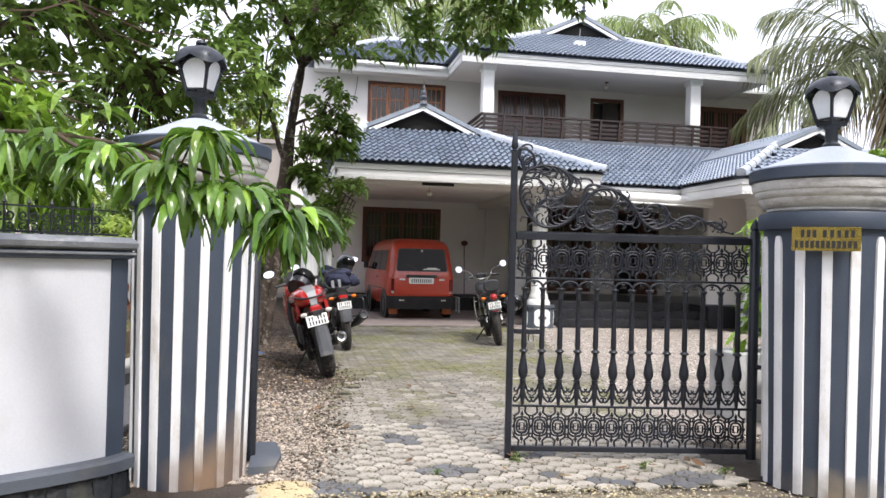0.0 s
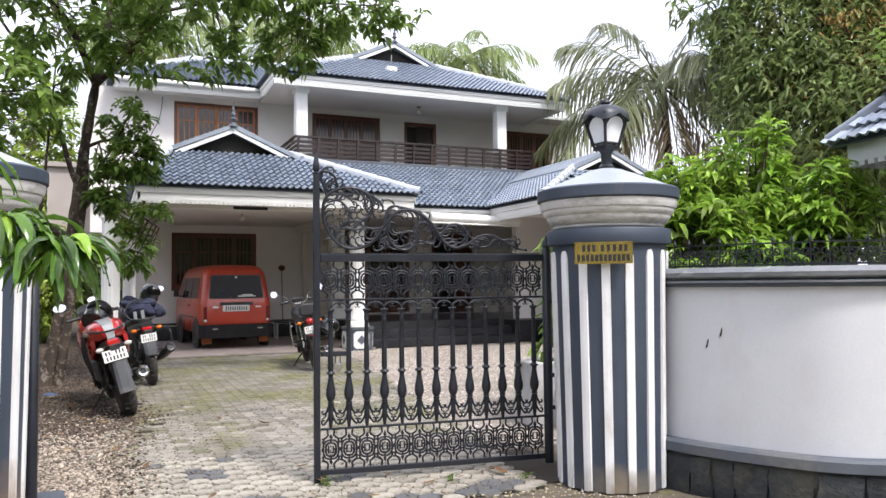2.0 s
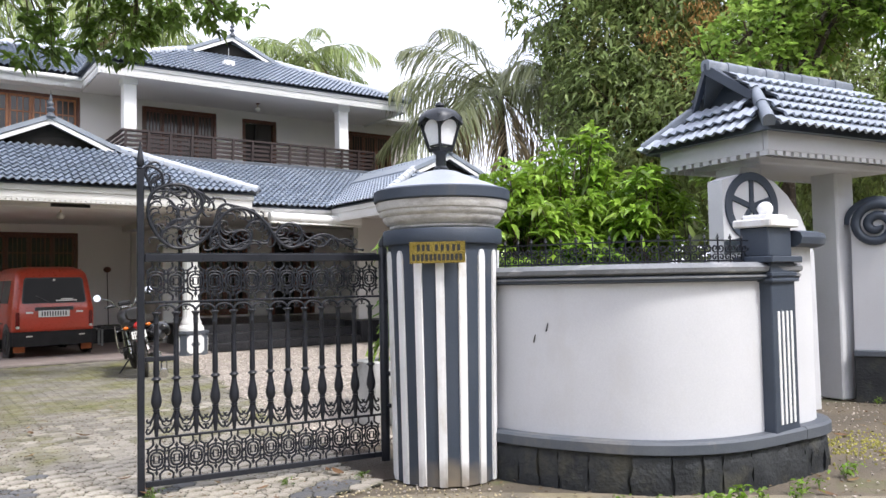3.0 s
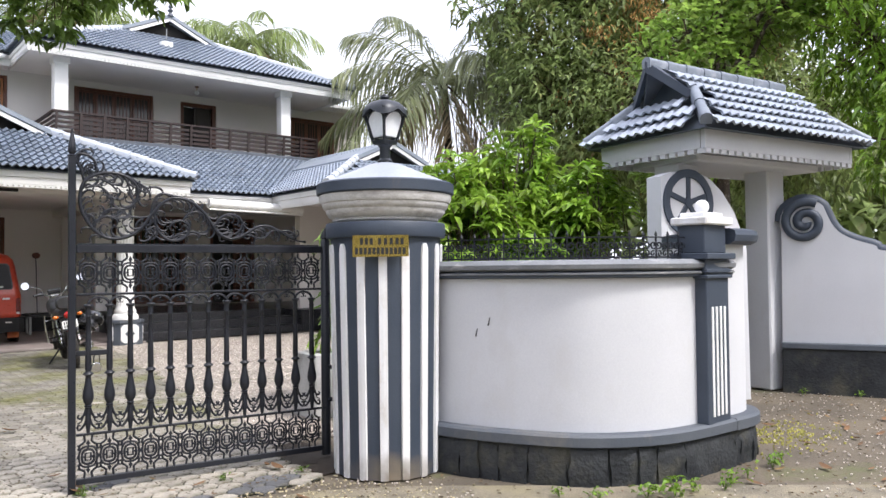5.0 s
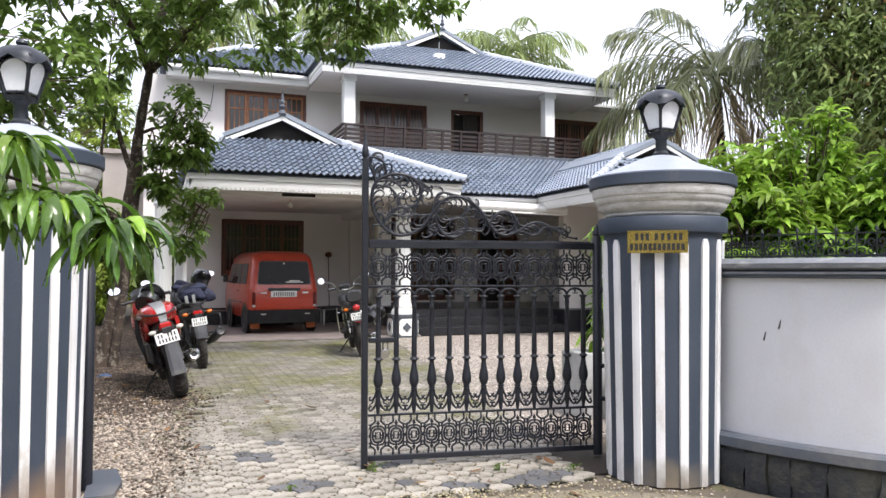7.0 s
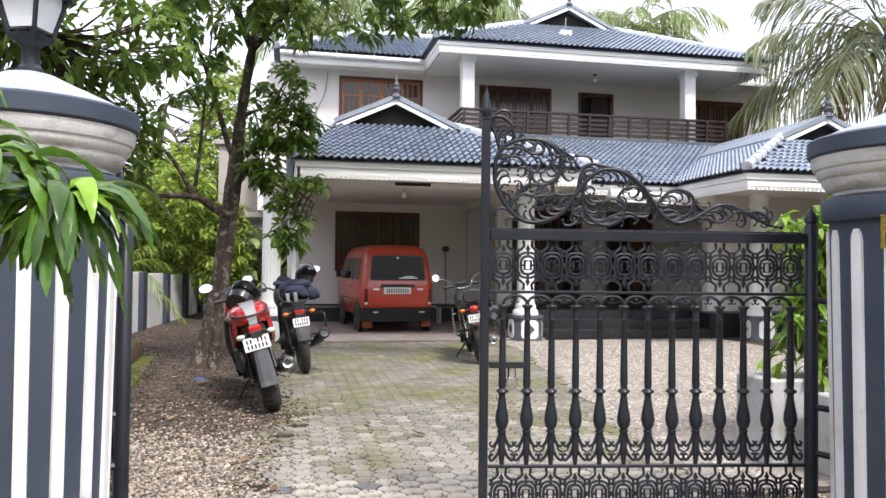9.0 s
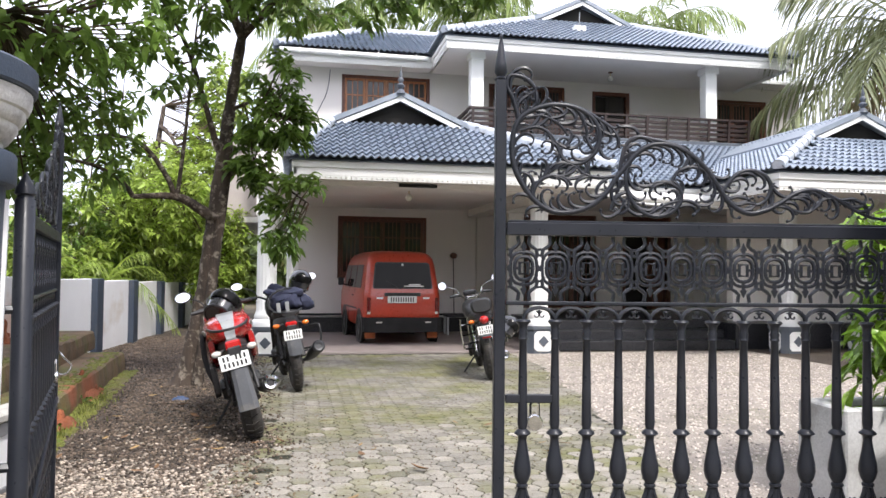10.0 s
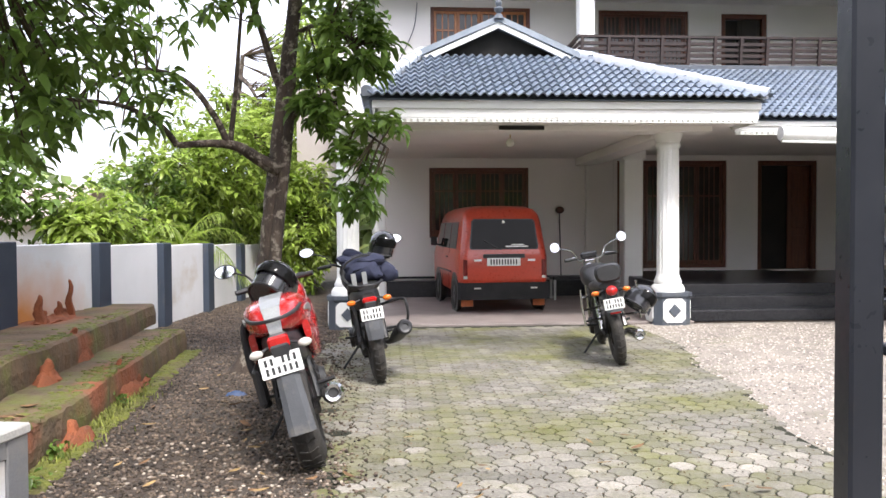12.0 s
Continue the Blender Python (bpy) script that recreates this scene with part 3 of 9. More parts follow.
def gablet(cx, y, z0, half, rise, back, finial=True):
    """A small front gable on a hip roof: two roof slopes, white barge boards, louvred inside painted near black as
    shade and a turned finial.
    """
    gb = part("gable", G().prism([(-half + 0.12, 0), (half - 0.12, 0), (0, rise - 0.07)], 0.03, pose(cx, y + 0.10, z0, 90)), SHADE_BLACK, house, world=True)
    g = G()
    for s in (-1, 1):
        a, b = Vector((s * (half + 0.05), -0.14, -0.015)), Vector((0, -0.14, rise))
        g.loft([[(a.x, 0, a.z), (a.x, back, a.z), (a.x, back, a.z + 0.085), (a.x, 0, a.z + 0.085)], [(b.x, 0, b.z), (b.x, back, b.z), (b.x, back, b.z + 0.085), (b.x, 0, b.z + 0.085)]], pose(cx, y - 0.14, z0))
    part("gable_roof", g, GABLE_GREY, gb, world=True)
    g = G()
    for s in (-1, 1):
        g.loft([[(s * half, 0, -0.095), (s * half, 0.035, -0.095), (s * half, 0.035, -0.018), (s * half, 0, -0.018)], [(0, 0, rise - 0.085), (0, 0.035, rise - 0.085), (0, 0.035, rise - 0.003), (0, 0, rise - 0.003)]], pose(cx, y - 0.12, z0))
    part("barge_board", g, WHITE, gb, world=True)
    g = G()
    for i in range(6):
        zz = 0.04 + i * (rise - 0.2) / 6
        w = (half - 0.15) * (1 - zz / rise)
        g.box(-w, w, 0.0, 0.02, zz, zz + 0.03, 0, pose(cx, y + 0.06, z0, -20))
    part("louvre", g, BOARD, gb, world=True)
    if finial:
        prof = [(1.35 * q, 1.2 * zz) for q, zz in ((0.0, 0), (0.06, 0.0), (0.045, 0.04), (0.02, 0.07), (0.045, 0.1), (0.05, 0.12), (0.02, 0.15), (0.035, 0.18), (0.035, 0.2), (0.015, 0.23), (0.022, 0.26), (0.006, 0.33), (0.0, 0.4))]
        part("finial", G().lathe(prof, 12, pose(cx, y - 0.12, z0 + rise + 0.03)), TRIM_GREY, gb, world=True, smooth=50)


gablet(2.44, 15.5, 3.70, 1.08, 0.48, 2.2)
gablet(9.85, 14.0, 3.49, 0.98, 0.44, 3.4)
gablet(6.95, 19.0, 6.84, 1.08, 0.5, 4.0)


# ---- windows and doors ----
def shutters(name, x0, x1, z0, z1, leaves, material=None, y=WY, bars=3, glassy=True):
    """A wooden window: outer frame, then leaves with stiles, a panel grid and dark panes behind."""
    material = material or WOOD
    fr = 0.065
    g = G()
    g.box(x0, x0 + fr, y + 0.03, y + 0.15, z0, z1, 0.006).box(x1 - fr, x1, y + 0.03, y + 0.15, z0, z1, 0.006)
    g.box(x0 + fr, x1 - fr, y + 0.03, y + 0.15, z1 - fr, z1, 0.006).box(x0 + fr, x1 - fr, y + 0.03, y + 0.15, z0, z0 + fr, 0.006)
    w = part(name, g, material, house, world=True)
    lw = (x1 - x0 - 2 * fr) / leaves
    for i in range(leaves):
        a = x0 + fr + i * lw + 0.004
        b = a + lw - 0.008
        st = 0.05
        g = G()
        for q0, q1, r0, r1 in ((a, a + st, z0 + fr, z1 - fr), (b - st, b, z0 + fr, z1 - fr), (a + st, b - st, z1 - fr - st, z1 - fr), (a + st, b - st, z0 + fr, z0 + fr + st * 1.6)):
            g.box(q0, q1, y + 0.06, y + 0.10, r0, r1, 0.005)
        zt, zb = z1 - fr - st, z0 + fr + st * 1.6
        mid = zt - (zt - zb) * 0.32
        g.box(a + st, b - st, y + 0.065, y + 0.095, mid, mid + 0.03, 0.003)
        for k in range(bars):
            xx = a + st + (b - a - 2 * st) * (k + 1) / (bars + 1)
            g.box(xx - 0.011, xx + 0.011, y + 0.07, y + 0.09, zb, zt, 0.002)
        leaf = part("shutter", g, WOOD_LIGHT if material is WOOD and z0 > 4 else material, w, world=True)
    part("pane", G().box(x0 + fr, x1 - fr, y + 0.082, y + 0.086, z0 + fr, z1 - fr), PANE, w, world=True)
    return w


# near-black colour that stands for the dark open doorway upstairs
OPENING_BLACK = mat("opening_shade_black", (0.022, 0.014, 0.011), (0.015, 0.01, 0.008), 3, 0.5, bump=0.2, fine=40, stretch=(9, 9, 1.0))
PANE = mat("dark_window_glass", (0.02, 0.018, 0.016), (0.035, 0.03, 0.026), 3, 0.12, bump=0.0, rough_var=0.04)
shutters("window", 1.66, 3.58, 1.14, 2.48, 4)
shutters("window", 5.32, 7.51, 0.52, 2.62, 4)
shutters("window", 1.70, 3.62, 4.25, 5.54, 4, WOOD, bars=2)
shutters("window", 4.95, 6.73, 3.5, 5.52, 4)
shutters("window", 10.06, 11.82, 3.5, 5.46, 4)
for (x0, x1, z0, z1) in ((8.14, 9.35, 0.47, 2.62), (7.39, 8.31, 3.5, 5.48)):
    g = G()
    g.box(x0, x0 + 0.09, WY + 0.02, WY + 0.16, z0, z1, 0.008).box(x1 - 0.09, x1, WY + 0.02, WY + 0.16, z0, z1, 0.008).box(x0 + 0.09, x1 - 0.09, WY + 0.02, WY + 0.16, z1 - 0.09, z1, 0.008)
    d = part("door", g, WOOD, house, world=True)
    # near-black sheet fills the opening as the room's darkness
    part("doorway", G().box(x0 + 0.09, x1 - 0.09, WY + 0.17, WY + 0.19, z0, z1 - 0.09), SHADE_BLACK, d, world=True)
    g = G().box(x1 - 0.55, x1 - 0.1, WY + 0.1, WY + 0.14, z0 + 0.02, z1 - 0.1, 0.006)
    for k in range(3):
        g.box(x1 - 0.48, x1 - 0.17, WY + 0.085, WY + 0.1, z0 + 0.2 + k * 0.62, z0 + 0.68 + k * 0.62, 0.01)
    # upper leaf is painted with the darkness of the open doorway
    part("door_leaf", g, WOOD if z0 < 2 else OPENING_BLACK, d, world=True)

# ---- columns, steps, plinth ----
def column(cx, cy, z0, z1, r=0.15, flutes=16, name="column"):
    g = G()
    seg = flutes * 4
    rings = []
    def ring(rad, z, fl):
        return [((rad - (fl * 0.5 * (1 - math.cos(TAU * k / 4)))) * math.cos(TAU * k / seg) , (rad - (fl * 0.5 * (1 - math.cos(TAU * k / 4)))) * math.sin(TAU * k / seg), z) for k in range(seg)]
    H = z1 - z0
    prof = [(r * 1.5, 0, 0), (r * 1.5, 0.05, 0), (r * 1.35, 0.09, 0), (r * 1.18, 0.11, 0), (r * 1.25, 0.14, 0), (r * 1.1, 0.19, 0), (r, 0.23, 0), (r, 0.26, 0.016), (r * 0.96, H - 0.26, 0.016), (r * 0.96, H - 0.22, 0), (r * 1.1, H - 0.2, 0), (r * 1.1, H - 0.16, 0), (r * 1.02, H - 0.14, 0), (r * 1.25, H - 0.06, 0), (r * 1.3, H, 0)]
    g.loft([ring(a, z, f) for a, z, f in prof], pose(cx, cy, z0))
    return part(name, g, WHITE, house, world=True, smooth=50)


def pedestal(cx, cy, h=0.44, w=0.25):
    g = G()
    c = w * 0.35
    oct8 = [(w, -w + c), (w, w - c), (w - c, w), (-w + c, w), (-w, w - c), (-w, -w + c), (-w + c, -w), (w - c, -w)]
    g.prism(oct8, h - 0.05, pose(cx, cy, 0))
    g.prism([(x * 1.09, y * 1.09) for x, y in oct8], 0.05, pose(cx, cy, h - 0.05))
    ped = part("pedestal", g, TRIM_GREY, house, world=True)
    for a in (0, 90, 180, 270):
        m = pose(cx, cy, 0, 0, 0, a) @ pose(0, -w - 0.006, 0.04, 90)
        pw, ph, k = w - c - 0.01, h - 0.12, 0.05
        g = G().prism([(-pw + k, 0), (pw - k, 0), (pw, k), (pw, ph - k), (pw - k, ph), (-pw + k, ph), (-pw, ph - k), (-pw, k)], 0.012, m @ pose(0, 0, -0.006))
        part("panel", g, WHITE, ped, world=True)
        part("diamond", G().prism([(0, ph / 2 - 0.09), (0.085, ph / 2), (0, ph / 2 + 0.09), (-0.085, ph / 2)], 0.02, m @ pose(0, 0, -0.002)), TRIM_GREY, ped, world=True)
    return ped


for cx, cy in ((0.36, 14.98), (4.70, 14.98), (8.98, 14.6), (10.5, 14.6)):
    pedestal(cx, cy)
    column(cx, cy, 0.44, 2.6 if cx < 5 else 2.62)
part("column", G().box(4.98, 5.32, 17.85, 18.15, 0.0, 2.68, 0.02).box(4.94, 5.36, 17.81, 18.19, 2.5, 2.67, 0.02), WHITE, house, world=True)
part("column", G().box(0.62, 0.84, 17.9, 18.1, 0.0, 2.68, 0.02), WHITE, house, world=True)
part("downpipe", G().tube([(0.72, 15.2, 0.05), (0.72, 15.2, 2.66)], 0.045, 10), WHITE, house, world=True, smooth=40)
for cx in (4.26, 9.31):
    part("balcony_column", G().box(cx - 0.13, cx + 0.13, 17.58, 17.84, 3.45, 5.67, 0.012).box(cx - 0.16, cx + 0.16, 17.55, 17.87, 5.52, 5.665, 0.01), WHITE, house, world=True)
part("porch_floor", G().box(0.1, 5.05, 14.92, 19.0, -0.005, 0.035, 0.008), FLOOR, house, world=True)
part("plinth_step", G().box(0.75, 5.05, 19.02, WY - 0.003, 0.0, 0.33, 0.012), GRANITE, house, world=True)
part("plinth_line", G().box(0.75, 5.05, WY - 0.03, WY - 0.002, 0.36, 0.4, 0.004), GRANITE, house, world=True)
for k, (y0, z1) in enumerate(((15.08, 0.16), (15.42, 0.32), (15.78, 0.47))):
    part("step", G().box(5.06, 8.3 + 0.0 * k, y0, (15.42, 15.78, WY - 0.003)[k], 0.0, z1, 0.012), GRANITE, house, world=True)
part("sit_out_wall", G().box(8.32, 12.8, 15.1, WY - 0.01, 0.0, 0.45, 0.012), GRANITE, house, world=True)
g = G().box(8.45, 12.9, 15.4, 15.6, 0.47, 2.7)
part("wall", g, HOUSE, house, world=True)

# balcony railing
RAILWOOD = mat("dark_rail_wood", (0.030, 0.016, 0.014), (0.02, 0.011, 0.01), 4, 0.5, bump=0.15, fine=50)
rail = part("balcony_railing", G().box(4.08, 10.17, 17.52, 17.6, 4.52, 4.565, 0.006).box(4.08, 4.16, 17.6, 19.3, 4.52, 4.565, 0.006).box(10.1, 10.17, 17.6, 19.3, 4.52, 4.565, 0.006), RAILWOOD, house, world=True)
for k in range(9):
    z = 3.62 + k * 0.098
    part("slat", G().box(4.1, 10.15, 17.55, 17.575, z, z + 0.058, 0.004), RAILWOOD, rail, world=True)
    part("slat", G().box(4.11, 4.135, 17.6, 19.25, z, z + 0.058, 0.004), RAILWOOD, rail, world=True)
    part("slat", G().box(10.11, 10.135, 17.6, 19.25, z, z + 0.058, 0.004), RAILWOOD, rail, world=True)
for i in range(14):
    x = 4.12 + i * 0.46
    part("post", G().loft([[(x - 0.025, 17.525, 3.46), (x + 0.025, 17.525, 3.46), (x + 0.025, 17.548, 3.46), (x - 0.025, 17.548, 3.46)], [(x + 0.015, 17.50, 4.54), (x + 0.065, 17.50, 4.54), (x + 0.065, 17.53, 4.54), (x + 0.015, 17.53, 4.54)]]), RAILWOOD, rail, world=True)

# rolled white rain blind under the eave, with its straps
bl = part("rolled_blind", G().tube([(6.08, 14.6, 2.55), (8.05, 14.6, 2.50)], 0.09, 16), WHITE, house, world=True, smooth=40)
for x in (6.12, 6.7, 7.4, 8.0):
    part("strap", G().tube([(x - 0.02, 14.6, 2.55 - 0.0254 * (x - 6.08)), (x + 0.02, 14.6, 2.55 - 0.0254 * (x - 6.08))], 0.098, 16), WHITE, bl, world=True, smooth=40)
part("blind_rod", G().tube([(6.08, 14.56, 2.44), (8.05, 14.56, 2.40)], 0.02, 8), WHITE, bl, world=True)
# ---- gate pillars ----
def gate_pillar(x, y, turn, label, girth=1.0, tall=1.0):
    t = thing("gate_pillar", pose(x, y, 0, 0, 0, turn) @ Matrix.Diagonal((girth, girth, tall, 1)), label, "pillar", "gate pillars")
    n, seg = 16, 6
    total = n * seg
    rings = []
    for rad, z in ((0.312, 0.0), (0.314, 0.3), (0.336, 1.50)):
        ring = []
        for k in range(total):
            f = (k % seg) / seg
            a = TAU * k / total
            ring.append((rad * math.cos(a), rad * math.sin(a), z))
        rings.append(ring)
    part("shaft", G().loft(rings), SLATE, t, smooth=40)
    for i in range(n):
        a = TAU * (i + 0.5) / n
        g = G()
        hw = 0.022
        ring = []
        for z, w in ((0.0, hw), (1.40, hw * 1.05), (1.43, hw * 0.85), (1.45, hw * 0.4)):
            rad = 0.312 + 0.024 * z / 1.5 + 0.001
            d, s = Vector((math.cos(a), math.sin(a), 0)), Vector((-math.sin(a), math.cos(a), 0))
            ring.append([d * (rad - 0.012) - s * w * 1.15 + Vector((0, 0, z)), d * (rad + 0.009) - s * w + Vector((0, 0, z)), d * (rad + 0.011) + Vector((0, 0, z)), d * (rad + 0.009) + s * w + Vector((0, 0, z)), d * (rad - 0.012) + s * w * 1.15 + Vector((0, 0, z))])
        g.loft([[tuple(p) for p in r] for r in ring])
        part("white_stripe", g, STRIPE, t)
    part("collar", G().lathe([(0.325, 1.485), (0.362, 1.49), (0.366, 1.50), (0.366, 1.575), (0.36, 1.585), (0.30, 1.59)], 48), SLATE, t, smooth=40)
    neck = [(0.31, 1.588), (0.325, 1.60), (0.325, 1.615), (0.34, 1.62), (0.355, 1.64), (0.365, 1.655), (0.365, 1.67), (0.374, 1.675), (0.384, 1.69), (0.387, 1.70), (0.387, 1.71), (0.396, 1.715), (0.404, 1.735), (0.406, 1.765), (0.35, 1.77)]
    part("cornice", G().lathe(neck, 48), STAINED, t, smooth=35)
    part("cap_rim", G().lathe([(0.36, 1.765), (0.413, 1.768), (0.42, 1.775), (0.42, 1.835), (0.408, 1.845), (0.36, 1.85)], 48), SLATE, t, smooth=35)
    part("cap", G().lathe([(0.395, 1.845), (0.33, 1.875), (0.2, 1.93), (0.1, 1.975), (0.06, 1.985), (0.0, 1.986)], 40), CAPGREY, t, smooth=60)
    return t


STRIPE = mat("stripe_white_paint", (0.78, 0.785, 0.80), (0.70, 0.70, 0.70), 3, 0.7, bump=0.15, fine=120, dirt=(0.36, 0.29, 0.21), dirt_at=(0.55, 0.8), dirt_scale=2.5, dirt_stretch=(2, 2, 0.8))
STAINED = mat("stained_white_moulding", (0.60, 0.595, 0.585), (0.49, 0.485, 0.475), 4, 0.75, bump=0.2, fine=90, dirt=(0.22, 0.20, 0.18), dirt_at=(0.5, 0.75), dirt_scale=6, dirt_stretch=(1, 1, 2.5))
CAPGREY = mat("pale_cap_cement", (0.37, 0.40, 0.45), (0.30, 0.33, 0.38), 4, 0.65, bump=0.15, fine=90, dirt=(0.28, 0.29, 0.31), dirt_at=(0.58, 0.8), dirt_scale=5)
splash_later = (STRIPE, SLATE)
LX, LY, RX, RY = -0.41, 5.50, 3.25, 4.97
pillar_r = gate_pillar(RX, RY, 40, "round gate pillar with slate-blue and white stripes and a brass plate", 1.07)
pillar_l = gate_pillar(LX, LY, -40, "round gate pillar with slate-blue and white stripes behind mango leaves", 0.98, 1.02)

# ---- lamp on each pillar ----
LAMP_GLASS = mat("frosted_lamp_glass", (0.80, 0.82, 0.84), (0.72, 0.74, 0.77), 6, 0.22, bump=0.05, fine=60, coat=0.3)
LAMP_METAL = mat("black_lamp_metal", (0.02, 0.024, 0.03), (0.035, 0.04, 0.05), 9, 0.4, metal=0.3, bump=0.12, fine=120, dirt=(0.1, 0.1, 0.1), dirt_at=(0.62, 0.85), dirt_scale=8)


def pillar_lamp(x, y, turn, z=1.986):
    t = thing("pillar_lamp", pose(x, y, z, 0, 0, turn), "black six-sided lantern with frosted panes on a pillar cap", "lamp", "pillar lamps")
    part("base", G().lathe([(0.0, 0.0), (0.05, 0.0), (0.05, 0.015), (0.036, 0.03), (0.034, 0.10), (0.045, 0.115), (0.06, 0.13), (0.0, 0.131)], 16), LAMP_METAL, t, smooth=40)
    n = 4
    part("tray", G().lathe([(0.0, 0.122), (0.078, 0.124), (0.088, 0.15), (0.0, 0.151)], n), LAMP_METAL, t)
    r0, r1, z0, z1 = 0.080, 0.138, 0.15, 0.345
    for k in range(n):
        a0, a1 = TAU * k / n, TAU * (k + 1) / n
        p = lambda a, r, z: Vector((r * math.cos(a), r * math.sin(a), z))
        A, B, C, D = p(a0, r0, z0), p(a1, r0, z0), p(a1, r1, z1), p(a0, r1, z1)
        up = [A, B] + [B + (C - B) * 0.62] + [(B.lerp(C, 0.62)).lerp(A.lerp(D, 0.62), 0.5 - 0.5 * math.cos(w)) + (C - B) * 0.36 * math.sin(w) for w in [math.pi * q / 8 for q in range(1, 8)]] + [A + (D - A) * 0.62]
        q = len(up)
        ctr = sum(up, Vector()) / q
        nrm = (B - A).cross(D - A).normalized()
        nrm = nrm if nrm.dot(Vector((ctr.x, ctr.y, 0))) > 0 else -nrm
        front = [tuple(ctr + (v - ctr) * 0.84 - nrm * 0.002) for v in up]
        rear = [tuple(ctr + (v - ctr) * 0.84 - nrm * 0.008) for v in up]
        part("pane", G().add(front + rear, [tuple(range(q)), tuple(reversed(range(q, 2 * q)))] + [(i, q + i, q + (i + 1) % q, (i + 1) % q) for i in range(q)]), LAMP_GLASS, t)
        rim_out, rim_in = [tuple(v) for v in (A, B, C, D)], None
        part("bar", G().tube([A, D], 0.010, 5), LAMP_METAL, t)
        part("pane_frame", G().tube([tuple(ctr + (v - ctr) * 0.90 - nrm * 0.003) for v in up], 0.0065, 4, closed=True), LAMP_METAL, t)
        part("spandrel", G().tube([D, (C + D) / 2 + Vector((0, 0, 0.012)), C], 0.012, 4), LAMP_METAL, t)
    # domed hood with an arched lip over every pane
    g = G()
    seg = 48
    rows = []
    for j in range(10):
        f = j / 9
        row = []
        for k in range(seg):
            a = TAU * k / seg
            s = abs(math.cos(a * 2))
            rad = (0.132 * math.sin(f * math.pi / 2) ** 0.9) * (0.86 + 0.14 * s ** 2) + 0.016
            z = 0.415 - 0.10 * (1 - math.cos(f * math.pi / 2)) ** 1.1 + 0.045 * (1 - s) ** 0.8 * f ** 4
            row.append((rad * math.cos(a), rad * math.sin(a), z))
        rows.append(row)
    rows.append([(x * 1.02, y * 1.02, z - 0.014) for x, y, z in rows[-1]])
    rows.append([(x * 0.90, y * 0.90, z - 0.012) for x, y, z in rows[-2]])
    rows.append([(x * 0.4, y * 0.4, 0.385) for x, y, z in rows[-3]])
    g.loft(rows)
    part("hood", g, LAMP_METAL, t, smooth=50)
    part("knob", G().lathe([(0.03, 0.405), (0.034, 0.416), (0.02, 0.421), (0.032, 0.434), (0.028, 0.449), (0.01, 0.455), (0.0, 0.464)], 16), LAMP_METAL, t, smooth=50)
    return t


pillar_lamp(RX, RY, 52)
pillar_lamp(LX, LY, 25, 2.026)

# brass plate with unreadable lettering as bars
px, py = 0.352 * math.cos(radians(-133)), 0.352 * math.sin(radians(-133))
plate = thing("name_plate", pose(RX + 0.41 * math.cos(radians(-130)), RY + 0.41 * math.sin(radians(-130)), 1.43, 90, 0, -40), "small brass plate with two rows of dark lettering", "sign")
part("plate", G().box(-0.17, 0.17, -0.065, 0.065, -0.006, 0.004, 0.002), BRASS, plate)
part("plate_rim", G().tube([(-0.163, -0.058, 0.005), (0.163, -0.058, 0.005), (0.163, 0.058, 0.005), (-0.163, 0.058, 0.005)], 0.003, 4, closed=True), BRASS, plate)
for r, (yy, xs) in enumerate(((0.028, (-0.115, -0.085, -0.055, -0.005, 0.03, 0.065, 0.1, 0.13)), (-0.03, (-0.145, -0.118, -0.092, -0.066, -0.04, -0.014, 0.012, 0.038, 0.064, 0.09, 0.116, 0.142)))):
    for x in xs:
        part("lettering", G().box(x - 0.009, x + 0.009, yy - 0.02, yy + 0.02, 0.0045, 0.006), BLACK, plate)

# ---- flared wall with plinth, ledge, cornice ----
def sweep_line(pts, n=8):
    return smoothline([(x, y, 0) for x, y in pts], n)


def sweep(line, section, g=None):
    """Carries a section of (outward, z) along a plan line; outward is to the right of the way."""
    g = g or G()
    rings = []
    N = len(line)
    for i, p in enumerate(line):
        d = (line[min(i + 1, N - 1)] - line[max(i - 1, 0)])
        d.z = 0
        d.normalize()
        o = Vector((d.y, -d.x, 0))
        rings.append([tuple(p + o * u + Vector((0, 0, z))) for u, z in section])
    g.loft(rings)
    return g


def plinth_stones(line, t, low=0.0):
    """Rough dark blocks under the wall, each one a little proud of the next."""
    part("plinth_core", sweep(line, [(0.046, -0.05), (0.046, 0.23 - low), (-0.22, 0.23 - low), (-0.22, -0.05)]), PLINTH, t, world=True)
    rs = random.Random(len(line))
    i = 0
    while i < len(line) - 2:
        j = min(i + rs.choice((3, 4, 5)), len(line) - 1)
        seg = [Vector(p) for p in line[i:j + 1]]
        e0, e1 = seg[1] - seg[0], seg[-1] - seg[-2]
        seg[0] = seg[0] + e0.normalized() * 0.004
        seg[-1] = seg[-1] - e1.normalized() * 0.004
        o = rs.uniform(-0.006, 0.006)
        g = sweep(seg, [(0.056 + o, -0.05), (0.060 + o, 0.02), (0.064 + o, 0.08), (0.062 + o, 0.14), (0.056 + o, 0.20), (0.045 + o, 0.224), (0.0, 0.222), (0.0, -0.05)])
        g.v = [(x + rs.uniform(-0.012, 0.012), y + rs.uniform(-0.012, 0.012), z - low + rs.uniform(-0.008, 0.004)) for x, y, z in g.v]
        part("plinth_stone", g, PLINTH, t, world=True, smooth=35)
        i = j


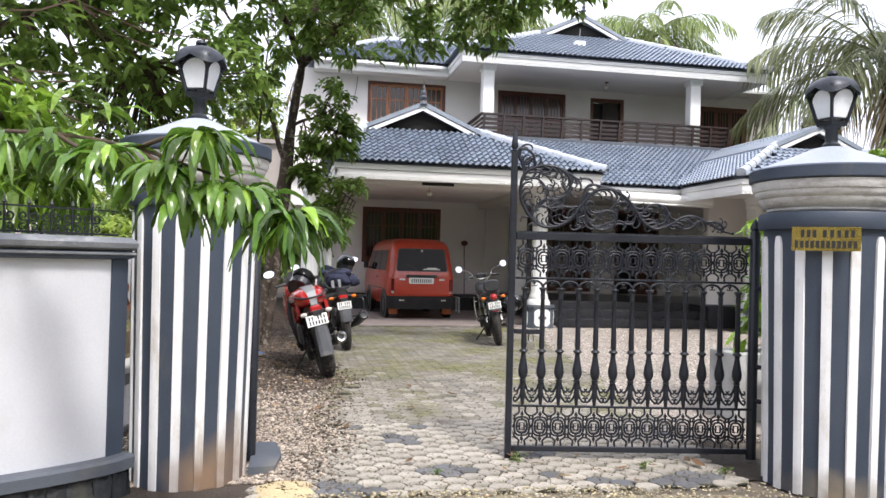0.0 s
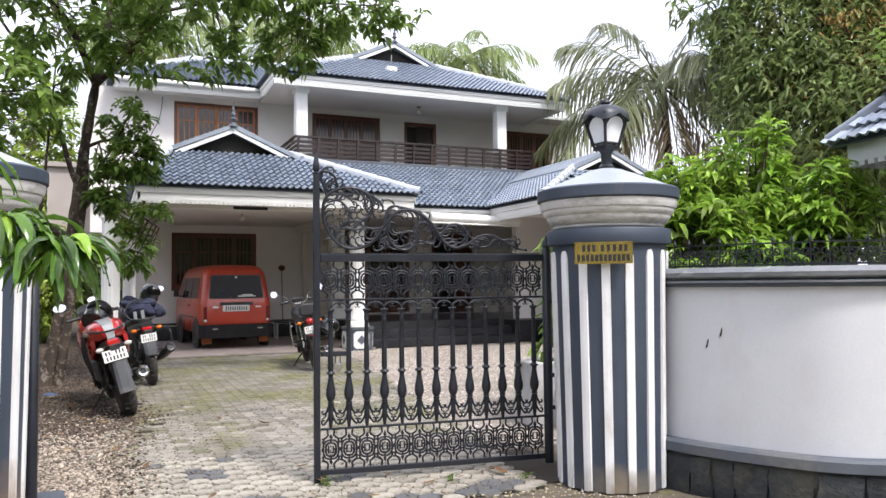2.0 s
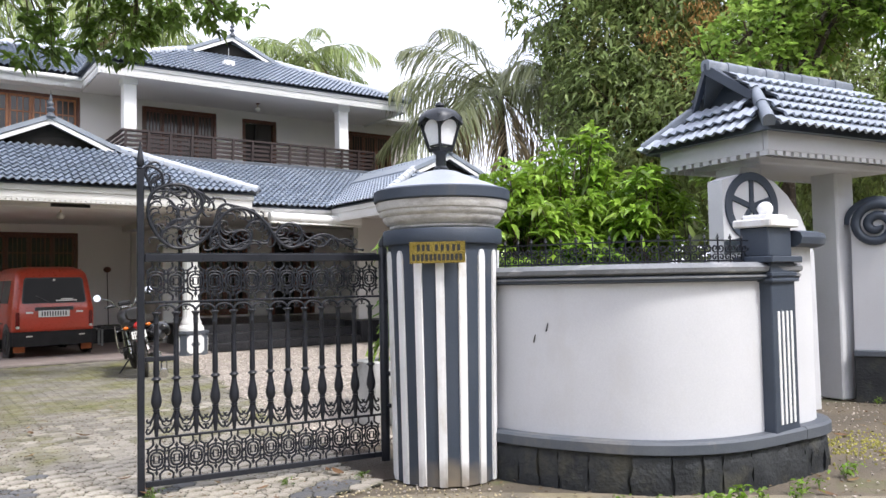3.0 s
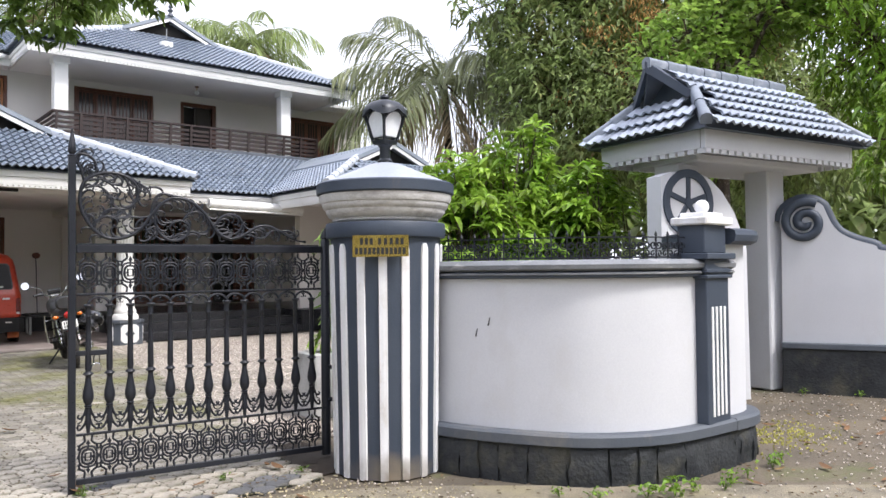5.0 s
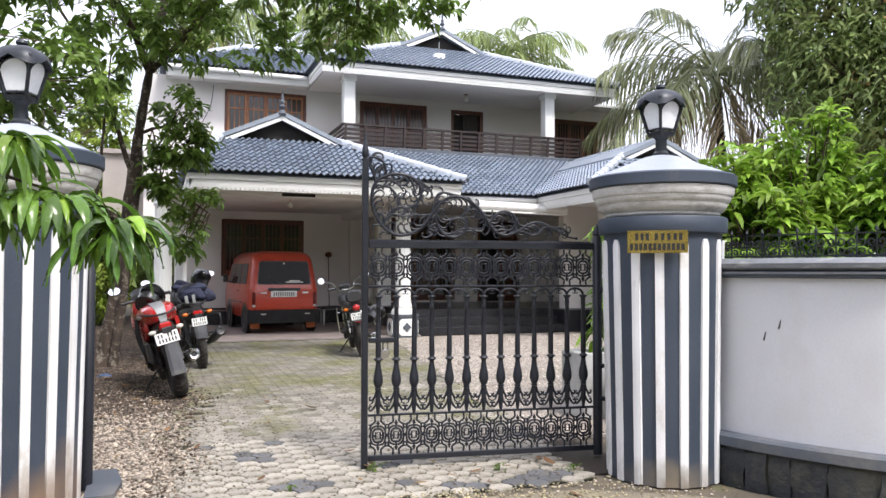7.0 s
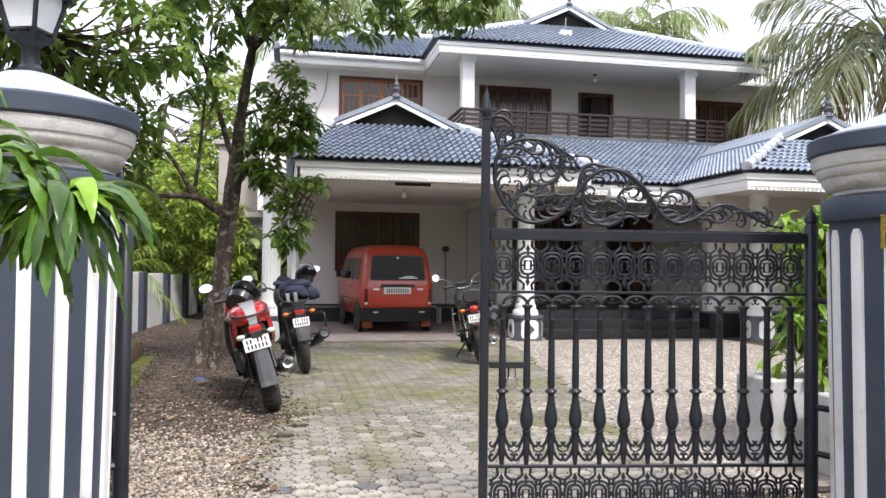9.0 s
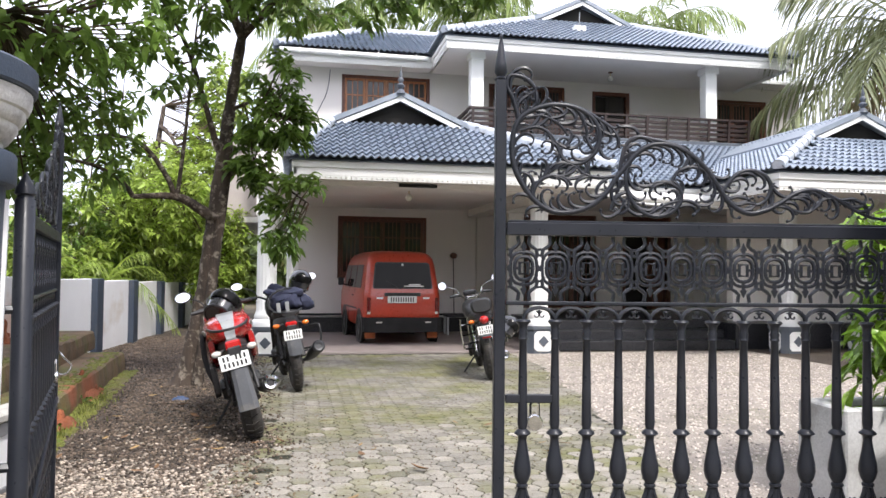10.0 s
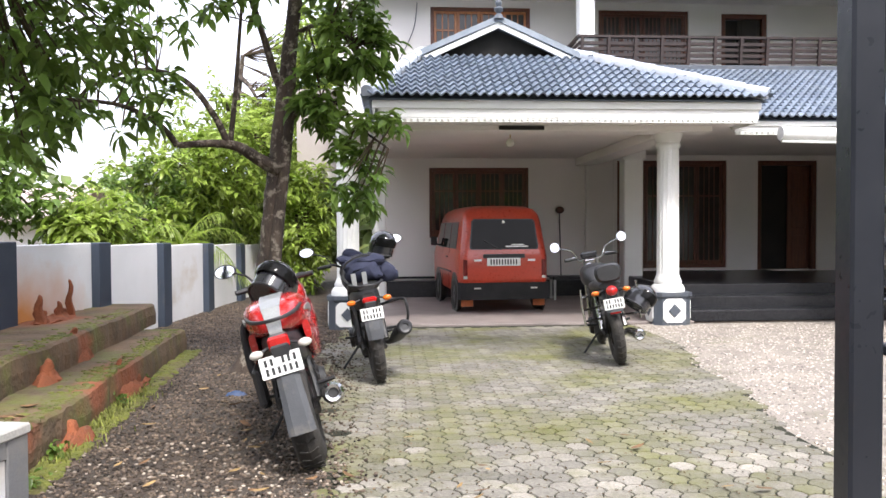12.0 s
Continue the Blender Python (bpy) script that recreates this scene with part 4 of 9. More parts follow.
COPING = mat("grey_weathered_coping", (0.20, 0.21, 0.225), (0.14, 0.15, 0.165), 5, 0.7, bump=0.25, fine=80, dirt=(0.40, 0.40, 0.40), dirt_at=(0.55, 0.75), dirt_scale=5, dirt_stretch=(1, 1, 3))


def flared_wall(name, pts, label, top=1.335, low=0.0):
    line = sweep_line(pts)
    t = thing(name, pose(pts[0][0], pts[0][1], 0), label, "wall", kind="structure")
    part("wall_face", sweep(line, [(0.0, 0.3 - low), (0.0, top - 0.11), (-0.2, top - 0.11), (-0.2, 0.3 - low)]), YARD_WHITE, t, world=True, smooth=30)
    plinth_stones(line, t, low)
    part("ledge", sweep(line, [(0.085, 0.23 - low), (0.085, 0.285 - low), (0.07, 0.30 - low), (-0.22, 0.30 - low), (-0.22, 0.23 - low)]), TRIM_GREY, t, world=True, smooth=30)
    part("cornice", sweep(line, [(0.005, top - 0.115), (0.045, top - 0.105), (0.05, top - 0.075), (0.02, top - 0.07), (0.02, top - 0.11), (-0.22, top - 0.115), (-0.22, top - 0.07)][0:4] + [(-0.22, top - 0.07), (-0.22, top - 0.115)]), SLATE, t, world=True, smooth=30)
    part("coping", sweep(line, [(0.035, top - 0.07), (0.065, top - 0.055), (0.07, top - 0.03), (0.05, top - 0.012), (0.02, top), (-0.22, top), (-0.22, top - 0.07)]), COPING, t, world=True, smooth=30)
    part("white_line", sweep(line, [(0.045, top - 0.093), (0.057, top - 0.090), (0.057, top - 0.080), (0.045, top - 0.077)]), COPING, t, world=True)
    return t, line


arc_r = [(3.47, 4.86), (3.56, 4.5), (3.70, 4.18), (3.90, 3.87), (4.18, 3.67), (4.5, 3.58), (5.0, 3.555)]
wall_r, line_r = flared_wall("front_wall_right", arc_r, "curved white compound wall with dark stone plinth")
arc_l = [(-4.8, 2.9), (-3.4, 3.45), (-2.3, 4.1), (-1.6, 4.52), (-1.18, 4.82), (-0.96, 4.97), (-0.79, 5.115), (-0.715, 5.23)]
wall_l, line_l = flared_wall("front_wall_left", arc_l, "white compound wall curving out from the gate pillar", low=0.09)
part("edge_strip", sweep(sweep_line([(-0.775, 5.134), (-0.75, 5.172), (-0.72, 5.225)]), [(0.012, 0.21), (0.012, 1.22), (-0.02, 1.22), (-0.02, 0.21)]), SLATE, wall_l, world=True)

# iron cresting on the walls
def cresting(line, parent, z0=1.335, h=0.17):
    pts = line
    L = [0.0]
    for i in range(1, len(pts)):
        L.append(L[-1] + (pts[i] - pts[i - 1]).length)
    def at(s):
        for i in range(1, len(pts)):
            if L[i] >= s or i == len(pts) - 1:
                f = (s - L[i - 1]) / max(L[i] - L[i - 1], 1e-6)
                p = pts[i - 1].lerp(pts[i], f)
                d = (pts[i] - pts[i - 1]).normalized()
                o = Vector((d.y, -d.x, 0))
                return p - o * 0.07, d
    step = 0.105
    n = int((L[-1] - 0.08) / step)
    rail = G()
    rail.tube([at(s * L[-1] / 40)[0] + Vector((0, 0, z0 + 0.012)) for s in range(41)], 0.008, 4)
    rail.tube([at(s * L[-1] / 40)[0] + Vector((0, 0, z0 + h * 0.80)) for s in range(41)], 0.006, 4)
    part("crest_rail", rail, IRON, parent, world=True)
    for i in range(n):
        p, d = at(0.06 + i * step)
        m = Matrix.Translation(p) @ Matrix.Rotation(math.atan2(d.y, d.x), 4, "Z") @ pose(0, 0, z0)
        g = G()
        for s in (-1, 1):
            g.tube([(s * x, y, z) for x, y, z in spiral(0.022, h * 0.52, 0.026, 0.006, -2.2, 4.6, 12)], 0.0055, 4, m)
            g.tube([(s * x, y, z) for x, y, z in spiral(0.026, h * 0.2, 0.02, 0.006, 2.2, -4.0, 10)], 0.005, 4, m)
        g.tube([(0, 0, 0), (0, 0, h * 0.86)], 0.0055, 4, m)
        g.lathe([(0.0, h * 0.84), (0.012, h * 0.88), (0.008, h * 0.94), (0.0, h * 1.06)], 5, m)
        part("crest_scroll", g, IRON, parent, world=True)


for k, (i, z) in enumerate(((9, 0.86), (11, 0.93))):
    d = (line_r[i + 1] - line_r[i]).normalized()
    p = line_r[i] + Vector((d.y, -d.x, 0)) * 0.002
    part("scuff", G().tube([p + Vector((0, 0, z)), p + d * 0.012 + Vector((0, 0, z + 0.05))], [0.006, 0.003], 5), GRANITE, wall_r, "dark scuff mark", world=True)
cresting(line_r, wall_r)
cresting(line_l[12:], wall_l)

# pilaster with ball at the end of the right wall, and the rounded end
pil = thing("wall_pilaster", pose(4.78, 3.545, 0.03, 0, 0, 2), "slate-blue pilaster with white flutes and a white ball", "pillar")
part("pilaster_shaft", G().box(-0.14, 0.14, -0.05, 0.16, 0.262, 1.30, 0.006), SLATE, pil)
for k in range(4):
    part("white_flute", G().box(-0.083 + k * 0.05, -0.06 + k * 0.05, -0.056, -0.045, 0.31, 1.0, 0.003), STRIPE, pil)
part("capital", G().box(-0.16, 0.16, -0.07, 0.17, 1.18, 1.20, 0.004).box(-0.15, 0.15, -0.062, 0.17, 1.215, 1.24, 0.004).box(-0.18, 0.18, -0.085, 0.18, 1.30, 1.34, 0.005), SLATE, pil)
part("upper_block", G().box(-0.135, 0.135, -0.04, 0.15, 1.34, 1.52, 0.006), SLATE, pil)
part("top_slab", G().box(-0.17, 0.17, -0.075, 0.18, 1.52, 1.57, 0.008).box(-0.12, 0.12, -0.03, 0.14, 1.57, 1.60, 0.006), STRIPE, pil)
part("ball", G().sphere(0.047, 20, 12, pose(0, 0.05, 1.640)), STRIPE, pil, smooth=60)
endw = thing("entrance_wing_wall", pose(5.32, 3.8, 0), "white rounded wing wall with a wheel ornament", "wall", kind="structure")
arc_e = [(4.95, 3.557), (5.2, 3.565), (5.37, 3.66), (5.46, 3.9), (5.6, 4.2), (5.95, 4.55), (6.4, 4.8)]
line_e = sweep_line(arc_e)
part("wall_face", sweep(line_e, [(0.0, 0.3), (0.0, 1.43), (-0.11, 1.43), (-0.11, 0.3)]), YARD_WHITE, endw, world=True, smooth=30)
plinth_stones(line_e, endw)
part("ledge", sweep(line_e, [(0.088, 0.227), (0.088, 0.287), (0.073, 0.303), (-0.1, 0.303), (-0.1, 0.227)]), TRIM_GREY, endw, world=True, smooth=30)
part("coping", sweep(line_e, [(0.05, 1.43), (0.09, 1.45), (0.10, 1.49), (0.09, 1.52), (0.05, 1.535), (-0.12, 1.535), (-0.12, 1.43)]), SLATE, endw, world=True, smooth=30)
# raised wing with wheel, its back curving down towards the opening
wing_poly = [(-0.06, 0), (-0.06, 2.1), (0.1, 2.15), (0.4, 2.16), (0.56, 2.1), (0.72, 1.98), (0.87, 1.8), (0.97, 1.6), (1.03, 1.45), (1.05, 0)]
part("wing_panel", G().prism(wing_poly, 0.18, pose(6.33, 5.05, 0, 90, 0, -12)), YARD_WHITE, endw, world=True)
WX, WZ = 6.56, 1.87
g = G().lathe([(0.235, -0.03), (0.235, 0.03), (0.31, 0.03), (0.31, -0.03), (0.235, -0.03)], 40, pose(WX, 4.83, WZ, 90, 0, -12), caps=False)
wheel = part("wheel_rim", g, SLATE, endw, world=True, smooth=40)
for k in range(5):
    a = TAU * k / 5 + 0.3
    part("spoke", G().box(0.03, 0.25, -0.026, 0.026, -0.02, 0.02, 0.004, pose(WX, 4.825, WZ, 90, 0, -12) @ pose(0, 0, 0, 0, 0, math.degrees(a))), SLATE, wheel, world=True)
part("hub", G().lathe([(0.0, -0.02), (0.045, -0.02), (0.045, 0.025), (0.0, 0.03)], 16, pose(WX, 4.825, WZ, 90, 0, -12)), SLATE, wheel, world=True)

# ---- roofed entrance beside the curved wall ----
GZ = pose(6.28, 4.45, 0, 0, 0, -8)
gz = lambda x, y, z=0.0: tuple(GZ @ Vector((x, y, z)))
ent = thing("entrance_gazebo", GZ @ pose(1.25, 0.75, 0), "small tiled entrance roof on white columns", "gazebo")
part("column", G().box(0.32, 0.62, 0.6, 0.9, 0, 2.34, 0.015, GZ), YARD_WHITE, ent, world=True)
part("column", G().box(1.6, 1.88, 0.54, 0.82, 0, 2.34, 0.015, GZ), YARD_WHITE, ent, world=True)
part("lintel", G().box(0.3, 2.2, 0.35, 1.15, 2.26, 2.335, 0.015, GZ), YARD_WHITE, ent, world=True)
g = G()
def fascia_g(g, a, b, z0, z1, thick=0.05):
    a, b = Vector((*a, 0)), Vector((*b, 0))
    d = b - a
    m = Matrix.Translation(a) @ Matrix.Rotation(math.atan2(d.y, d.x), 4, "Z")
    g.box(0.004, d.length - 0.055, 0, thick, z0 + 0.04, z1, 0.004, m)
    n = int(d.length / 0.1)
    for i in range(n):
        x = d.length * (i + 0.5) / n
        g.box(x - 0.035, x + 0.035, 0.004, 0.04, z0, z0 + 0.04, 0, m)
    return g
ex0, ex1, ey0, ey1 = 0.1, 2.4, 0.1, 1.4
for a, b in (((ex0, ey0), (ex1, ey0)), ((ex1, ey0), (ex1, ey1)), ((ex1, ey1), (ex0, ey1)), ((ex0, ey1), (ex0, ey0))):
    part("eave_board", fascia_g(G(), gz(*a)[:2], gz(*b)[:2], 2.29, 2.50), YARD_WHITE, ent, world=True)
part("soffit", G().box(ex0 + 0.05, ex1 - 0.05, ey0 + 0.05, ey1 - 0.05, 2.34, 2.38, 0, GZ), YARD_WHITE, ent, world=True)
zE, zR = 2.50, 3.17
cy = 0.75
zH = 2.88
hipL, hipR = 0.36, 2.16
A, B, C, D = gz(0, 0, zE), gz(2.5, 0, zE), gz(2.5, 1.5, zE), gz(0, 1.5, zE)
fL0, fL1 = gz(hipL, cy - 0.32, zH), gz(hipL, cy + 0.32, zH)
fR0, fR1 = gz(hipR, cy - 0.30, zH), gz(hipR, cy + 0.30, zH)
RL, RR = gz(hipL - 0.28, cy, zR), gz(hipR, cy, zR)
ent_front = [A, B, fR0, RR, RL, fL0]
ent_left = [D, A, fL0, fL1]
ent_back = [C, D, fL1, RL, RR, fR1]
ent_right = [B, C, fR1, fR0]
deck = part("roof_deck", G().add(*board(ent_front)).add(*board(ent_left)).add(*board(ent_back)).add(*board(ent_right)), BOARD, ent, world=True)
big_tile = tile_mesh(0.225, 0.165, 2, 0.014, 0.05, 7).mesh("gazebo_tile", PALE_TILE, radians(40))
for c in (ent_front, ent_left, ent_back, ent_right):
    for m in slope(c, None, 0.225, 0.165):
        part("tile", None, None, deck, mesh=big_tile, at=PLACE[ent.name].inverted() @ m)
g = G()
for a, b in ((A, fL0), (B, fR0), (C, fR1), (D, fL1), (RL, RR)):
    for g in ridge_caps(Vector(a) + Vector((0, 0, 0.04)), Vector(b) + Vector((0, 0, 0.04)), 0.24, 0.046):
        part("ridge_cap", g, GAZEBO_CAP, ent, world=True, smooth=40)
g = G().prism([(-0.36, 0), (0.36, 0), (0, zR - zH - 0.02)], 0.03, GZ @ pose(hipL + 0.06, cy, zH, 90, 0, -90))
part("gable_board", g, SLATE, ent, world=True)
g = G()
for s in (-1, 1):
    g.loft([[(0.20, s * 0.36, -0.05), (0.26, s * 0.36, -0.05), (0.26, s * 0.36, 0.045), (0.20, s * 0.36, 0.045)], [(0, 0, zR - zH - 0.03), (0.06, 0, zR - zH - 0.03), (0.06, 0, zR - zH + 0.075), (0, 0, zR - zH + 0.075)]], GZ @ pose(hipL - 0.29, cy, zH))
part("barge_board", g, SLATE, ent, world=True)
# ---- wrought iron gate ----
GW, NB = 1.588, 13
PITCH = (GW - 0.075) / NB


def ring_line(rx, rz, n=16, sq=2.0, cx=0, cz=0):
    """A rounded loop in the x-z plane; sq above 2 squares it."""
    out = []
    for i in range(n):
        a = TAU * i / n
        c, s = math.cos(a), math.sin(a)
        out.append((cx + rx * math.copysign(abs(c) ** (2 / sq), c), 0, cz + rz * math.copysign(abs(s) ** (2 / sq), s)))
    return out


def rosette_mesh(h):
    """One unit of the lattice band: a small frame in a rounded ring with curls at its corners."""
    g, w = G(), PITCH
    c = h / 2
    r = 0.0072
    g.tube([(-0.015, 0, c - 0.021), (0.015, 0, c - 0.021), (0.015, 0, c + 0.021), (-0.015, 0, c + 0.021)], r, 5, closed=True)
    g.tube(ring_line(0.034, 0.043, 16, 2.6, 0, c), r, 5, closed=True)
    g.tube(ring_line(0.049, 0.060, 18, 2.8, 0, c), r * 0.9, 5, closed=True)
    for sx in (-1, 1):
        g.tube([(sx * 0.015, 0, c), (sx * 0.034, 0, c)], r * 0.9, 4)
        g.tube([(sx * 0.048, 0, c + 0.012), (sx * w / 2, 0, c)], r, 4)
        g.tube([(sx * 0.048, 0, c - 0.012), (sx * w / 2, 0, c)], r, 4)
        for sz in (-1, 1):
            g.tube([(sx * x, 0, c + sz * z) for x, z in ((0.042, 0.03), (0.05, 0.05), (0.046, 0.068), (0.03, 0.078), (0.018, 0.09), (0.022, h / 2))], r, 5)
            g.tube([(sx * x, 0, c + sz * z) for x, z in ((w / 2, 0.045), (0.046, 0.052), (0.044, 0.062), (w / 2, 0.07))], r * 0.85, 4)
    for sz in (-1, 1):
        g.tube([(0, 0, c + sz * 0.042), (0, 0, c + sz * 0.075)], r, 4)
        g.add([(-0.012, -0.004, c + sz * 0.075), (0, -0.004, c + sz * 0.066), (0.012, -0.004, c + sz * 0.075), (0, -0.004, c + sz * 0.1), (-0.012, 0.004, c + sz * 0.075), (0, 0.004, c + sz * 0.066), (0.012, 0.004, c + sz * 0.075), (0, 0.004, c + sz * 0.1)],
              [(0, 1, 2, 3), (7, 6, 5, 4), (0, 4, 5, 1), (1, 5, 6, 2), (2, 6, 7, 3), (3, 7, 4, 0)])
    return g


def baluster_mesh():
    g = G()
    z0 = 0.345
    prof = [(0.0, z0), (0.012, z0), (0.016, z0 + 0.03), (0.022, z0 + 0.07), (0.02, z0 + 0.11), (0.012, z0 + 0.14), (0.012, z0 + 0.15), (0.017, z0 + 0.155), (0.017, z0 + 0.163), (0.013, z0 + 0.167),
            (0.021, z0 + 0.185), (0.0255, z0 + 0.21), (0.024, z0 + 0.235), (0.017, z0 + 0.28), (0.012, z0 + 0.32), (0.013, z0 + 0.335), (0.024, z0 + 0.345), (0.023, z0 + 0.35), (0.012, z0 + 0.362),
            (0.0145, z0 + 0.38), (0.0125, z0 + 0.55), (0.0105, z0 + 0.68), (0.014, z0 + 0.685), (0.011, z0 + 0.695), (0.014, z0 + 0.705), (0.011, z0 + 0.715), (0.013, z0 + 0.735), (0.022, z0 + 0.748), (0.018, z0 + 0.755), (0.0, z0 + 0.756)]
    g.lathe([((1.27 if z > z0 + 0.152 else 0.8) * q, z) for q, z in prof], 12)
    return g


def acanthus_mesh():
    """Curled leaves at a baluster's foot."""
    g, z0 = G(), 0.345
    for s in (-1, 1):
        bell = smoothline([(s * 0.007, 0, z0 + 0.155), (s * 0.016, 0, z0 + 0.125), (s * 0.0283, 0, z0 + 0.10), (s * 0.0469, 0, z0 + 0.088), (s * 0.0556, 0, z0 + 0.102), (s * 0.0469, 0, z0 + 0.110)], 4)
        g.tube(bell, [0.0095 - 0.0045 * i / (len(bell) - 1) for i in range(len(bell))], 6)
        low = smoothline([(s * 0.005, 0, z0 + 0.115), (s * 0.012, 0, z0 + 0.07), (s * 0.0283, 0, z0 + 0.04), (s * 0.0480, 0, z0 + 0.022), (s * 0.0578, 0, z0 + 0.036), (s * 0.0512, 0, z0 + 0.052), (s * 0.0403, 0, z0 + 0.046)], 4)
        g.tube(low, [0.0085 - 0.003 * i / (len(low) - 1) for i in range(len(low))], 6)
        g.tube([(s * 0.0283, 0, z0 + 0.098), (s * 0.0371, 0, z0 + 0.07), (s * 0.0567, 0, z0 + 0.06)], [0.006, 0.005, 0.004], 5)
    g.tube([(0, 0, z0), (0, 0, z0 + 0.15)], [0.010, 0.014], 8)
    return g


def arch_mesh():
    g = G()
    w, z = PITCH / 2, 1.098
    g.tube([(w * math.cos(math.pi * k / 8) - 0, 0, z + 0.046 * math.sin(math.pi * k / 8)) for k in range(9)], 0.008, 5)
    for s in (-1, 1):
        g.tube(spiral(s * 0.012, z + 0.018, 0.014, 0.004, math.pi / 2, math.pi / 2 + s * 5, 8), 0.0035, 4)
    g.sphere(0.008, 8, 6, pose(0, 0, z + 0.03))
    return g


ROS_H, ROS_L, BAL, ACA, ARC = (rosette_mesh(0.235).mesh("rosette_high", IRON, radians(50)), rosette_mesh(0.25).mesh("rosette_low", IRON, radians(50)), baluster_mesh().mesh("baluster", IRON, radians(50)),
                               acanthus_mesh().mesh("acanthus", IRON, radians(50)), arch_mesh().mesh("arch", IRON, radians(50)))

# stems of the crest: (distance from the free end, height over the top rail), then bar radius
VINES = [
    ([(0.427, 0.165), (0.394, 0.112), (0.341, 0.065), (0.274, 0.038), (0.195, 0.037), (0.128, 0.076), (0.075, 0.147), (0.045, 0.226), (0.047, 0.318), (0.073, 0.378), (0.126, 0.412), (0.192, 0.429), (0.272, 0.421), (0.339, 0.382), (0.366, 0.323), (0.353, 0.263), (0.313, 0.223), (0.267, 0.213), (0.227, 0.235), (0.223, 0.268), (0.249, 0.275)], 0.0104),
    ([(0.232, 0.427), (0.299, 0.415), (0.366, 0.376), (0.413, 0.348), (0.436, 0.354)], 0.0076),
    ([(0.427, 0.165), (0.460, 0.205), (0.500, 0.252), (0.554, 0.286), (0.621, 0.290), (0.689, 0.265), (0.756, 0.210), (0.804, 0.144), (0.851, 0.078), (0.919, 0.041), (0.987, 0.053), (1.041, 0.080), (1.110, 0.121), (1.178, 0.129), (1.247, 0.103), (1.315, 0.063), (1.384, 0.033), (1.439, 0.025)], 0.0104),
    ([(0.440, 0.188), (0.460, 0.278), (0.500, 0.315), (0.567, 0.307), (0.662, 0.285), (0.722, 0.249), (0.770, 0.203)], 0.0076),
    ([(0.480, 0.226), (0.463, 0.166), (0.474, 0.100), (0.514, 0.047), (0.568, 0.025), (0.622, 0.035), (0.662, 0.069), (0.669, 0.115), (0.632, 0.146), (0.581, 0.150), (0.554, 0.134)], 0.0088),
    ([(0.824, 0.117), (0.851, 0.158), (0.892, 0.192), (0.939, 0.199), (0.987, 0.180), (1.007, 0.140), (0.990, 0.093), (0.953, 0.072), (0.922, 0.092)], 0.0085),
    ([(0.067, 0.371), (0.047, 0.443), (0.022, 0.496), (0.033, 0.532), (0.086, 0.527), (0.126, 0.488), (0.110, 0.467), (0.086, 0.470)], 0.0088),
    ([(0.115, 0.082), (0.138, 0.142), (0.187, 0.169), (0.240, 0.160), (0.260, 0.139)], 0.0071),
    ([(0.071, 0.332), (0.140, 0.346), (0.193, 0.307), (0.217, 0.248)], 0.0071),
    ([(0.541, 0.028), (0.622, 0.072), (0.696, 0.083), (0.736, 0.057), (0.716, 0.032)], 0.0071),
    ([(0.635, 0.155), (0.662, 0.195), (0.716, 0.209), (0.763, 0.190), (0.770, 0.157)], 0.0071),
    ([(1.041, 0.080), (1.110, 0.048), (1.158, 0.052), (1.171, 0.082), (1.151, 0.102)], 0.0068),
    ([(1.178, 0.126), (1.261, 0.096), (1.329, 0.097), (1.377, 0.051)], 0.0068),
    ([(0.434, 0.172), (0.367, 0.164), (0.307, 0.177), (0.287, 0.203)], 0.0071),
    ([(0.286, 0.408), (0.315, 0.349), (0.316, 0.309)], 0.0063),
    ([(0.093, 0.378), (0.153, 0.388), (0.213, 0.360), (0.246, 0.321)], 0.0068),
    ([(0.407, 0.046), (0.427, 0.099), (0.454, 0.073), (0.434, 0.033)], 0.0063),
]


def curl(p, ang, side, length, r):
    """A small scroll that leaves a stem and winds up ever tighter, with a leaf at its root."""
    pts, n = [Vector(p)], 20
    a = ang
    for i in range(n):
        f = i / n
        a += side * (6 + 62 * f ** 1.8) * length / n
        pts.append(pts[-1] + Vector((math.cos(a), 0, math.sin(a))) * length / n)
    g = G().tube(pts, [r * (0.55 + 0.75 * math.sin(math.pi * min(i / n + 0.12, 1.0)) ** 0.8) for i in range(n + 1)], 5)
    g.sphere(r * 1.15, 7, 5, pose(*pts[-1]))
    return g, pts


def crest_curls():
    """Curls to both sides of every stem, kept inside the crest's outline and off each other."""
    rng, taken, out = random.Random(12), [], []
    lines = [(smoothline([(a, 0, h) for a, h in v], 6), r) for v, r in VINES]
    ridge = lambda f: max([q.z for ln, _ in lines for q in ln if abs(q.x - f) < 0.035] + [0.03])
    for ln, r in lines:
        run, side = 0.0, 1
        for i in range(1, len(ln)):
            run += (ln[i] - ln[i - 1]).length
            if run < 0.024:
                continue
            d = ln[i] - ln[i - 1]
            ang = math.atan2(d.z, d.x)
            for s in (side, -side):
                L = rng.uniform(0.085, 0.15)
                g, pts = curl(ln[i], ang + s * 0.25, s, L, 0.0058)
                c = sum(pts[12:], Vector()) / len(pts[12:])
                if c.z < 0.028 or c.x < 0.05 or c.z > ridge(c.x) + 0.012 or any((c - q).length < 0.031 for q in taken):
                    continue
                taken.append(c)
                out.append((g, ln[i], math.degrees(ang) + s * 55))
                run, side = 0.0, -s
                break
    return lines, out


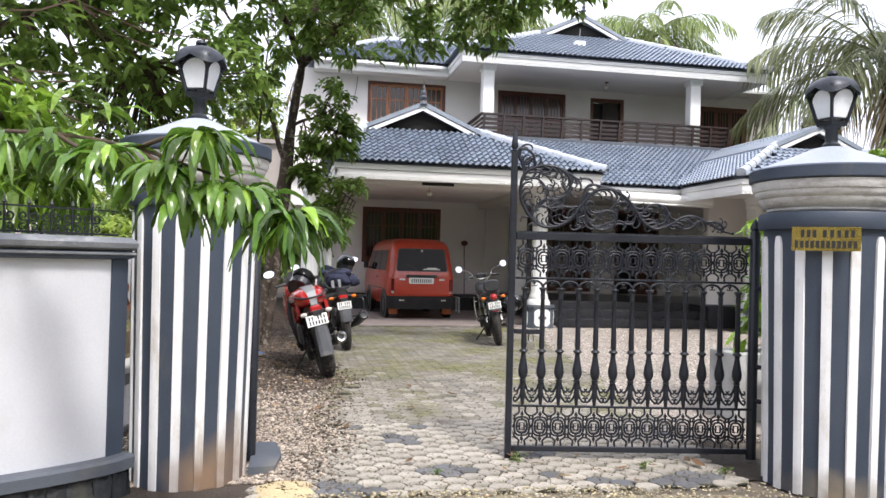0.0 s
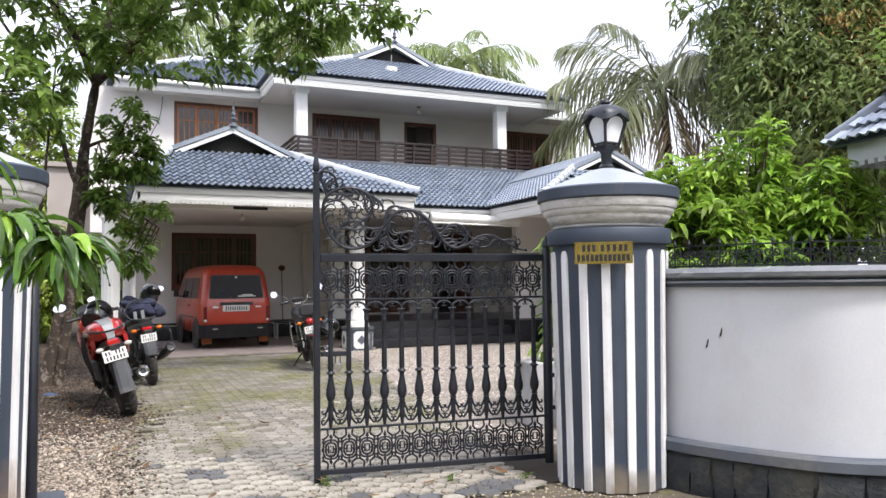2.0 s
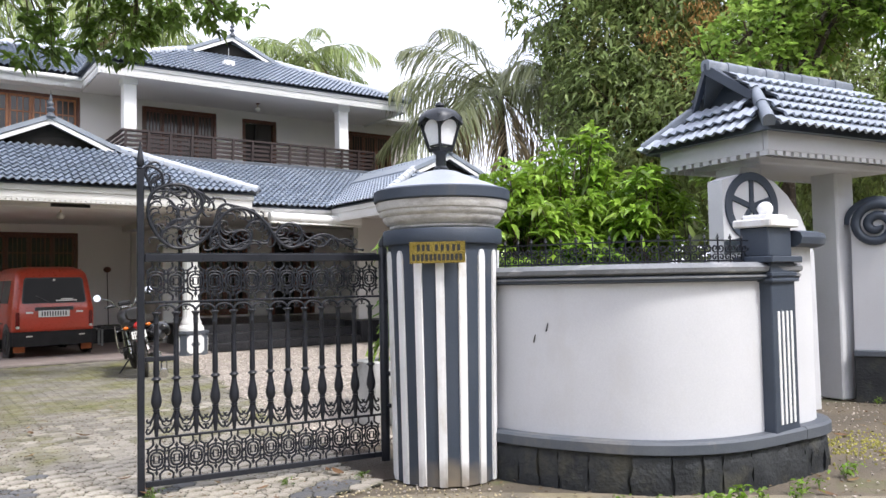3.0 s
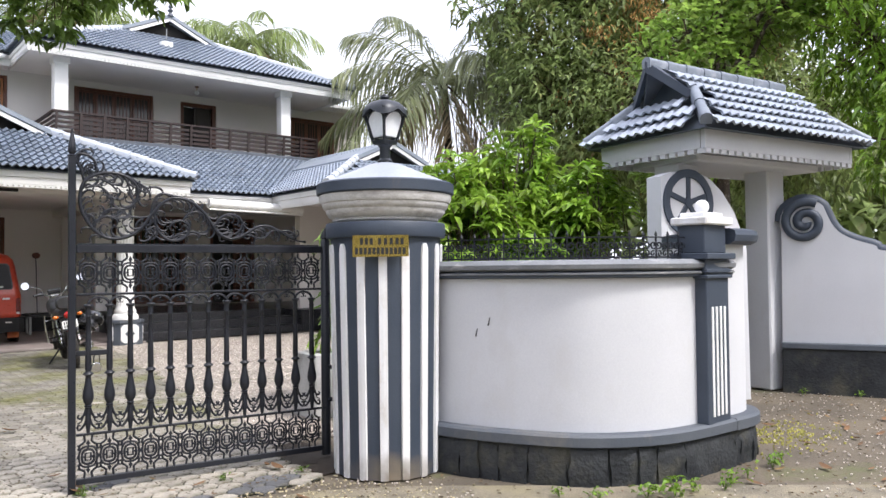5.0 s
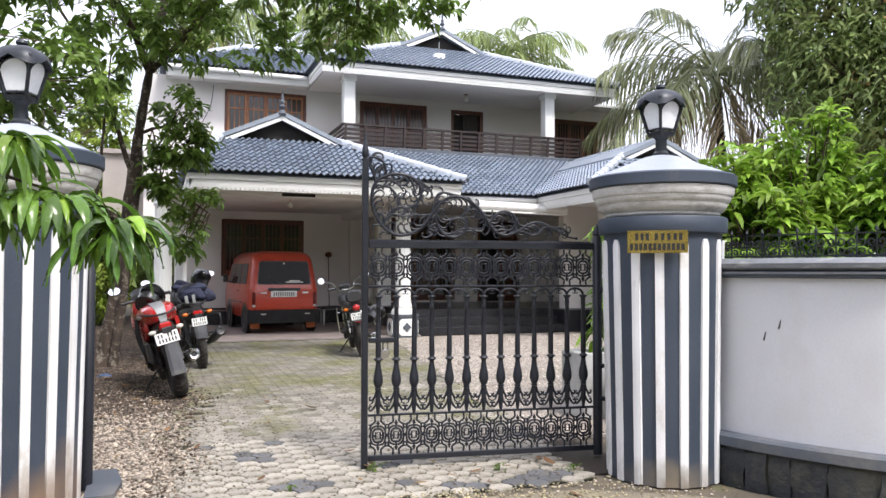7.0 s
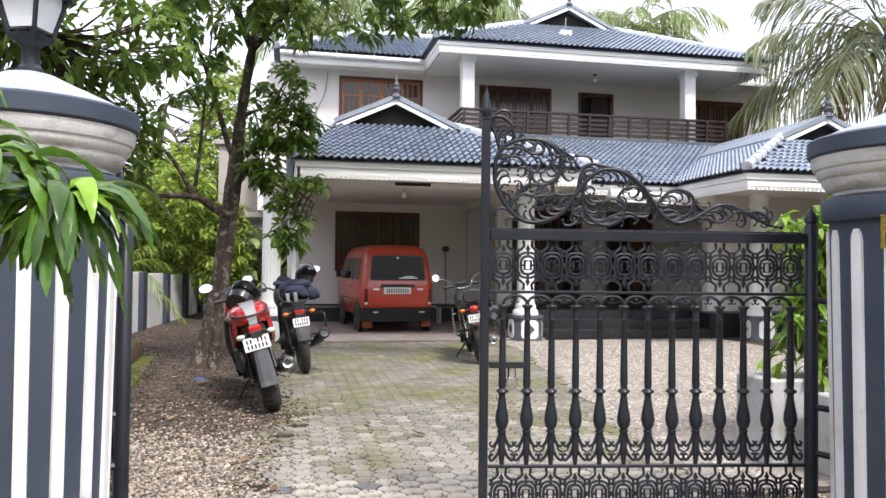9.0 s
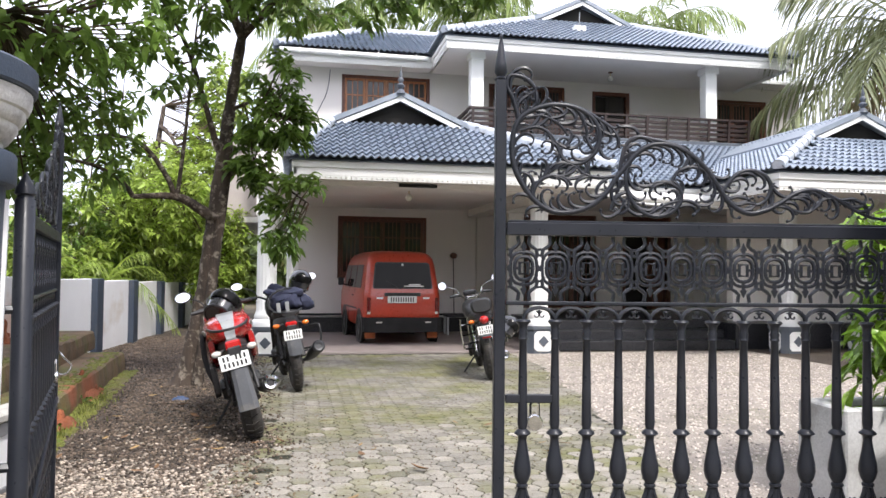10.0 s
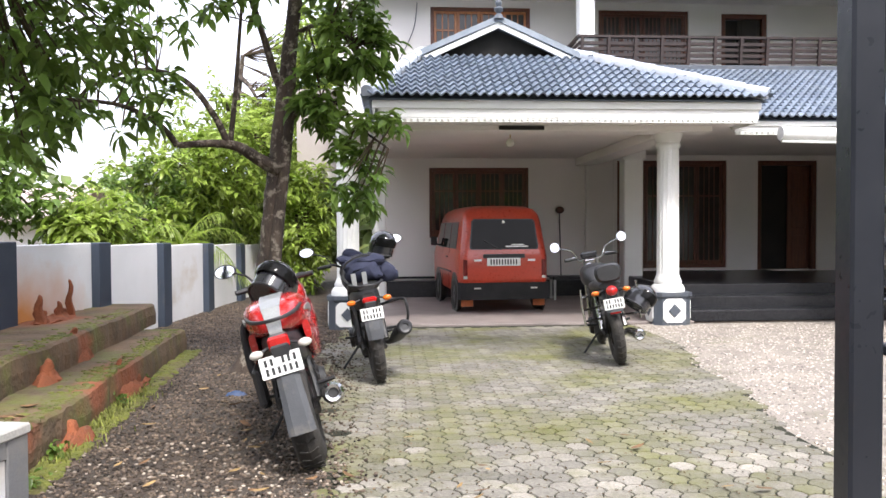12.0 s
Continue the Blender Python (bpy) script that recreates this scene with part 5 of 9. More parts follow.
def bud(f, h, a):
    """A small three-lobed leaf."""
    g = G()
    for da, L in ((-40, 0.024), (0, 0.036), (40, 0.024)):
        t = radians(a + da)
        d, s = Vector((math.cos(t), 0, math.sin(t))), Vector((-math.sin(t), 0, math.cos(t)))
        p = Vector((f, 0, h))
        g.tube([p, p + d * L * 0.35 + s * 0.002, p + d * L * 0.7, p + d * L], [0.002, 0.0048, 0.0036, 0.001], 5)
    return g


def gate_leaf(label):
    t = thing("gate_leaf", Matrix(), label, "gate", "gate leaves")
    f = lambda x: GW - x
    part("free_stile", G().box(GW - 0.020, GW + 0.020, -0.024, 0.024, 0.0, 1.97, 0.004), IRON, t)
    spear = part("spear_point", G().lathe([(0.0, 1.965), (0.02, 1.965), (0.026, 1.975), (0.014, 1.985), (0.024, 2.0), (0.021, 2.03), (0.010, 2.10), (0.004, 2.125), (0.007, 2.132), (0.0, 2.142)], 8, pose(GW, 0, 0)), IRON, t, smooth=50)
    part("hinge_stile", G().lathe([(0.0, 0.02), (0.032, 0.02), (0.032, 1.49), (0.026, 1.495), (0.026, 1.505), (0.034, 1.51), (0.03, 1.53), (0.012, 1.565), (0.0, 1.585)], 14), IRON, t, smooth=50)
    for z0, z1, y in ((0.052, 0.086, 0.017), (0.333, 0.347, 0.012), (1.152, 1.166, 0.012), (1.405, 1.452, 0.02)):
        part("rail", G().box(0.03, GW - 0.024, -y, y, z0, z1, 0.003), IRON, t)
    for i in range(NB):
        x = 0.045 + (i + 0.5) * PITCH
        part("rosette", None, None, t, mesh=ROS_H, at=pose(x, 0, 1.168))
        part("rosette", None, None, t, mesh=ROS_L, at=pose(x, 0, 0.084))
        b = part("baluster", None, None, t, mesh=BAL, at=pose(x, 0, 0))
        part("acanthus", None, None, t, mesh=ACA, at=pose(x, 0, 0))
        part("arch", None, None, t, mesh=ARC, at=pose(x + (PITCH / 2 if i < NB - 1 else -PITCH / 2 + 0.0), 0, 0)) if i < NB - 1 else None
    crest = part("crest_base", G().box(0.05, GW - 0.03, -0.006, 0.006, 1.452, 1.460, 0.002), IRON, t)
    flip = Matrix.Translation((GW, 0, 1.456)) @ Matrix.Diagonal((-1, 1, 1, 1))
    lines, curls = crest_curls()
    for line, r in lines:
        n = len(line)
        part("stem", G().tube(line, [r * (1.0 if i < n * 0.6 else 1.0 - 0.5 * (i - n * 0.6) / (n * 0.4)) for i in range(n)], 7, flip).sphere(r, 8, 6, flip @ pose(*line[-1])), IRON, t, smooth=60)
    for k, (g, p, ang) in enumerate(curls):
        sc = G().join(g, flip)
        part("scroll", sc.join(bud(p.x, p.z, ang), flip) if k % 3 else sc, IRON, t, smooth=60)
    part("latch_bar", G().box(GW - 0.21, GW - 0.024, -0.012, 0.012, 0.80, 0.83, 0.003), IRON, t)
    lock = part("padlock", G().lathe([(0.0, -0.012), (0.026, -0.012), (0.03, -0.006), (0.03, 0.006), (0.026, 0.012), (0.0, 0.012)], 18, pose(GW - 0.135, -0.02, 0.725, 90)), CHROME, t, smooth=40)
    part("shackle", G().tube([(GW - 0.15, -0.02, 0.74), (GW - 0.15, -0.02, 0.79), (GW - 0.135, -0.02, 0.81), (GW - 0.12, -0.02, 0.79), (GW - 0.12, -0.02, 0.74)], 0.005, 6), CHROME, lock)
    return t


CHROME = mat("chrome", (0.62, 0.62, 0.62), (0.5, 0.5, 0.5), 20, 0.18, metal=1.0, bump=0.02, fine=200)
leaf_r = gate_leaf("black wrought-iron gate leaf with scrolled crest, half open")
leaf_l = copy_thing(leaf_r, pose(-0.085, 5.74, 0, 0, 0, 102.6))
leaf_l["label"] = "black wrought-iron gate leaf swung fully open"
PLACE[leaf_l.name] = leaf_l.matrix_basis.copy()
part("hold_back_hook", G().tube(smoothline([(GW + 0.02, 0.03, 0.80), (GW + 0.02, 0.06, 0.86), (GW + 0.03, 0.03, 0.885), (GW + 0.04, -0.01, 0.85), (GW + 0.04, -0.05, 0.80), (GW + 0.045, -0.085, 0.755), (GW + 0.04, -0.05, 0.715), (GW + 0.03, 0.0, 0.73), (GW + 0.022, 0.03, 0.78)], 5), 0.0055, 6), CHROME, leaf_l, "bent steel hook", smooth=60)
part("cross_rod", G().tube([(0.10, -0.03, 0.42), (1.45, -0.03, 0.62)], 0.008, 6), IRON, leaf_l)
leaf_r.matrix_basis = pose(3.09, 5.47, 0.0, 0, 0, 171.8)
for name, parent, a, b in (("gate_bracket", pillar_r, (3.09, 5.47), (3.19, 5.24)), ("gate_bracket", pillar_l, (-0.085, 5.74), (-0.2, 5.70))):
    for z in (0.40, 0.62, 1.13):
        part(name, G().tube([(*a, z), (*b, z)], 0.016, 6), IRON, parent, world=True)
# ---- side wall with dark posts, laterite steps, planters ----
LATERITE = mat("mossy_laterite", (0.17, 0.107, 0.062), (0.085, 0.062, 0.036), 3, 0.95, bump=0.8, fine=30, dirt=(0.125, 0.13, 0.032), dirt_at=(0.5, 0.68), dirt_scale=2.2, bump_dist=0.02)
TERMITE = mat("red_termite_earth", (0.31, 0.095, 0.04), (0.21, 0.068, 0.03), 8, 0.95, bump=0.8, fine=60, bump_dist=0.02)
TRIM_MID = mat("mid_grey_trim_paint", (0.20, 0.20, 0.205), (0.16, 0.16, 0.165), 3, 0.7, bump=0.15, fine=110, dirt=(0.28, 0.26, 0.22), dirt_at=(0.55, 0.8))
PALE_CAP = mat("pale_cement_cap", (0.52, 0.50, 0.46), (0.43, 0.415, 0.38), 4, 0.85, bump=0.3, fine=80, dirt=(0.3, 0.27, 0.21), dirt_at=(0.55, 0.8), dirt_scale=4)
MOSS = mat("bright_moss", (0.155, 0.165, 0.026), (0.09, 0.10, 0.022), 6, 0.95, bump=0.8, fine=120, dirt=(0.12, 0.09, 0.05), dirt_at=(0.5, 0.7), dirt_scale=4)
SIDE_WHITE = mat("stained_side_wall", (0.80, 0.80, 0.80), (0.74, 0.74, 0.735), 1.5, 0.8, bump=0.2, fine=90, dirt=(0.50, 0.40, 0.27), dirt_at=(0.56, 0.85), dirt_scale=0.9, dirt_stretch=(1, 1, 1.3))


def add_stain(m, centre, radius, colour):
    """Rain-washed earth stain of an uneven round shape on a painted wall."""
    n, l = m.node_tree.nodes, m.node_tree.links
    b = n["Principled BSDF"]
    src = b.inputs["Base Color"].links[0].from_socket
    geo, dist, noise, mr, mix = n.new("ShaderNodeNewGeometry"), n.new("ShaderNodeVectorMath"), n.new("ShaderNodeTexNoise"), n.new("ShaderNodeMapRange"), n.new("ShaderNodeMix")
    sc, add = n.new("ShaderNodeVectorMath"), n.new("ShaderNodeMath")
    sc.operation, dist.operation, add.operation = "MULTIPLY", "DISTANCE", "MULTIPLY_ADD"
    sc.inputs[1].default_value = (1, 0.55, 1)
    l.new(geo.outputs["Position"], sc.inputs[0])
    l.new(sc.outputs[0], dist.inputs[0])
    dist.inputs[1].default_value = (centre[0], centre[1] * 0.55, centre[2])
    noise.inputs["Scale"].default_value, noise.inputs["Detail"].default_value = 3.0, 7
    l.new(geo.outputs["Position"], noise.inputs["Vector"])
    l.new(noise.outputs["Fac"], add.inputs[0])
    add.inputs[1].default_value = 0.5
    l.new(dist.outputs["Value"], add.inputs[2])
    mr.inputs["From Min"].default_value, mr.inputs["From Max"].default_value = radius + 0.25, 0.30
    l.new(add.outputs[0], mr.inputs["Value"])
    mix.data_type = "RGBA"
    l.new(mr.outputs["Result"], mix.inputs["Factor"])
    l.new(src, mix.inputs["A"])
    mix.inputs["B"].default_value = (*colour, 1)
    l.new(mix.outputs["Result"], b.inputs["Base Color"])


for m in splash_later:
    add_stain(m, (-0.22, 5.15, 0.0), 0.36, (0.25, 0.165, 0.105))
    add_stain(m, (3.15, 4.66, -0.05), 0.24, (0.20, 0.165, 0.12))
add_stain(SIDE_WHITE, (-2.46, 12.15, 0.42), 0.70, (0.62, 0.27, 0.075))
for centre, radius in (((-1.19, 10.95, 0.10), 0.30), ((-1.12, 10.2, 0.16), 0.18), ((-1.65, 11.3, 0.32), 0.16), ((-1.04, 9.0, 0.2), 0.22), ((-2.3, 12.2, 0.46), 0.30)):
    add_stain(LATERITE, centre, radius, (0.27, 0.088, 0.04))


def side_x(y):
    return -2.2 + 0.08 * (y - 15.3)


def wall_top(y):
    return 1.23 - 0.0215 * (y - 11)


sw = thing("side_wall", pose(side_x(15), 15, 0), "white boundary wall with dark grey posts, stained orange at its foot", "wall", kind="structure")
post_y = [4.25 + 1.865 * i for i in range(12)]
for a, b in zip(post_y[:-1], post_y[1:]):
    m = pose(side_x((a + b) / 2), (a + b) / 2, 0, 0, 0, -math.degrees(math.atan(0.08)))
    part("wall_panel", G().box(-0.14, -0.02, -(b - a) / 2 + 0.13, (b - a) / 2 - 0.13, -0.02, wall_top((a + b) / 2) - 0.02, 0.006, m), SIDE_WHITE, sw, world=True)
for y in post_y:
    part("wall_post", G().box(-0.17, 0.075, -0.14, 0.14, -0.02, wall_top(y), 0.008, pose(side_x(y), y, 0, 0, 0, -4.6)), SLATE, sw, world=True)

steps = thing("laterite_steps", pose(-1.6, 11, 0), "two broad mossy laterite ledges along the boundary wall", "steps")


def rough_block(x_front, y0, y1, z0, z1, seed):
    """A long ledge with a worn, uneven front edge; x_front is (near, far)."""
    rng = random.Random(seed)
    g = G()
    rings = []
    n = 60
    for i in range(n + 1):
        y = y0 + (y1 - y0) * i / n
        xf = x_front[0] + (x_front[1] - x_front[0]) * i / n + 0.012 * math.sin(y * 3.7 + seed) + rng.uniform(-0.008, 0.008)
        w = -2.7 if y < 8.6 else side_x(y) - 0.1
        top = z1 + rng.uniform(-0.006, 0.006)
        rings.append([(w, y, z0), (xf + 0.02, y, z0), (xf + 0.012 + rng.uniform(0, 0.012), y, z0 + (z1 - z0) * 0.5), (xf, y, top - 0.018), (xf - 0.025, y, top), (w, y, top)])
    return g.loft(rings)


part("lower_ledge", rough_block((-1.0, -1.33), 8.6, 13.25, -0.02, 0.235, 3), LATERITE, steps, world=True)
part("upper_ledge", rough_block((-1.48, -1.80), 8.6, 13.8, 0.235, 0.46, 5), LATERITE, steps, world=True)
rng = random.Random(8)


def earth_heap(label, x, y, z, w, d, h, peaks):
    """Termite earth: a low smeared crust with a few thin crumbling spires."""
    ob = thing("termite_mound", pose(x, y, z), label, "mound", "earth mounds")
    g = G()
    prof = [(1.0, -0.03), (0.86, h * 0.10), (0.62, h * 0.28), (0.36, h * 0.42), (0.16, h * 0.5), (0.0, h * 0.52)]
    g.lathe([(r, zz) for r, zz in prof], 16, Matrix.Diagonal((w, d, 1, 1)))
    g.v = [(a * rng.uniform(0.8, 1.2), b * rng.uniform(0.8, 1.2), c + rng.uniform(-0.02, 0.02)) for a, b, c in g.v]
    part("crust", g, TERMITE, ob, smooth=60)
    for px, py, ph, pr in peaks:
        ring = []
        for f in (0, 0.18, 0.36, 0.52, 0.68, 0.82, 0.93, 1.0):
            r = pr * (1 - f) ** 0.55 + 0.006
            ring.append([(px + (r * rng.uniform(0.7, 1.25)) * math.cos(TAU * k / 9) + 0.012 * math.sin(f * 9 + px * 40), py + r * rng.uniform(0.7, 1.25) * math.sin(TAU * k / 9), ph * f) for k in range(9)])
        part("spire", G().loft(ring), TERMITE, ob, smooth=70)


earth_heap("thin red earth spires against the white wall", -2.26, 12.25, 0.46, 0.12, 0.42, 0.10, ((0.0, -0.32, 0.27, 0.05), (0.02, 0.04, 0.18, 0.036), (0.02, 0.30, 0.37, 0.036), (0.0, 0.18, 0.10, 0.06), (0.0, -0.24, 0.12, 0.05)))
earth_heap("red earth crust running down the upper ledge", -1.66, 11.3, 0.225, 0.09, 0.26, 0.24, ((-0.04, 0.0, 0.285, 0.075), (-0.04, 0.12, 0.20, 0.09), (-0.04, -0.12, 0.17, 0.08)))
earth_heap("red earth crust spilling down the lower ledge", -1.19, 11.0, -0.01, 0.13, 0.52, 0.24, ((-0.05, 0.02, 0.30, 0.06), (-0.06, 0.22, 0.25, 0.13), (-0.05, -0.22, 0.16, 0.13), (-0.05, 0.40, 0.12, 0.12)))
earth_heap("small red earth crust on the ledge", -1.5, 10.35, 0.225, 0.09, 0.16, 0.2, ((0.0, 0.0, 0.18, 0.07),))
earth_heap("red earth crust at the foot of the ledge", -1.03, 9.6, -0.01, 0.12, 0.3, 0.2, ((-0.02, 0.0, 0.16, 0.1),))
# moss fringe at the foot of the ledge
g = G()
for i in range(900):
    y = rng.uniform(8.7, 13.2)
    x = -0.98 - 0.33 * (y - 8.6) / 4.65 + rng.uniform(-0.02, 0.16)
    r = rng.uniform(0.012, 0.045)
    g.lathe([(r, -0.01), (r * 0.8, r * 0.3), (0, r * 0.45)], 7, pose(x, y, 0.0, 0, 0, rng.uniform(0, 90)))
for i in range(1100):
    f = rng.random()
    y = 8.7 + 4.5 * f
    low = rng.random() < 0.6
    x = (-1.03 - 0.33 * f if low else -1.52 - 0.29 * f) - abs(rng.gauss(0, 0.09))
    r = rng.uniform(0.008, 0.03)
    g.lathe([(r, -0.01), (r * 0.8, r * 0.25), (0, r * 0.38)], 6, pose(x, y, 0.235 if low else 0.46, 0, 0, rng.uniform(0, 90)))
tagged(structure("moss_fringe", g, MOSS, "bright green moss along the foot of the ledges", "moss", 60), kind="stuff")

GRASS = mat("short_yellow_green_grass", (0.20, 0.215, 0.04), (0.125, 0.15, 0.03), 6, 0.7, bump=0.1, island=0.5)
rg = random.Random(61)
g = G()
for i in range(1500):
    f = rg.random()
    y = 9.2 + 2.0 * f + rg.gauss(0, 0.12)
    x = -1.02 - 0.33 * (y - 8.6) / 4.65 + abs(rg.gauss(0, 0.10))
    h, a, w = rg.uniform(0.02, 0.07), rg.uniform(0, TAU), rg.uniform(0.002, 0.005)
    dx, dy = math.cos(a), math.sin(a)
    lean = rg.uniform(0.2, 0.9) * h
    base = [(x - dy * w, y + dx * w, 0), (x + dy * w, y - dx * w, 0), (x + dx * lean * 0.4 + dy * w * 0.8, y + dy * lean * 0.4 - dx * w * 0.8, h * 0.6), (x + dx * lean * 0.4 - dy * w * 0.8, y + dy * lean * 0.4 + dx * w * 0.8, h * 0.6), (x + dx * lean, y + dy * lean, h)]
    g.add(base, [(0, 1, 2, 3), (3, 2, 4)])
tagged(structure("grass_tufts", g, GRASS, "short yellow-green grass at the foot of the ledge", "grass"), kind="stuff")

low = thing("low_wall", pose(-0.8, 7.3, 0), "low white masonry wall with grey frame and pale cap", "wall")
m = pose(-0.758, 7.97, 0, 0, 0, -10)
part("core", G().box(-0.16, -0.008, -1.62, 0.335, 0, 0.40, 0.004, m), SIDE_WHITE, low, world=True)
part("frame", G().box(-0.17, 0.006, 0.205, 0.345, 0, 0.405, 0.005, m), TRIM_MID, low, "grey end pier", world=True)
part("frame", G().box(-0.165, 0.004, -1.62, 0.205, 0.325, 0.405, 0.005, m), TRIM_MID, low, "grey top band", world=True)
part("frame", G().box(-0.165, 0.004, -1.62, 0.205, 0, 0.035, 0.005, m), TRIM_MID, low, "grey foot band", world=True)
part("cap", G().box(-0.175, 0.016, -1.62, 0.355, 0.405, 0.452, 0.008, m), PALE_CAP, low, world=True)

# this grey holds both weathering and the shrub's shading
PLANTER = mat("weathered_shaded_wash", (0.47, 0.47, 0.46), (0.36, 0.36, 0.35), 2.5, 0.85, bump=0.3, fine=70, dirt=(0.16, 0.15, 0.12), dirt_at=(0.52, 0.8), dirt_scale=2.5)
pl = thing("planter", pose(4.1, 7.0, 0), "low whitewashed masonry planter holding a leafy shrub", "planter")
for b6 in ((3.68, 3.78, 6.62, 7.02), (3.78, 4.9, 6.62, 6.70), (3.78, 4.9, 6.94, 7.02), (4.8, 4.9, 6.70, 6.94)):
    part("side", G().box(*b6, 0, 0.56, 0.01), PLANTER, pl, world=True)
part("soil", G().box(3.78, 4.8, 6.70, 6.94, 0.3, 0.52), SOIL, pl, world=True)
pl2 = thing("planter", pose(4.1, 6.1, 0), "low white masonry wall behind the gate pillar", "planter")
for b6 in ((3.9, 4.9, 5.75, 5.9), (3.9, 4.04, 5.9, 6.5)):
    part("side", G().box(*b6, 0, 0.50, 0.01), PLANTER, pl2, world=True)
# slate step slab by the left pillar
SANDPATCH = mat("yellow_builders_sand", (0.58, 0.47, 0.27), (0.46, 0.37, 0.22), 8, 0.95, bump=0.6, fine=90, fine_mix=0.5)
rs = random.Random(15)
g = G().lathe([(1.0, -0.012), (0.8, 0.010), (0.5, 0.024), (0.2, 0.030), (0.0, 0.031)], 22, pose(0.13, 5.12, 0.0, 0, 0, 10) @ Matrix.Diagonal((0.2, 0.26, 0.7, 1)))
g.v = [(x + rs.uniform(-0.03, 0.03), y + rs.uniform(-0.03, 0.03), z + rs.uniform(-0.004, 0.004)) for x, y, z in g.v]
tagged(structure("sand_patch", g, SANDPATCH, "thin spread of yellow sand beside the gate pillar", "sand", 60), kind="stuff")
LANE_MOSS = mat("yellow_lane_moss", (0.34, 0.32, 0.075), (0.24, 0.23, 0.055), 6, 0.95, bump=0.8, fine=120, island=0.35)
g = G()
for i in range(3200):
    y = 4.85 - abs(rs.gauss(0, 0.38))
    x = 0.05 + rs.gauss(0, 0.42)
    if i % 9 == 0:
        x, y = 6.0 + rs.gauss(0, 0.35), 3.75 + rs.gauss(0, 0.22)
    if math.hypot(x - LX, y - LY) < 0.34:
        continue
    r = rs.uniform(0.003, 0.013)
    g.lathe([(r, -0.012), (r * 0.8, -0.001), (0, 0.002)], 6, pose(x, y, 0.0, 0, 0, rs.uniform(0, 90)))
tagged(structure("lane_moss", g, LANE_MOSS, "yellow-green moss on the lane beside the gate pillar", "moss", 60), kind="stuff")
sl = thing("stone_slab", pose(0.02, 5.75, 0), "dark flat stone slab beside the gate pillar", "slab")
part("slab", G().prism([(-0.1, -0.3), (0.05, -0.28), (0.08, 0.0), (0.04, 0.3), (-0.1, 0.3)], 0.05), TRIM_GREY, sl)
# ---- vehicles ----
RED_PAINT = mat("orange_red_car_paint", (0.46, 0.045, 0.018), (0.40, 0.035, 0.014), 2, 0.32, bump=0.02, fine=30, coat=0.5, dirt=(0.30, 0.09, 0.05), dirt_at=(0.6, 0.85), dirt_scale=2)
BIKE_RED = mat("glossy_red_plastic", (0.42, 0.012, 0.012), (0.36, 0.01, 0.01), 3, 0.25, bump=0.02, fine=60, coat=0.6, dirt=(0.22, 0.05, 0.04), dirt_at=(0.62, 0.85), dirt_scale=6)
RUBBER = mat("dusty_tyre_rubber", (0.022, 0.021, 0.02), (0.05, 0.044, 0.038), 10, 0.85, bump=0.5, fine=90)
PLASTIC = mat("black_plastic", (0.016, 0.016, 0.018), (0.03, 0.03, 0.032), 8, 0.45, bump=0.1, fine=150, dirt=(0.05, 0.045, 0.04), dirt_at=(0.58, 0.85), dirt_scale=6)
DUSTY = mat("dusty_grey_plastic", (0.075, 0.08, 0.088), (0.055, 0.058, 0.065), 4, 0.55, bump=0.1, fine=150, dirt=(0.17, 0.15, 0.125), dirt_at=(0.5, 0.8), dirt_scale=6)
SILVER = mat("silver_paint", (0.42, 0.43, 0.43), (0.34, 0.35, 0.35), 6, 0.35, metal=0.6, bump=0.03, fine=120)
ENGINE = mat("engine_metal", (0.05, 0.05, 0.052), (0.03, 0.03, 0.03), 14, 0.5, metal=0.6, bump=0.3, fine=120, dirt=(0.11, 0.09, 0.07), dirt_at=(0.5, 0.8), dirt_scale=9)
RED_LENS = mat("red_lamp_lens", (0.45, 0.012, 0.012), (0.36, 0.01, 0.01), 30, 0.15, bump=0.1, fine=300, coat=0.5)
ORANGE_LENS = mat("orange_lamp_lens", (0.7, 0.17, 0.01), (0.6, 0.13, 0.01), 30, 0.15, bump=0.1, fine=300, coat=0.5)
CLEAR_LENS = mat("clear_lamp_lens", (0.6, 0.58, 0.53), (0.5, 0.48, 0.44), 30, 0.15, bump=0.1, fine=300, coat=0.5)
PLATE_WHITE = mat("white_number_plate", (0.74, 0.74, 0.72), (0.66, 0.66, 0.63), 12, 0.45, bump=0.03, fine=100)
CAR_GLASS = mat("dark_car_glass", (0.005, 0.005, 0.005), (0.008, 0.008, 0.008), 2, 0.05, bump=0.0, rough_var=0.02, spec=0.12)
MIRROR = mat("mirror_glass", (0.75, 0.77, 0.8), (0.7, 0.72, 0.75), 2, 0.03, metal=1.0, bump=0.0, rough_var=0.01)
SEAT = mat("black_seat_vinyl", (0.018, 0.018, 0.019), (0.03, 0.03, 0.032), 10, 0.5, bump=0.25, fine=220)
LAMP_MAROON = mat("maroon_lamp_lens", (0.14, 0.01, 0.01), (0.10, 0.008, 0.008), 30, 0.15, bump=0.1, fine=300, coat=0.5)
BUMPER = mat("matt_black_bumper", (0.011, 0.011, 0.012), (0.018, 0.018, 0.019), 5, 0.7, bump=0.2, fine=120, spec=0.25)
SAND = mat("orange_mudflap", (0.42, 0.12, 0.03), (0.3, 0.08, 0.03), 10, 0.7, bump=0.1)


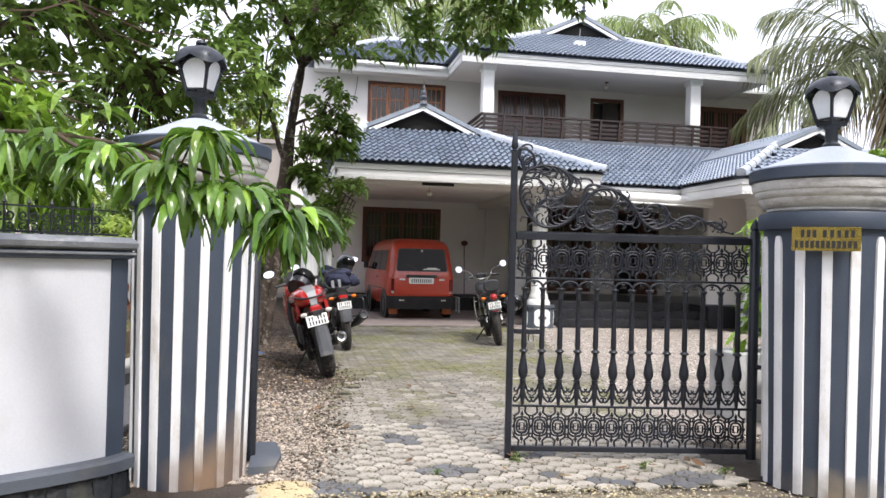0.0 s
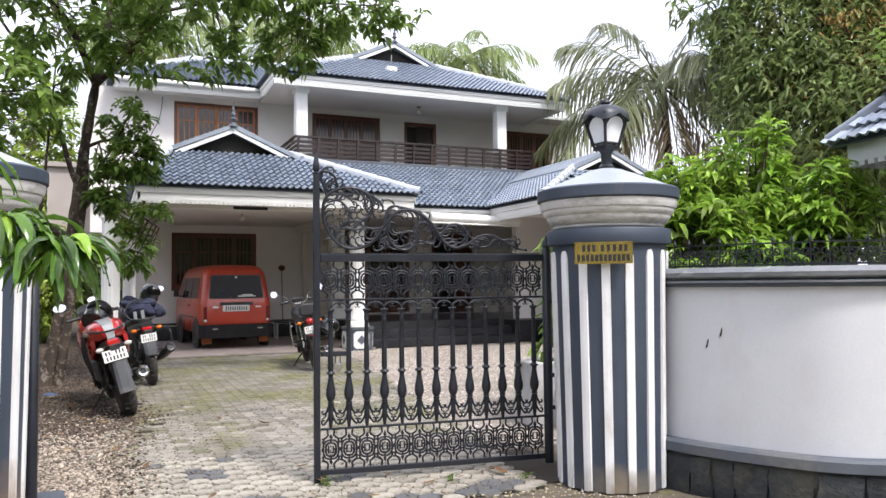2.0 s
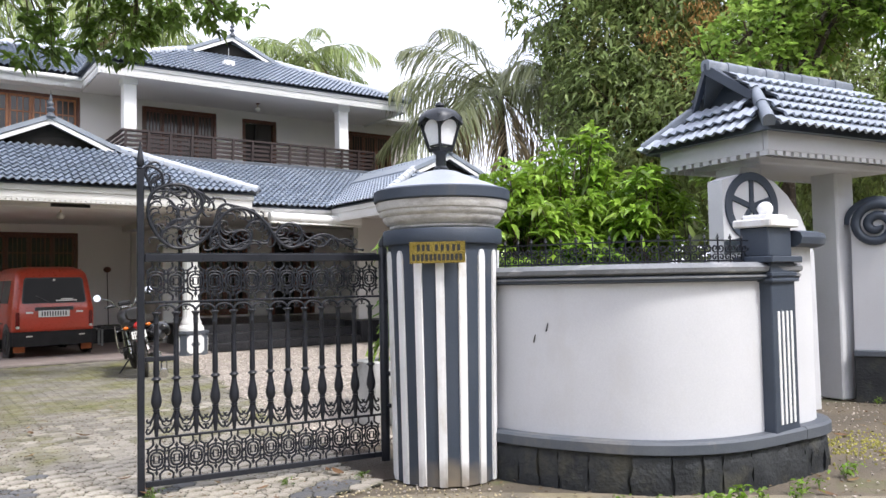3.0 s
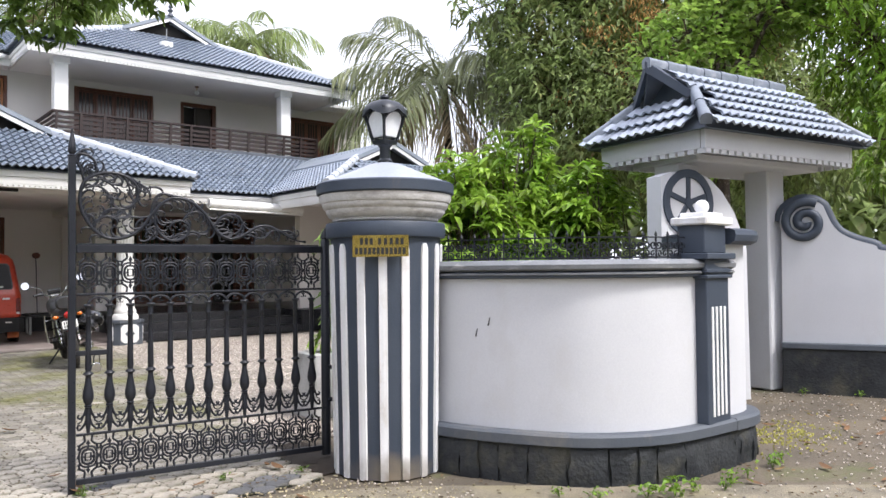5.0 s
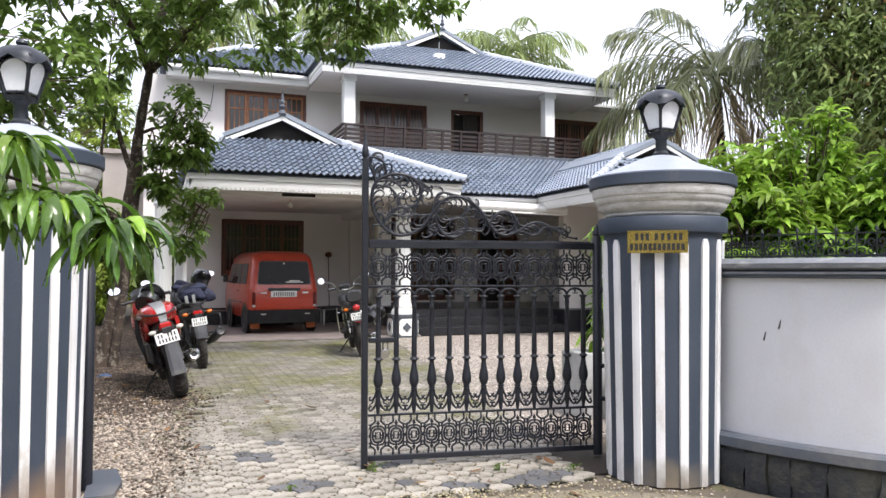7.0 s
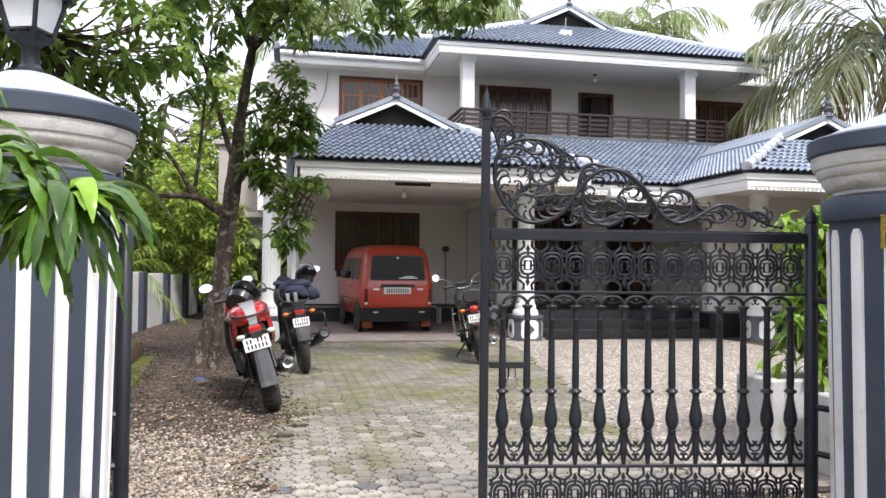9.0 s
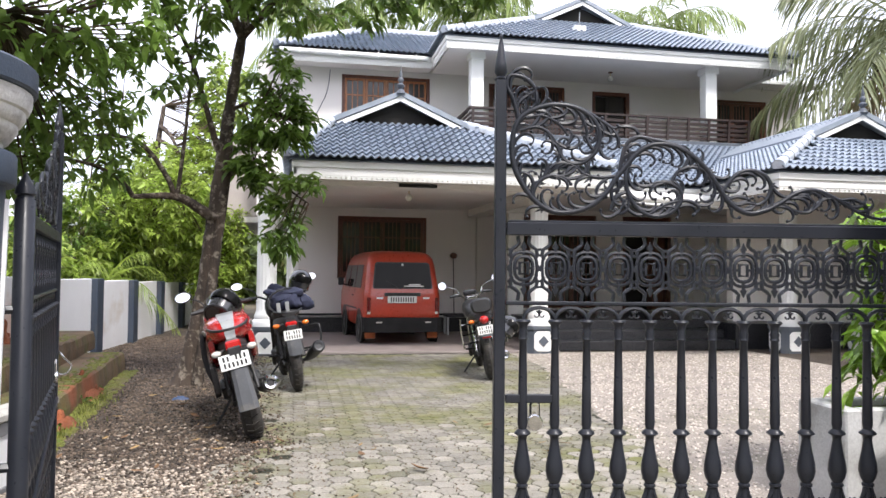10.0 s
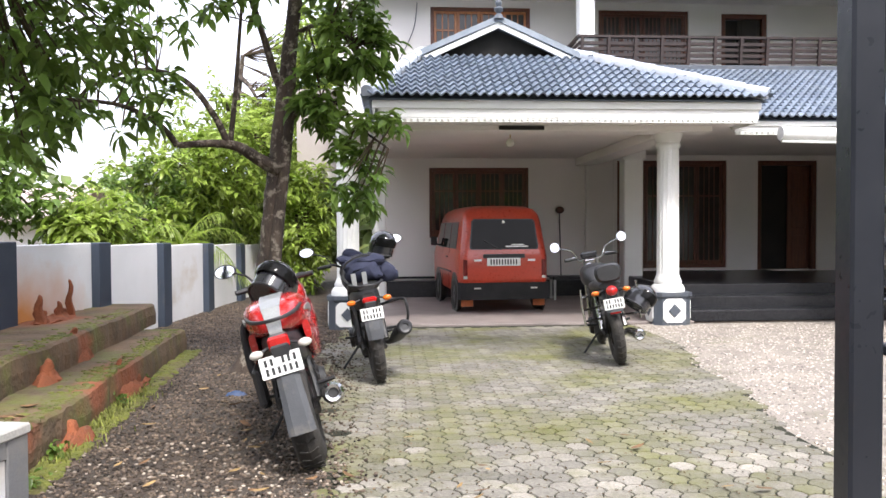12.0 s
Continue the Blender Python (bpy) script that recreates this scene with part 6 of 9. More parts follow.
def wheel(parent, y, z, r, w, name="wheel", rim_mat=None, x=0.0, spokes=5, tread=True):
    t = part(name, G().lathe([(0.0, -w * 0.42), (0.028, -w * 0.42), (0.03, 0), (0.028, w * 0.42), (0.0, w * 0.42)], 10, pose(x, y, z, 0, 90)), ENGINE, parent, smooth=40)
    tr = r * 0.30
    sect = [((r - tr) + tr * math.cos(a), w / 2 * math.sin(a)) for a in [TAU * k / 14 for k in range(15)]]
    part("tyre", G().lathe(sect, 36, pose(x, y, z, 0, 90), caps=False), RUBBER, t, smooth=60)
    if tread:
        g = G()
        for k in range(30):
            a = 360 * k / 30
            for s in (-1, 1):
                g.box(-0.004, 0.004, s * w * 0.03, s * w * 0.36, -0.004, 0.0035, 0, pose(x, y, z, 0, 90) @ pose(0, 0, 0, 0, 0, a) @ pose(r - 0.002, 0, 0, 0, 90) @ pose(0, 0, 0, 0, 0, 90 + s * 25))
        tagged(part("tread", g, RUBBER, t), kind="stuff")
    rr = r - tr * 1.75
    part("rim", G().lathe([(rr - 0.012, -w * 0.3), (rr + 0.012, -w * 0.34), (rr + 0.016, 0), (rr + 0.012, w * 0.34), (rr - 0.012, w * 0.3), (rr - 0.016, 0), (rr - 0.012, -w * 0.3)], 32, pose(x, y, z, 0, 90), caps=False), rim_mat or ENGINE, t, smooth=40)
    for k in range(spokes):
        g = G().tube([(0.02, 0, 0), (rr - 0.005, 0, 0)], [0.022, 0.013], 6, pose(x, y, z, 0, 90) @ pose(0, 0, 0, 0, 0, 360 * k / spokes))
        part("spoke", g, rim_mat or ENGINE, t)
    return t


def number_plate(parent, w, h, m, rows=2):
    """A white plate whose lettering is shown as plain bars."""
    p = part("number_plate", G().box(-w / 2, w / 2, -0.004, 0.002, -h / 2, h / 2, 0.002, m), PLATE_WHITE, parent)
    per = 6 if rows == 2 else 10
    for r in range(rows):
        zc = (0.5 - (r + 0.5) / rows) * h * 0.86
        for i in range(per):
            if rows == 2 and r == 0 and i == 2:
                continue
            xc = (i + 0.5 - per / 2) * w * 0.84 / per
            part("lettering", G().box(xc - w * 0.2 / per, xc + w * 0.2 / per, -0.006, -0.0035, zc - h * 0.33 / rows, zc + h * 0.33 / rows, 0, m), BLACK, p)
    return p


def rrect(hw, y0, y1, r, z, n=4):
    """A rounded rectangle in plan."""
    out = []
    for cx, cy, a0 in ((hw - r, y0 + r, -90), (hw - r, y1 - r, 0), (-hw + r, y1 - r, 90), (-hw + r, y0 + r, 180)):
        for k in range(n + 1):
            a = radians(a0 + 90 * k / n)
            out.append((cx + r * math.cos(a), cy + r * math.sin(a), z))
    return out


def minivan(m):
    t = thing("minivan", m, "orange-red minivan parked nose-in under the porch", "van")
    lv = [(0.27, .61, .05, 2.70, .10), (0.34, .655, .01, 2.74, .12), (0.55, .665, .0, 2.75, .13), (0.82, .665, .005, 2.72, .13), (0.88, .655, .02, 2.68, .13), (1.32, .60, .095, 2.34, .15), (1.44, .575, .13, 2.22, .16), (1.52, .52, .19, 2.1, .18), (1.565, .42, .32, 1.9, .2), (1.575, .3, .5, 1.7, .2)]
    part("body", G().loft([rrect(hw, y0, y1, r, z, 5) for z, hw, y0, y1, r in lv]), RED_PAINT, t, smooth=35)

    def on_rear(x, z, off=0.006):
        y = 0.02 + (z - 0.88) * 0.17 if z > 0.88 else 0.003
        return (x, y - off, z)

    def slab(pts, th, mt, name, lab=""):
        n = len(pts)
        P = [Vector(p) for p in pts]
        nn = (P[1] - P[0]).cross(P[2] - P[0]).normalized()
        return part(name, G().add([tuple(p) for p in P] + [tuple(p - nn * th) for p in P], [tuple(range(n)), tuple(reversed(range(n, 2 * n)))] + [(i, n + i, n + (i + 1) % n, (i + 1) % n) for i in range(n)]), mt, t, lab)

    seal = [(-.50, .925), (.50, .925), (.515, .96), (.475, 1.34), (.44, 1.375), (-.44, 1.375), (-.475, 1.34), (-.515, .96)]
    slab([on_rear(x, z, 0.004) for x, z in seal], 0.02, PLASTIC, "window_seal")
    rw = slab([on_rear(x * 0.96, 1.15 + (z - 1.15) * 0.93, 0.008) for x, z in seal], 0.008, CAR_GLASS, "rear_window")
    for x0, x1, z in ((0.02, 0.36, 0.96), (0.1, 0.3, 0.985)):
        slab([on_rear(x0, z, 0.0115), on_rear(x1, z, 0.0115), on_rear(x1, z + 0.02, 0.0115), on_rear(x0, z + 0.02, 0.0115)], 0.002, PLATE_WHITE, "window_sticker", "white sticker strip")
    part("round_sticker", G().lathe([(0.0, 0), (0.022, 0), (0.022, 0.003), (0.0, 0.003)], 16, pose(*on_rear(0.0, 1.33, 0.010), 80)), PLATE_WHITE, t)
    for s in (-1, 1):
        lamp = part("tail_lamp", G().box(s * 0.585 - 0.03, s * 0.585 + 0.03, -0.012, 0.03, 0.50, 0.78, 0.008), LAMP_MAROON, t)
        part("lamp_lens", G().box(s * 0.585 - 0.028, s * 0.585 + 0.028, -0.014, 0.02, 0.50, 0.545, 0.005), CLEAR_LENS, lamp)
        slab([(s * .40 - .055, -0.004, .755), (s * .40 + .055, -0.004, .755), (s * .40 + .055, -0.004, .785), (s * .40 - .055, -0.004, .785)], 0.003, PLATE_WHITE, "badge")
        part("mudflap", G().box(s * 0.54 - 0.09, s * 0.54 + 0.09, 0.10, 0.115, 0.09, 0.21, 0.004), SAND, t)
        part("reflector", G().box(s * 0.42 - 0.05, s * 0.42 + 0.05, -0.078, -0.06, 0.355, 0.38, 0.004), CLEAR_LENS, t)
    part("handle_strip", G().box(-0.32, 0.30, -0.018, 0.012, 0.80, 0.86, 0.006), PLASTIC, t)
    number_plate(t, 0.50, 0.115, pose(-0.02, -0.022, 0.745), 1)
    part("rear_bumper", G().loft([[(x, y, z) for x, y, z in ((-0.67, 0.16, zz), (-0.665, -0.03, zz), (-0.58, -0.075, zz), (0.58, -0.075, zz), (0.665, -0.03, zz), (0.67, 0.16, zz), (0.60, 0.16, zz), (0.58, 0.0, zz), (-0.58, 0.0, zz), (-0.60, 0.16, zz))] for zz in (0.20, 0.225, 0.42, 0.445)]), BUMPER, t)
    part("wiper", G().tube([on_rear(-0.05, 0.92, 0.02), on_rear(-0.30, 1.06, 0.016)], 0.007, 5), PLASTIC, t)
    for s in (-1, 1):
        def on_side(y, z, off=0.005):
            hw = 0.665 - (z - 0.82) * 0.13 if z > 0.82 else 0.665
            return (s * (hw + off), y, z)
        for a, b in ((0.42, 0.98), (1.04, 1.62), (1.70, 2.22)):
            q = [on_side(a, 0.93), on_side(b, 0.93), on_side(b - 0.05 * (b > 2), 1.33), on_side(a, 1.33)]
            slab(q if s > 0 else q[::-1], 0.01, CAR_GLASS, "side_window")
        for y in (1.01, 1.66):
            part("door_seam", G().tube([on_side(y, 0.33, -0.002), on_side(y, 0.85, -0.002), on_side(y, 1.38, -0.004)], 0.005, 4), PLASTIC, t)
        part("side_trim", G().box(s * 0.672 - 0.006, s * 0.672 + 0.006, 0.75, 1.95, 0.56, 0.585, 0.003), PLASTIC, t)
        part("door_handle", G().box(s * 0.675 - 0.012, s * 0.675 + 0.012, 1.08, 1.2, 0.78, 0.805, 0.005), PLASTIC, t)
        for y in (0.48, 2.12):
            part("wheel_arch", G().lathe([(0.22, 0), (0.325, 0), (0.325, 0.012), (0.22, 0.012)], 20, pose(s * 0.655, y, 0.26, 0, s * 90, 0)), PLASTIC, t)
            wheel(t, y, 0.255, 0.255, 0.14, x=s * 0.615, rim_mat=SILVER, spokes=6, tread=False)
        arm = part("side_mirror", G().box(s * 0.74 - 0.05, s * 0.74 + 0.05, 2.12, 2.17, 0.95, 1.10, 0.012), PLASTIC, t)
        part("mirror_arm", G().tube([(s * 0.62, 2.2, 0.95), (s * 0.72, 2.16, 0.98)], 0.012, 6), PLASTIC, arm)
    return t


minivan(pose(2.64, 16.22, 0.035, 0, 0, 5) @ Matrix.Scale(1.035, 4))


def motorbike(m, label, style):
    """A motorcycle: y forward, rear tyre's contact at the origin."""
    t = thing("motorcycle", m, label, "motorcycle", "parked motorcycles")
    cowl = {"sport": BIKE_RED, "street": PLASTIC, "cruiser": PLASTIC}[style]
    wr = 0.30
    tw = {"sport": 0.155, "street": 0.115, "cruiser": 0.11}[style]
    wheel(t, 0, wr, wr, tw, "rear_wheel", spokes=5 if style != "cruiser" else 18)
    wheel(t, 1.32, wr, wr, 0.10, "front_wheel", spokes=5 if style != "cruiser" else 18, rim_mat=CHROME if style == "cruiser" else None)
    for s in (-1, 1):
        part("swingarm", G().tube([(s * 0.085, -0.02, wr), (s * 0.08, 0.25, 0.33), (s * 0.06, 0.50, 0.38)], [0.022, 0.024, 0.026], 6), ENGINE, t)
        part("fork_leg", G().tube([(s * 0.075, 1.32, wr), (s * 0.075, 1.16, 0.66), (s * 0.07, 1.02, 1.0)], [0.026, 0.026, 0.019], 8), CHROME if style == "cruiser" else ENGINE, t, smooth=40)
        part("shock", G().tube([(s * 0.11, 0.03, 0.36), (s * 0.10, 0.20, 0.66)], 0.026 if style != "sport" else 0.016, 8), CHROME if style == "cruiser" else ENGINE, t)
        part("footpeg", G().tube([(s * 0.10, 0.42, 0.36), (s * 0.22, 0.40, 0.37)], 0.013, 6), PLASTIC, t)
        part("peg_bracket", G().tube([(s * 0.08, 0.30, 0.62), (s * 0.12, 0.36, 0.40), (s * 0.08, 0.55, 0.35)], 0.012, 5), ENGINE, t)
        part("frame_tube", G().tube(smoothline([(s * 0.09, -0.05, 0.70), (s * 0.10, 0.4, 0.66), (s * 0.10, 0.62, 0.5), (s * 0.09, 0.6, 0.28), (s * 0.08, 0.95, 0.26), (s * 0.05, 1.05, 0.8)], 4), 0.016, 6), ENGINE, t)
    eng = part("engine", G().box(-0.13, 0.13, 0.55, 0.92, 0.22, 0.42, 0.04), ENGINE, t)
    part("cylinder", G().box(-0.085, 0.085, 0.74, 0.94, 0.42, 0.62, 0.02, pose(0, 0.1, -0.06, -8)), ENGINE, eng)
    for k in range(5):
        part("fin", G().box(-0.105, 0.105, 0.73, 0.95, 0.44 + k * 0.032, 0.45 + k * 0.032, 0.002, pose(0, 0.1, -0.06, -8)), ENGINE, eng)
    for s in (-1, 1):
        part("crankcase_cover", G().lathe([(0.0, 0.04), (0.08, 0.035), (0.095, 0.0)], 16, pose(s * 0.13, 0.70, 0.32, 0, s * 90)), ENGINE, eng, smooth=40)

    def skin(name, secs, mt, parent=None, lab=""):
        """Rounded body panel from (y, half width, z low, z high) sections."""
        rings = []
        for y, hw, z0, z1 in secs:
            zc, hz = (z0 + z1) / 2, (z1 - z0) / 2
            rings.append([(hw * math.copysign(abs(math.cos(a)) ** 0.6, math.cos(a)), y, zc + hz * math.copysign(abs(math.sin(a)) ** 0.75, math.sin(a))) for a in [TAU * k / 16 for k in range(16)]])
        return part(name, G().loft(rings), mt, parent or t, lab, smooth=50)

    def box_lamp(name, m2, w, h, d, mt):
        return part(name, G().box(-w / 2, w / 2, -d / 2, d / 2, -h / 2, h / 2, min(w, h) * 0.22, m2), mt, t)

    if style == "sport":
        tail = skin("tail_cowl", [(-0.21, 0.045, 0.81, 0.87), (-0.15, 0.10, 0.79, 0.925), (0.0, 0.155, 0.76, 0.955), (0.2, 0.185, 0.73, 0.965), (0.42, 0.19, 0.70, 0.94), (0.55, 0.15, 0.68, 0.88)], BIKE_RED)
        skin("tail_underside", [(-0.215, 0.05, 0.68, 0.80), (-0.05, 0.10, 0.60, 0.80), (0.25, 0.14, 0.50, 0.78), (0.5, 0.12, 0.48, 0.72)], PLASTIC)
        for s in (-1, 1):
            skin("side_panel", [(0.02, 0.02, 0.70, 0.80), (0.2, 0.035, 0.58, 0.80), (0.42, 0.04, 0.52, 0.76), (0.6, 0.02, 0.54, 0.70)], BIKE_RED).location.x = s * 0.15
        part("centre_stripe", G().loft([[(-w, y, z), (w, y, z), (w, y, z + 0.008), (-w, y, z + 0.008)] for y, w, z in ((-0.222, 0.034, 0.80), (-0.21, 0.04, 0.868), (-0.15, 0.05, 0.925), (0.0, 0.06, 0.955), (0.2, 0.065, 0.965), (0.40, 0.06, 0.945))]), SILVER, tail)
        part("tail_infill", G().box(-0.045, 0.045, -0.235, -0.16, 0.68, 0.80, 0.012), DUSTY, t)
        for s in (-1, 1):
            part("side_flash", G().loft([[(s * (w - 0.004), y, z), (s * (w + 0.004), y, z + 0.01), (s * (w + 0.006), y, z + h), (s * (w - 0.004), y, z + h)] for y, w, z, h in ((0.05, 0.165, 0.85, 0.02), (0.2, 0.186, 0.83, 0.045), (0.38, 0.19, 0.80, 0.04))]), SILVER, tail)
        skin("seat", [(0.16, 0.06, 0.86, 0.91), (0.3, 0.13, 0.80, 0.90), (0.5, 0.14, 0.76, 0.84), (0.7, 0.11, 0.77, 0.84), (0.76, 0.08, 0.78, 0.83)], SEAT)
        skin("fuel_tank", [(0.70, 0.08, 0.76, 0.82), (0.78, 0.14, 0.72, 0.90), (0.95, 0.16, 0.70, 0.95), (1.08, 0.13, 0.72, 0.94), (1.16, 0.07, 0.8, 0.92)], BIKE_RED)
        crest = skin("tank_crest", [(0.66, 0.10, 0.80, 0.90), (0.80, 0.17, 0.76, 0.985), (0.98, 0.18, 0.74, 1.0), (1.12, 0.14, 0.78, 0.97), (1.18, 0.08, 0.82, 0.93)], BIKE_RED)
        part("tank_stripe", G().loft([[(-w + 0.02, y, z), (w + 0.02, y, z), (w + 0.02, y, z + 0.01), (-w + 0.02, y, z + 0.01)] for y, w, z in ((0.672, 0.03, 0.895), (0.80, 0.045, 0.984), (0.98, 0.05, 1.009), (1.1, 0.04, 0.976))]), SILVER, crest)
        skin("front_fairing", [(0.74, 0.15, 0.44, 0.70), (0.98, 0.19, 0.42, 0.80), (1.15, 0.20, 0.48, 0.90), (1.35, 0.16, 0.58, 0.94), (1.50, 0.07, 0.68, 0.86)], BIKE_RED)
        skin("windscreen", [(1.22, 0.13, 0.92, 1.04), (1.32, 0.12, 0.92, 1.10), (1.42, 0.08, 0.90, 1.0)], PLASTIC)
        part("tail_lamp", G().box(-0.055, 0.055, -0.262, -0.20, 0.715, 0.79, 0.012), RED_LENS, t)
        part("reflector", G().box(-0.05, 0.05, -0.258, -0.23, 0.685, 0.708, 0.006), RED_LENS, t)
        plate_m, ind_z, ind_mat = pose(-0.015, -0.28, 0.645, -14), 0.715, CLEAR_LENS
        flap = [(-0.255, 0.055, 0.68), (-0.28, 0.06, 0.56), (-0.315, 0.066, 0.42), (-0.345, 0.072, 0.285)]
        bar_z, bar_w = 0.99, 0.25
        part("grab_rail", G().tube(smoothline([(0.135, 0.28, 0.85), (0.15, 0.1, 0.89), (0.13, -0.12, 0.885), (0.06, -0.235, 0.875), (-0.06, -0.235, 0.875), (-0.13, -0.12, 0.885), (-0.15, 0.1, 0.89), (-0.135, 0.28, 0.85)], 5), 0.011, 6), PLASTIC, t, smooth=60)
        mz = 1.13
        muffler = [(0.12, 0.62, 0.27), (0.15, 0.38, 0.28), (0.175, 0.24, 0.32), (0.195, -0.16, 0.40)]
        mr, mm = [0.02, 0.022, 0.05, 0.056], ENGINE
        part("saree_guard", G().box(-0.20, -0.16, -0.05, 0.22, 0.40, 0.62, 0.02), PLASTIC, t)
    elif style == "street":
        skin("tail_cowl", [(-0.24, 0.05, 0.74, 0.80), (-0.15, 0.095, 0.68, 0.83), (0.1, 0.12, 0.62, 0.83), (0.4, 0.13, 0.56, 0.80)], PLASTIC)
        skin("seat", [(-0.18, 0.07, 0.82, 0.86), (0.0, 0.13, 0.80, 0.88), (0.35, 0.14, 0.76, 0.86), (0.7, 0.11, 0.76, 0.83)], SEAT)
        skin("fuel_tank", [(0.66, 0.07, 0.74, 0.82), (0.75, 0.13, 0.72, 0.94), (0.93, 0.15, 0.74, 1.0), (1.1, 0.09, 0.78, 0.95)], PLASTIC)
        skin("headlamp_cowl", [(1.12, 0.09, 0.82, 1.0), (1.22, 0.10, 0.80, 1.02), (1.32, 0.07, 0.82, 0.98)], PLASTIC)
        part("tail_lamp", G().box(-0.06, 0.06, -0.27, -0.22, 0.715, 0.765, 0.014), RED_LENS, t)
        plate_m, ind_z, ind_mat = pose(0, -0.288, 0.63, -10), 0.735, ORANGE_LENS
        flap = [(-0.265, 0.07, 0.66), (-0.285, 0.075, 0.56), (-0.30, 0.072, 0.50), (-0.31, 0.065, 0.42)]
        bar_z, bar_w, mz = 1.0, 0.34, 1.15
        muffler = [(0.12, 0.62, 0.25), (0.17, 0.38, 0.27), (0.235, 0.2, 0.35), (0.265, -0.12, 0.45)]
        mr, mm = [0.02, 0.022, 0.06, 0.062], PLASTIC
        part("leg_guard", G().tube(smoothline([(0.10, 0.30, 0.62), (0.31, 0.20, 0.66), (0.345, 0.16, 0.60), (0.32, 0.2, 0.44), (0.14, 0.34, 0.40)], 5), 0.013, 6), PLASTIC, t, smooth=60)
        part("grab_rail", G().tube(smoothline([(0.12, 0.2, 0.82), (0.14, -0.1, 0.87), (0.07, -0.26, 0.86), (-0.07, -0.26, 0.86), (-0.14, -0.1, 0.87), (-0.12, 0.2, 0.82)], 5), 0.012, 6), PLASTIC, t, smooth=60)
    else:
        skin("rear_mudguard", [(-0.27, 0.06, 0.55, 0.62), (-0.18, 0.075, 0.62, 0.70), (0.0, 0.08, 0.64, 0.72), (0.25, 0.08, 0.6, 0.70)], PLASTIC)
        skin("seat", [(-0.20, 0.10, 0.76, 0.82), (0.0, 0.135, 0.74, 0.85), (0.3, 0.14, 0.70, 0.80), (0.6, 0.11, 0.70, 0.78), (0.68, 0.08, 0.72, 0.77)], SEAT)
        skin("backrest_pad", [(-0.27, 0.10, 0.84, 0.98), (-0.235, 0.125, 0.82, 1.0), (-0.20, 0.12, 0.82, 0.98)], SEAT)
        skin("fuel_tank", [(0.62, 0.06, 0.72, 0.80), (0.72, 0.12, 0.70, 0.90), (0.9, 0.15, 0.70, 0.95), (1.06, 0.10, 0.74, 0.90)], PLASTIC)
        part("tail_lamp", G().sphere(0.055, 16, 10, pose(0, -0.285, 0.745), 0.9), RED_LENS, t, smooth=60)
        part("lamp_stem", G().box(-0.04, 0.04, -0.27, -0.2, 0.68, 0.76, 0.01), CHROME, t)
        part("reflector", G().box(-0.05, 0.05, -0.30, -0.28, 0.53, 0.565, 0.006), RED_LENS, t)
        part("headlamp", G().sphere(0.09, 18, 10, pose(0, 1.24, 0.86)), CHROME, t, smooth=60)
        plate_m, ind_z, ind_mat = pose(0, -0.30, 0.625, -8), 0.735, ORANGE_LENS
        flap = [(-0.28, 0.07, 0.68), (-0.295, 0.075, 0.6), (-0.30, 0.075, 0.55)]
        bar_z, bar_w, mz = 1.02, 0.27, 1.16
        muffler = [(0.12, 0.66, 0.22), (0.15, 0.4, 0.24), (0.17, 0.25, 0.26), (0.18, -0.28, 0.30)]
        mr, mm = [0.02, 0.022, 0.045, 0.05], CHROME
        for s in (-1, 1):
            part("side_guard", G().tube(smoothline([(s * 0.26, -0.06, 0.78), (s * 0.27, -0.05, 0.62), (s * 0.26, -0.03, 0.42)], 4), 0.012, 8), CHROME, t, smooth=60)
            for zz in (0.70, 0.58, 0.47):
                part("guard_bar", G().tube([(s * 0.09, 0.05, zz), (s * 0.265, -0.05, zz)], 0.01, 6), CHROME, t)
    # flap, plate, indicators
    ind_x = {"sport": 0.128, "street": 0.15, "cruiser": 0.145}[style]
    rings = [[(-w, y, z), (-w * 0.55, y - 0.012, z), (w * 0.55, y - 0.012, z), (w, y, z), (w, y + 0.012, z), (-w, y + 0.012, z)] for y, w, z in flap]
    part("mud_flap", G().loft(rings), DUSTY, t, "dusty grey mud flap")
    part("plate_carrier", G().box(-0.05, 0.05, plate_m.translation.y + 0.006, -0.15, plate_m.translation.z - 0.03, plate_m.translation.z + 0.10, 0.01), PLASTIC, t)
    number_plate(t, 0.215 if style == "sport" else 0.185, 0.112 if style == "sport" else 0.10, plate_m)
    for s in (-1, 1):
        ind = part("indicator", G().sphere(0.03, 12, 8, pose(s * ind_x, -0.22, ind_z) @ Matrix.Diagonal((1.25, 0.9, 0.8, 1))), ind_mat, t, smooth=60)
        part("indicator_stem", G().tube([(s * 0.05, -0.18, ind_z + 0.02), (s * 0.125, -0.20, ind_z)], 0.009, 5), PLASTIC, ind)
    mf = part("exhaust", G().tube(smoothline(muffler, 4), [mr[min(int(i / 4), 3)] * (1 - (i % 4) / 4) + mr[min(int(i / 4) + 1, 3)] * ((i % 4) / 4) for i in range(13)], 14), mm, t, smooth=50)
    e, e0 = Vector(muffler[-1]), Vector(muffler[-2])
    d = (e - e0).normalized()
    part("exhaust_cap", G().lathe([(mr[-1] * 1.06, -0.05), (mr[-1] * 1.08, 0.0), (mr[-1] * 0.8, 0.016), (mr[-1] * 0.5, 0.012), (mr[-1] * 0.48, -0.03), (0.0, -0.03)], 18, Matrix.Translation(e) @ d.to_track_quat("Z", "Y").to_matrix().to_4x4()), CHROME if style != "street" else PLASTIC, mf, smooth=40)
    mo = 0.04 if style == "sport" else 0.09
